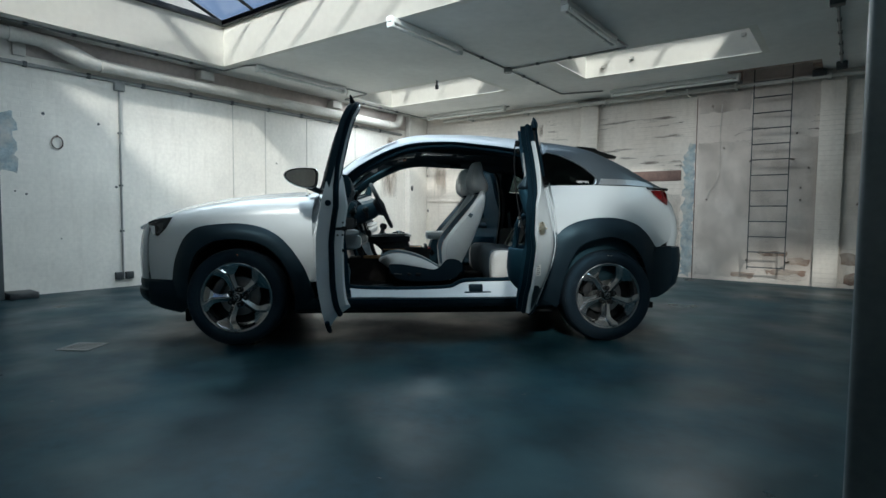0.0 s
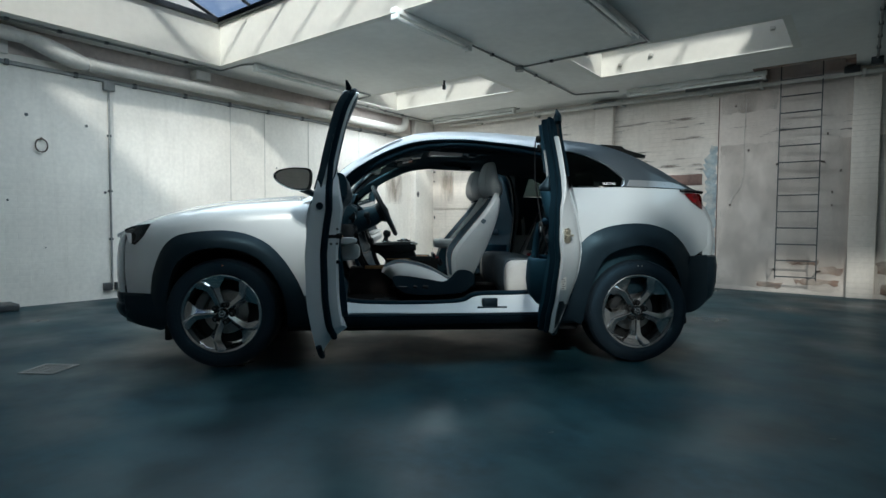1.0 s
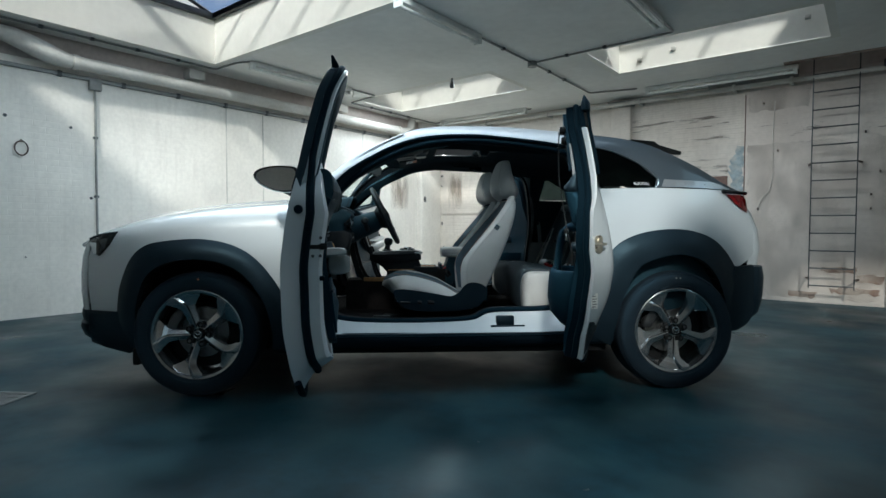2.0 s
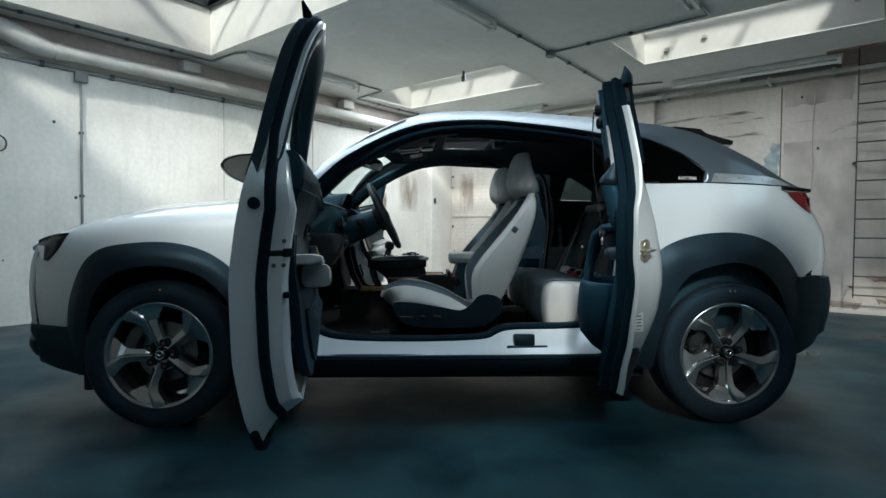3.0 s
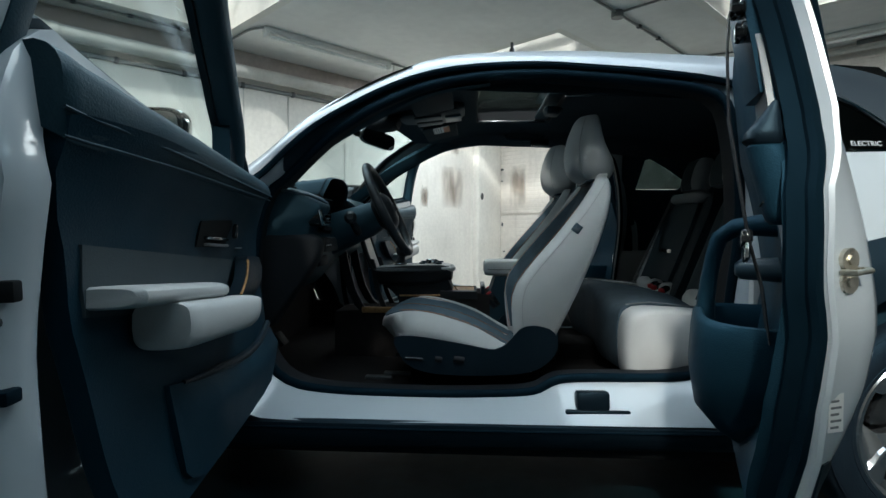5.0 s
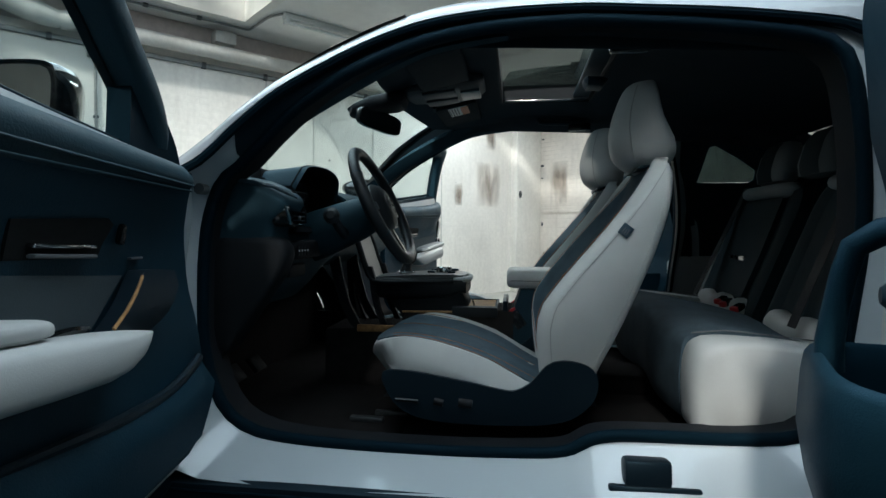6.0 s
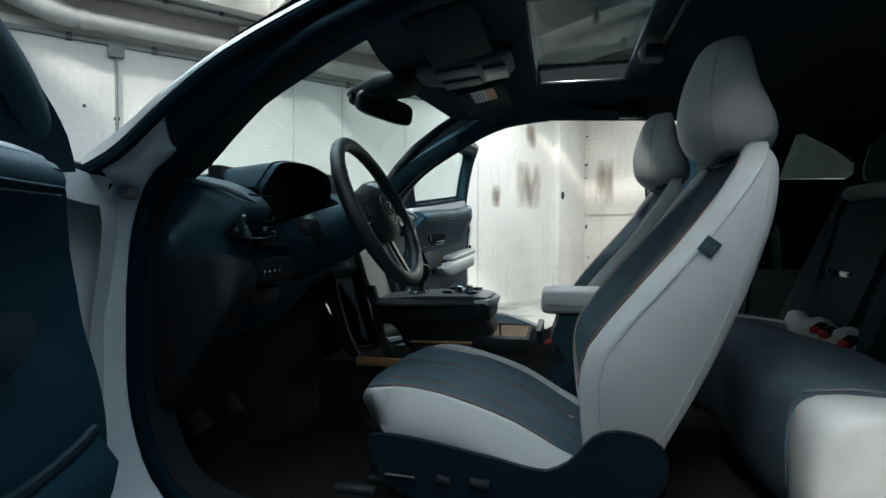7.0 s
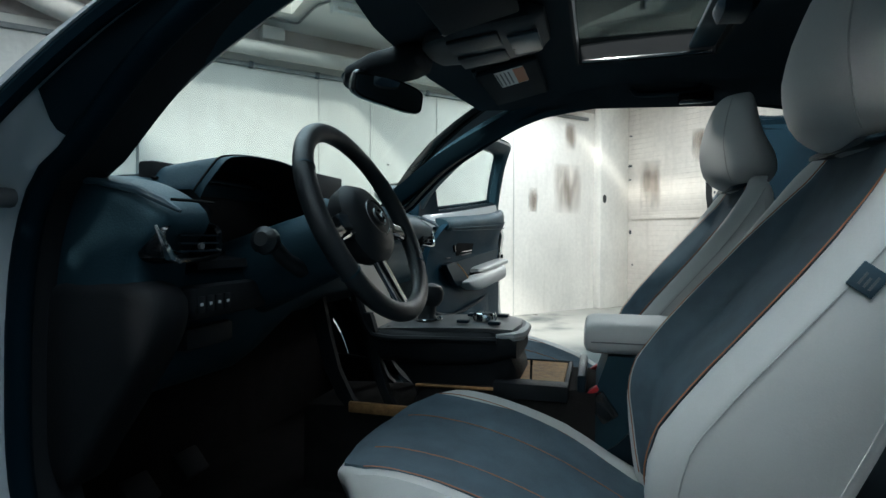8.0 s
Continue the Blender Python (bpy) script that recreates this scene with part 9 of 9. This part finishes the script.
for a in ((-0.155, 0.004, -0.128, -0.0815), (-0.155, 0.004, 0.1215, 0.128), (-0.006, 0.004, -0.0815, 0.1215)):
    box(bm, *a, 0.62, 0.6535, 0.002)
part("tray_rim", bm, BLACKPL, tun, "black tray rim")
bm = bm_new()
rows = [[Vector((x, u, z)) for u, z in ((-w_, low_), (-w_, top_), (w_, top_), (w_, low_))] for x, w_, low_, top_ in ((-0.430, 0.070, 0.690, 0.712), (-0.373, 0.090, 0.650, 0.722), (-0.346, 0.098, 0.622, 0.728), (-0.334, 0.098, 0.585, 0.728), (-0.22, 0.103, 0.60, 0.730), (-0.165, 0.105, 0.60, 0.732),
                                                                                                    (-0.128, 0.10, 0.60, 0.715), (-0.108, 0.085, 0.60, 0.665), (-0.104, 0.08, 0.60, 0.640))]
loft(bm, rows, True, True)
part("bridge_foot", bm, BLACKPL, tun, "black foot of the console bridge")
bm = bm_new()
box(bm, 0.022, 0.040, -0.11, 0.11, 0.635, 0.676, 0.004)
part("tray_rail", bm, CLAD, tun)
# armrest
bm = bm_new()
rows = []
for x, k in ((0.035, 0.55), (0.040, 0.85), (0.055, 0.98), (0.10, 1.0), (0.28, 1.0), (0.34, 0.9)):
    rows.append([Vector((x, u, 0.752 + v)) for u, v in oval(26, 0.105 * (0.8 + 0.2 * k), 0.036 * k, 4.0)])
loft(bm, rows, True, True)
arm = skin("centre_armrest", bm, LGREY, "light grey padded centre armrest")
bm = bm_new()
rows = [[Vector((x, u, z)) for u in (-0.10, 0.10)] + [Vector((x2, u, z)) for u in (0.10, -0.10)] for x, x2, z in ((0.07, 0.36, 0.37), (0.045, 0.36, 0.60), (0.085, 0.35, 0.718))]
loft(bm, rows, True, True)
part("armrest_box", bm, TRIM, arm, "dark storage box under the armrest")
bm = bm_new()
tube(bm, [Vector((x, -0.1055, 0.748)) for x in np.linspace(0.05, 0.33, 8)], 0.0016, 5)
part("armrest_seam", bm, MIDGREY, arm)

# ---- things under the roof ----
VISOR = mat("dark_visor_cloth", (0.016, 0.024, 0.030), 0.8, vary=0.1, scale=9, grain=420, bump=0.2, spec=0.2)
ROOFGREY = mat("dark_grey_roof_plastic", (0.045, 0.052, 0.058), 0.55, vary=0.06, grain=300, bump=0.1)
bm = bm_new()
rows = [[Vector((x, u, z + v)) for u, v in oval(24, hw_, th, 4)] for x, z, hw_, th in ((-0.345, 1.425, 0.05, 0.010), (-0.325, 1.427, 0.085, 0.020), (-0.20, 1.442, 0.125, 0.026), (-0.085, 1.455, 0.12, 0.024), (-0.055, 1.465, 0.09, 0.010))]
loft(bm, rows, True, True)
oc = skin("overhead_console", bm, ROOFGREY, "grey overhead light console")
for y in (-0.055, 0.055):
    bm = bm_new()
    box(bm, -0.06, 0.06, y - 0.038, y + 0.038, -0.006, 0.004, 0.004, m=pose(-0.215, 0, 1.4155, 0, -7, 0))
    part("map_lamp", bm, ROOFGREY, oc, "smoked unlit map lamp")
bm = bm_new()
box(bm, -0.035, 0.035, -0.06, 0.06, -0.006, 0.004, 0.003, m=pose(-0.105, 0, 1.427, 0, -6, 0))
part("roof_switch", bm, SATINBLUE, oc)
for e in (-1, 1):
    bm = bm_new()
    box(bm, -0.085, 0.085, -0.17, 0.17, -0.008, 0.008, 0.007, 3, m=pose(-0.180, e * 0.325, 1.424, 0, -12, 0))
    vis = skin("sun_visor", bm, VISOR, "dark slate cloth sun visor")
    bm = bm_new()
    tube(bm, [(-0.262, e * 0.14, 1.412), (-0.262, e * 0.17, 1.405)], 0.006, 8)
    part("visor_pin", bm, CLAD, vis)
    if e > 0:
        bm = bm_new()
        box(bm, -0.036, 0.040, -0.080, 0.060, -0.0095, -0.0082, m=pose(-0.178, 0.245, 1.4235, 0, -12, 0))
        part("warning_label", bm, PAPER, vis, "white and orange printed warning label")
        bm = bm_new()
        box(bm, 0.014, 0.044, -0.075, 0.055, -0.0105, -0.0096, m=pose(-0.178, 0.245, 1.4235, 0, -12, 0))
        part("label_heading", bm, ORANGEINK, vis)
        for k in range(4):
            bm = bm_new()
            box(bm, -0.034 + 0.011 * k, -0.030 + 0.011 * k, -0.065, 0.045, -0.0105, -0.0096, m=pose(-0.178, 0.245, 1.4235, 0, -12, 0))
            part("label_line", bm, MIDGREY, vis)
# mirror and sensor pod
bm = bm_new()
rows = [[Vector((x, u + 0.0, z + v)) for u, v in oval(20, hw_, th, 3)] for x, z, hw_, th in ((-0.560, 1.362, 0.03, 0.012), (-0.540, 1.372, 0.062, 0.024), (-0.47, 1.392, 0.075, 0.030), (-0.39, 1.404, 0.075, 0.032), (-0.36, 1.410, 0.068, 0.028), (-0.35, 1.415, 0.055, 0.016))]
loft(bm, rows, True, True)
skin("sensor_pod", bm, BLACKPL, "black camera pod behind the windscreen")
bm = bm_new()
MM = pose(-0.455, 0.005, 1.334, -6, 5, -33)
rows = [[MM @ Vector((d, u, v)) for u, v in oval(30, 0.110 * k, 0.037 * k, 4.2)] for d, k in ((-0.030, 0.45), (-0.024, 0.75), (-0.008, 0.97), (0.008, 1.0), (0.014, 0.96))]
loft(bm, rows, True, True)
rm = skin("rear_view_mirror", bm, GLOSSBLACK, "black rear view mirror")
bm = bm_new()
bm.faces.new([bm.verts.new(MM @ Vector((0.0146, u, v))) for u, v in oval(30, 0.101, 0.031, 4.2)])
part("mirror_glass", bm, MIRRORM, rm, "mirror glass")
bm = bm_new()
tube(bm, [(-0.50, 0, 1.325), (-0.535, 0, 1.36), (-0.55, 0, 1.39)], [0.012, 0.014, 0.03], 10)
part("mirror_stem", bm, CLAD, rm)
bm = bm_new()
rows = [[Vector((x, 0.0 + u, z + v)) for u, v in oval(18, hw_, th, 3)] for x, z, hw_, th in ((0.30, 1.46, 0.03, 0.006), (0.31, 1.455, 0.05, 0.02), (0.36, 1.452, 0.05, 0.02), (0.38, 1.46, 0.03, 0.006))]
loft(bm, rows, True, True)
skin("roof_microphone", bm, CLAD, "black roof module")
# far-side coat hook and black module above the far opening
bm = bm_new()
box(bm, 0.30, 0.40, 0.545, 0.575, 1.385, 1.42, 0.006)
skin("upper_striker", bm, GLOSSBLACK, "black upper latch striker")
bm = bm_new()
box(bm, 0.30, 0.40, -0.575, -0.545, 1.385, 1.42, 0.006)
skin("upper_striker", bm, GLOSSBLACK, "black upper latch striker")
bm = bm_new()
tube(bm, [(-0.722, -0.730, 1.023), (-0.722, -0.757, 1.023)], 0.014, 12)
skin("frame_plug", bm, MIDGREY, "grey plug in the door frame")
